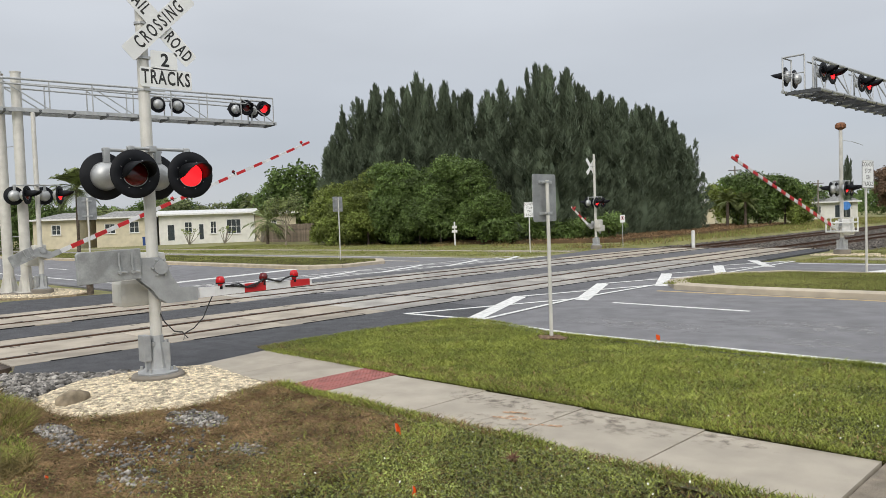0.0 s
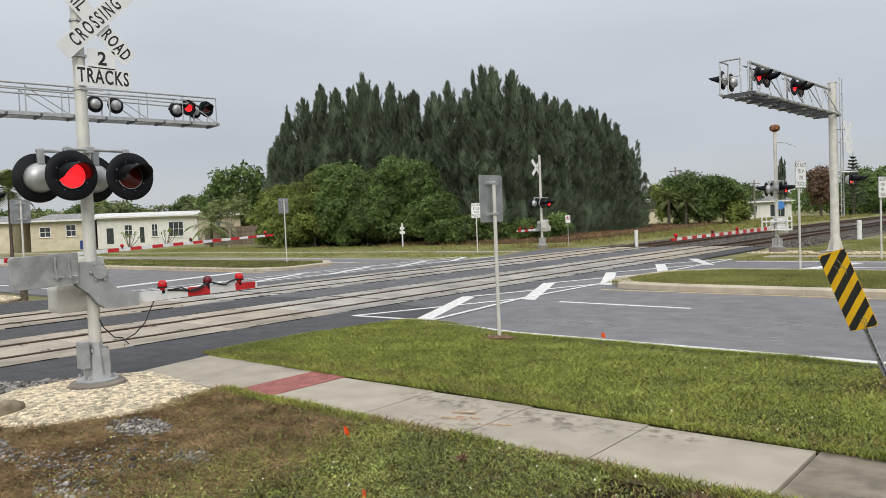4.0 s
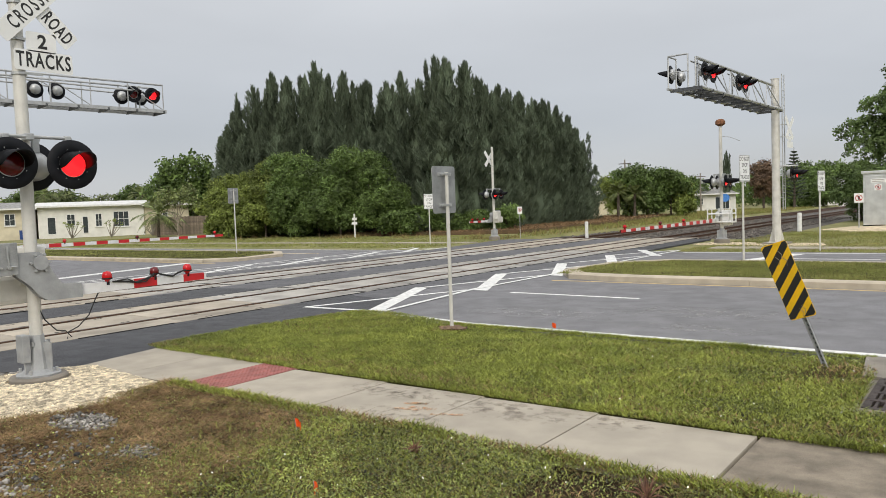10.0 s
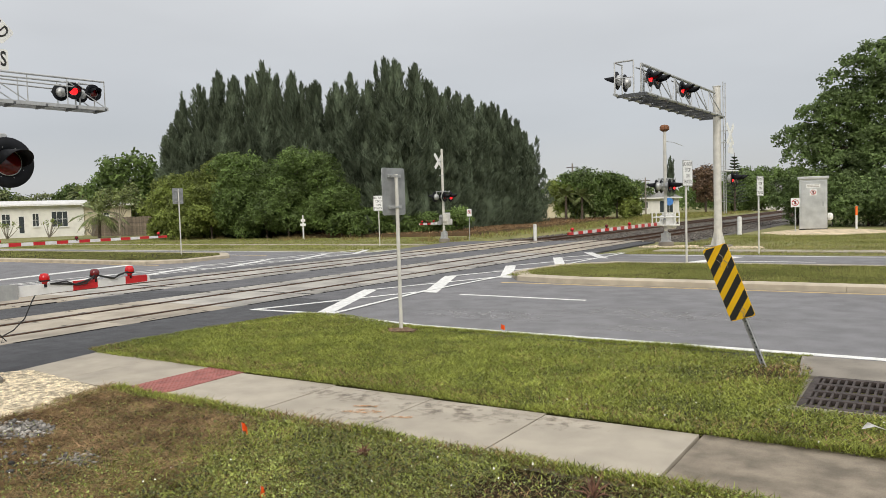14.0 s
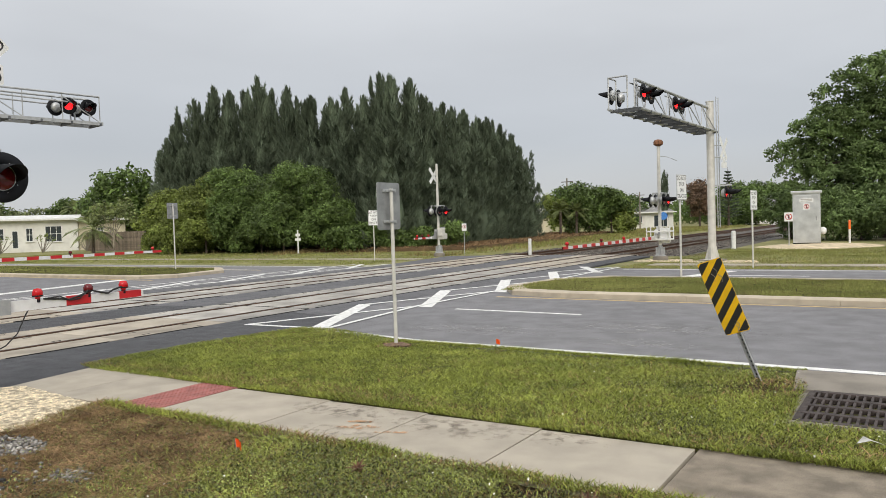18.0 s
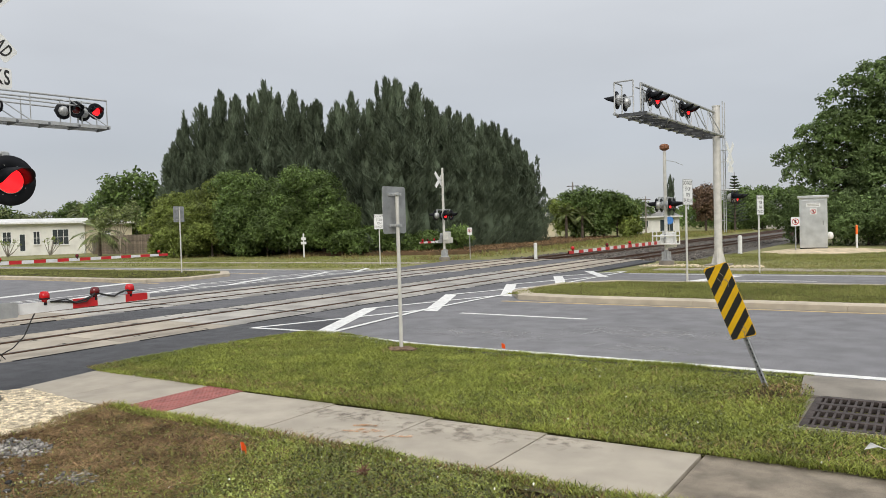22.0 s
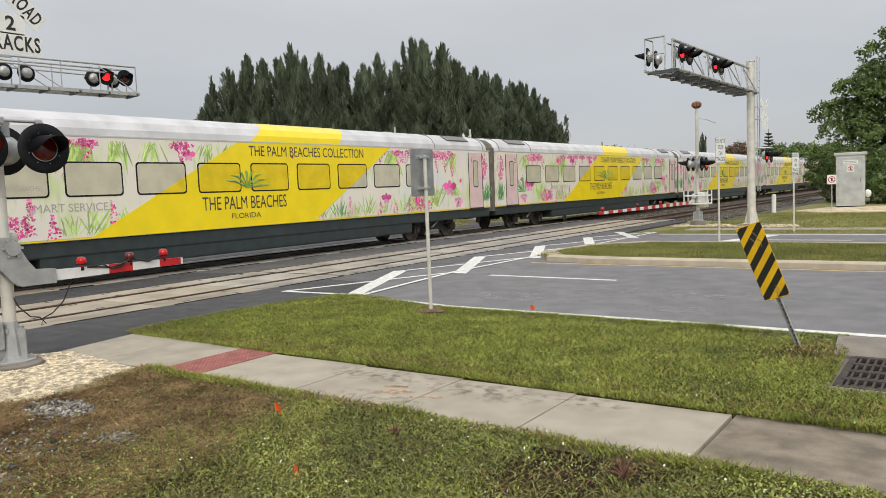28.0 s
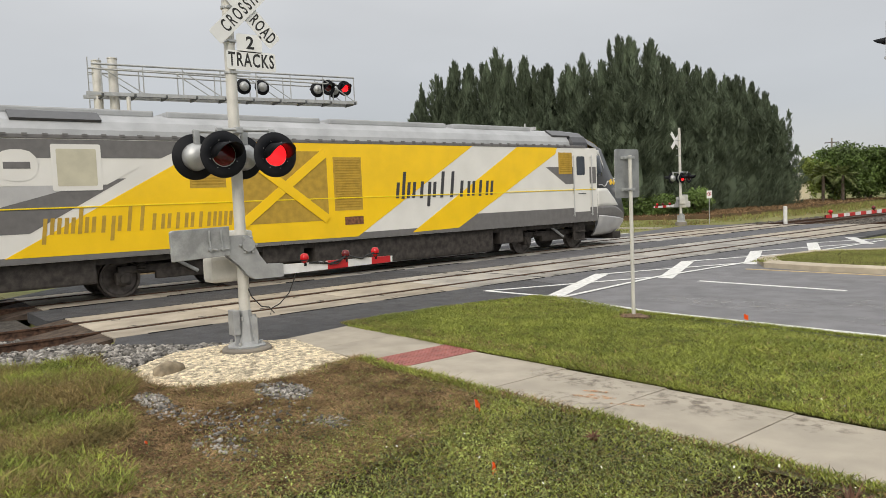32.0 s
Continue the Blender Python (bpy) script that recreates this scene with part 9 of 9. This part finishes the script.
bmesh.ops.solidify(b, geom=list(b.faces), thickness=0.002)
solid("litter", b, paint_white, "crumpled scrap of white paper on the grass", "litter", m=pose(-0.45, 6.75, 0.07))
# faded orange utility marks and a crack of dirt on the sidewalk
om = worn("faded_orange_paint", (0.60, 0.33, 0.16), 18, 0.44, 0.80)
b = bmesh.new()
for q in ((-4.75, 5.42, -4.40, 5.50), (-4.66, 5.52, -4.36, 5.58), (-4.30, 5.42, -4.02, 5.55), (-4.78, 5.62, -4.55, 5.70)):
    prism(b, strip(*q, 0.05), 0.0345, 0.0372)
solid("utility_mark", b, om, "faded orange utility paint marks on the sidewalk", "paint mark", kind="structure")
st = worn("dark_dirt_stain", (0.20, 0.165, 0.13), 9, 0.50, 0.95, True)
for x0, x1, y0, y1 in ((-5.9, -4.2, 5.62, 6.24), (-4.7, -2.9, 5.55, 6.24), (-5.2, -4.0, 5.05, 5.5), (-3.3, -2.2, 5.75, 6.22)):
    b = bmesh.new()
    prism(b, [(x0, y0), (x1, y0), (x1, y1), (x0, y1)], 0.0342, 0.0362)
    solid("dirt_stain", b, st, "dark dirt washed onto the sidewalk", "stain", kind="structure")

# ---- houses beyond the road ----
cream = mat("cream_house_wall", (0.60, 0.54, 0.40), 0.85, var=0.06, scale=1.2, big=0.08)
white_w = mat("white_house_wall", (0.72, 0.71, 0.66), 0.85, var=0.05, scale=1.2, big=0.08)
roof_w = mat("white_flat_roof", (0.66, 0.66, 0.645), 0.7, var=0.08, scale=1.5, big=0.1)
roof_g = mat("grey_shingle_roof", (0.27, 0.27, 0.26), 0.9, var=0.2, scale=3.0, bump=0.4, bscale=12)
pane_m = mat("house_window_glass", (0.05, 0.06, 0.065), 0.1, var=0.1)
fence_m = mat("weathered_fence_board", (0.20, 0.16, 0.12), 0.9, var=0.25, scale=6, rnd=0.25)
blue_bin = mat("blue_plastic_bin", (0.02, 0.06, 0.22), 0.5, var=0.05)


def house(p0, p1, depth, h, rise, wall_m, roof_m, label, wins, z=0.0, pitched=False):
    """A low house: front wall from p0 to p1, openings in it, a shallow roof with an overhang."""
    d = Vector((p1[0] - p0[0], p1[1] - p0[1]))
    L = d.length
    th = thing("house", pose(p0[0], p0[1], z, 0, 0, math.degrees(math.atan2(d.y, d.x))), label, "house", "houses")
    b = bmesh.new()
    x = 0.0
    for kind, u, w, z0, zh in sorted(wins, key=lambda q: q[1]):
        if u > x:
            box(b, ((x + u) / 2, 0.1, h / 2 - 0.55), (u - x, 0.2, h + 1.1))
        if z0 >= 0:
            box(b, (u + w / 2, 0.1, z0 / 2 - 0.55), (w, 0.2, z0 + 1.1))
        box(b, (u + w / 2, 0.1, (z0 + zh + h) / 2), (w, 0.2, h - z0 - zh))
        x = u + w
    box(b, ((x + L) / 2, 0.1, h / 2 - 0.55), (L - x, 0.2, h + 1.1))
    part("front_wall", b, wall_m, th)
    for xx in (0.1, L - 0.1):
        b = bmesh.new()
        box(b, (xx, depth / 2 + 0.1, h / 2 - 0.55), (0.2, depth - 0.2, h + 1.1))
        part("side_wall", b, wall_m, th)
    b = bmesh.new()
    box(b, (L / 2, depth, h / 2 - 0.55), (L, 0.2, h + 1.1))
    part("back_wall", b, wall_m, th)
    b = bmesh.new()
    if pitched:
        v = [b.verts.new(q) for q in ((-0.5, -0.6, h), (L + 0.5, -0.6, h), (L + 0.5, depth + 0.5, h), (-0.5, depth + 0.5, h), (1.5, depth / 2, h + rise), (L - 1.5, depth / 2, h + rise))]
        for f in ((0, 1, 5, 4), (1, 2, 5), (2, 3, 4, 5), (3, 0, 4), (3, 2, 1, 0)):
            b.faces.new([v[i] for i in f])
    else:
        v = [b.verts.new(q) for q in ((-0.5, -0.7, h), (L + 0.5, -0.7, h), (L + 0.5, depth + 0.5, h), (-0.5, depth + 0.5, h), (-0.5, -0.7, h + 0.16), (L + 0.5, -0.7, h + 0.16), (L + 0.5, depth * 0.5, h + rise), (-0.5, depth * 0.5, h + rise), (L + 0.5, depth + 0.5, h + 0.16), (-0.5, depth + 0.5, h + 0.16))]
        for f in ((3, 2, 1, 0), (0, 1, 5, 4), (4, 5, 6, 7), (7, 6, 8, 9), (2, 3, 9, 8), (1, 2, 8, 6, 5), (3, 0, 4, 7, 9)):
            b.faces.new([v[i] for i in f])
    part("roof", b, roof_m, th)
    b = bmesh.new()
    box(b, (L / 2, -0.72, h + 0.05), (L + 1.0, 0.06, 0.2))
    part("fascia", b, white_metal, th)
    for kind, u, w, z0, zh in wins:
        wn_ = bmesh.new()
        for q in ((u + w / 2, z0 + 0.04, w, 0.08), (u + w / 2, z0 + zh - 0.04, w, 0.08), (u + 0.04, z0 + zh / 2, 0.08, zh), (u + w - 0.04, z0 + zh / 2, 0.08, zh)):
            box(wn_, (q[0], 0.02, q[1]), (q[2], 0.12, q[3]))
        fr = part("window" if kind == "w" else "door", wn_, white_metal, th, "white framed window" if kind == "w" else "house door")
        b = bmesh.new()
        box(b, (u + w / 2, 0.08, z0 + zh / 2), (w - 0.1, 0.03, zh - 0.1))
        part("pane" if kind == "w" else "door_leaf", b, pane_m, fr)
        if kind == "w":
            b = bmesh.new()
            for k in range(1, 2 + (w > 1.4)):
                box(b, (u + w * k / (2 + (w > 1.4)), 0.05, z0 + zh / 2), (0.05, 0.05, zh - 0.1))
            box(b, (u + w / 2, 0.05, z0 + zh / 2), (w - 0.1, 0.05, 0.05))
            part("glazing_bar", b, white_metal, fr)
            b = bmesh.new()
            box(b, (u + w / 2, -0.04, z0 - 0.03), (w + 0.16, 0.2, 0.06))
            part("sill", b, white_metal, fr)
    return th


house((-96.24, 44.1), (-90.0, 54.7), 9, 3.45, 0.7, white_w, roof_w, "low white house with a white flat roof", [("d", 1.0, 1.0, 0.0, 2.2), ("w", 3.2, 1.0, 1.0, 1.5), ("d", 5.0, 0.7, 0.0, 2.2), ("w", 6.5, 0.8, 0.8, 1.7), ("w", 8.6, 1.9, 0.7, 2.0)], 0.42)
house((-89.9, 54.8), (-88.5, 60.4), 8, 3.4, 0.6, cream, roof_w, "cream wing of the white house with a small window", [("w", 2.2, 0.8, 1.7, 0.8)], 0.3)
house((-100.1, 37.5), (-96.5, 43.7), 10, 3.0, 1.0, cream, roof_g, "low cream house with a grey shallow roof", [("w", 1.0, 1.3, 1.0, 1.3), ("w", 4.0, 1.2, 1.0, 1.5)], 0.7, True)
house((-104.9, 31.4), (-100.6, 35.6), 9, 2.8, 1.0, cream, roof_g, "low tan house with a grey shallow roof", [("w", 2.4, 1.2, 0.9, 1.3)], 0.85, True)
house((-104.6, 12.0), (-104.0, 27.0), 9, 2.8, 1.4, cream, roof_g, "low tan house with a brown shallow roof", [("w", 4.0, 1.4, 0.9, 1.3), ("w", 9.0, 1.4, 0.9, 1.3)], 0.4, True)
house((-41.6, 122), (-34.5, 124.5), 8, 2.4, 1.3, white_w, roof_g, "small white house with a grey roof across the field", [("w", 1.2, 1.4, 0.8, 1.1), ("d", 4.4, 2.2, 0.0, 2.0)], 0.2, True)
house((-50.5, 98), (-45.6, 100), 8, 2.6, 1.0, cream, roof_w, "small cream house half hidden by the grove", [("w", 1.4, 1.4, 0.9, 1.2)], 0.1)
house((-30.5, 150), (-22.0, 152), 8, 2.8, 2.2, white_w, roof_g, "house with a grey hipped roof across the field", [("w", 2.0, 1.6, 0.9, 1.2)], 0.2, True)
b = bmesh.new()
box(b, (0, 0, 0.55), (0.7, 0.7, 1.05), bevel=0.06)
box(b, (0, 0, 1.1), (0.76, 0.78, 0.08), bevel=0.03)
solid("wheelie_bin", b, blue_bin, "blue plastic bin beside the white house", "bin", m=pose(-95.0, 41.8, 0.0, 0, 0, 30))
fn = thing("board_fence", Matrix(), "weathered wooden board fence beside the white house", "fence")
b = bmesh.new()
box(b, (0, 0, 0.85), (0.17, 0.03, 2.5), bevel=0.004)
me = finish("board", b, fence_m)
fa, fb = Vector((-82.5, 51.2)), Vector((-70.0, 54.0))
nb = 76
ang = math.degrees(math.atan2(fb.y - fa.y, fb.x - fa.x))
for k in range(nb):
    q = fa.lerp(fb, k / nb)
    part("board", me, fence_m, fn, "", pose(q.x, q.y, rt.uniform(-0.03, 0.05), 0, rt.uniform(-0.8, 0.8), ang))
for zz in (0.4, 1.4):
    b = bmesh.new()
    box(b, ((fa.x + fb.x) / 2 + 0.05, (fa.y + fb.y) / 2 + 0.05, zz), ((fb - fa).length, 0.05, 0.09), Matrix.Rotation(radians(ang), 3, "Z"))
    part("fence_rail", b, fence_m, fn)


def power_pole(x, y, h):
    th = thing("utility_pole", pose(x, y, -0.05), "thin wooden utility pole with a cross-arm", "utility pole", "utility poles")
    b = bmesh.new()
    tube(b, (0, 0, 0), (0, 0, h), 0.14, 0.09, n=10)
    part("pole", b, concrete_old, th)
    b = bmesh.new()
    box(b, (0, 0, h - 0.5), (1.6, 0.1, 0.1))
    part("cross_arm", b, bark, th)
    b = bmesh.new()
    lathe(b, [(0.2, 0), (0.22, 0.5), (0.0001, 0.6)], Matrix.Translation((0.25, 0, h - 1.6)), 12)
    part("transformer", b, galv, th)


power_pole(-38.3, 89.6, 7.3)
power_pole(-38.0, 118, 6.0)
bs = thing("blue_sign", pose(-33.1, 114, 0, 0, 0, -60), "blue round sign on a post by the far house", "sign")
b = bmesh.new()
tube(b, (0, 0, 0), (0, 0, 2.0), 0.04)
part("post", b, galv, bs)
b = bmesh.new()
lathe(b, [(0.6, 0.0), (0.6, 0.03), (0.0001, 0.03)], Matrix.Translation((0.05, 0, 2.0)) @ FACE, 20)
part("sign_plate", b, mat("blue_sign_sheeting", (0.05, 0.20, 0.55), 0.5, var=0.08), bs)
# a bare frangipani before the white house
for k, (x, y) in enumerate(((-84.5, 47.0), (-81.5, 50.5), (-87.0, 43.6))):
    th = thing("garden_shrub", pose(x, y, 0.0), "bare-limbed garden shrub with few leaves before the white house", "shrub", "garden shrubs")
    rn = random.Random(60 + k)
    b = bmesh.new()
    tips = []
    for q in range(9):
        a = rn.uniform(0, math.tau)
        tip = Vector((math.cos(a) * rn.uniform(0.5, 1.3), math.sin(a) * rn.uniform(0.5, 1.3), rn.uniform(1.2, 2.0)))
        tips.append(tip)
        path_tube(b, [(0, 0, 0), tip * 0.5 + Vector((0, 0, -0.1)), tip], [0.06, 0.045, 0.02], 5)
    part("limb_frame", b, concrete_old, th)
    part("leaves", crown_mesh("leaves", [((t.x, t.y, t.z), (0.16, 0.16, 0.12)) for t in tips], 220, 0.07, 90 + k, leaf_bright, 5), leaf_bright, th)


# ---- what moves ----
def motions():
    for car, off, turn in TRAIN:
        walk(car, [(t, pose(T2, lead + off, 0, 0, 0, turn)) for t, lead in TRAIN_RUN])
    # gates come down in the first seconds; angle above level, in degrees
    for arm, falls in ((west_arm, WEST_FALL), (east_arm, EAST_FALL), (near_arm, NEAR_FALL), (far_arm, FAR_FALL)):
        at = arm.matrix_basis.translation.copy()
        walk(arm, [(t, Matrix.Translation(at) @ Matrix.Rotation(radians(a), 4, "X")) for t, a in falls])
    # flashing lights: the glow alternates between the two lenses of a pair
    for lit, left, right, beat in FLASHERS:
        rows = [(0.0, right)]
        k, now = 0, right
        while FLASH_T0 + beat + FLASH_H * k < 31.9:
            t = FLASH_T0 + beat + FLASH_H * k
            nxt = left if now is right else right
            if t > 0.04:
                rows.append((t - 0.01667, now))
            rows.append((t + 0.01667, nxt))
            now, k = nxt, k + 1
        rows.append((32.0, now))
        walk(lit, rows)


# place of the leading coach end along the track
TRAIN_RUN = [(0.0, 733.3), (10.0, 471.8), (20.0, 210.3), (25.0, 79.55), (26.0, 53.4), (26.5, 40.4), (28.5, -10.05), (29.0, -22.95), (29.5, -36.0), (30.0, -49.2), (30.5, -62.6), (31.0, -75.95), (31.5, -89.1), (32.0, -102.2)]
WEST_FALL = [(0.0, 22.0), (1.0, 16.0), (2.0, 11.3), (3.0, 6.4), (4.0, 2.1), (4.6, 0.3), (5.0, 0.0), (32.0, 0.0)]
EAST_FALL = [(0.0, 14.5), (1.0, 8.6), (2.0, 3.0), (2.7, 0.2), (3.0, 0.0), (32.0, 0.0)]
NEAR_FALL = [(0.0, 0.0), (32.0, 0.0)]
FAR_FALL = [(0.0, 33.0), (1.0, 18.0), (2.0, 7.0), (3.0, 0.0), (32.0, 0.0)]
motions()
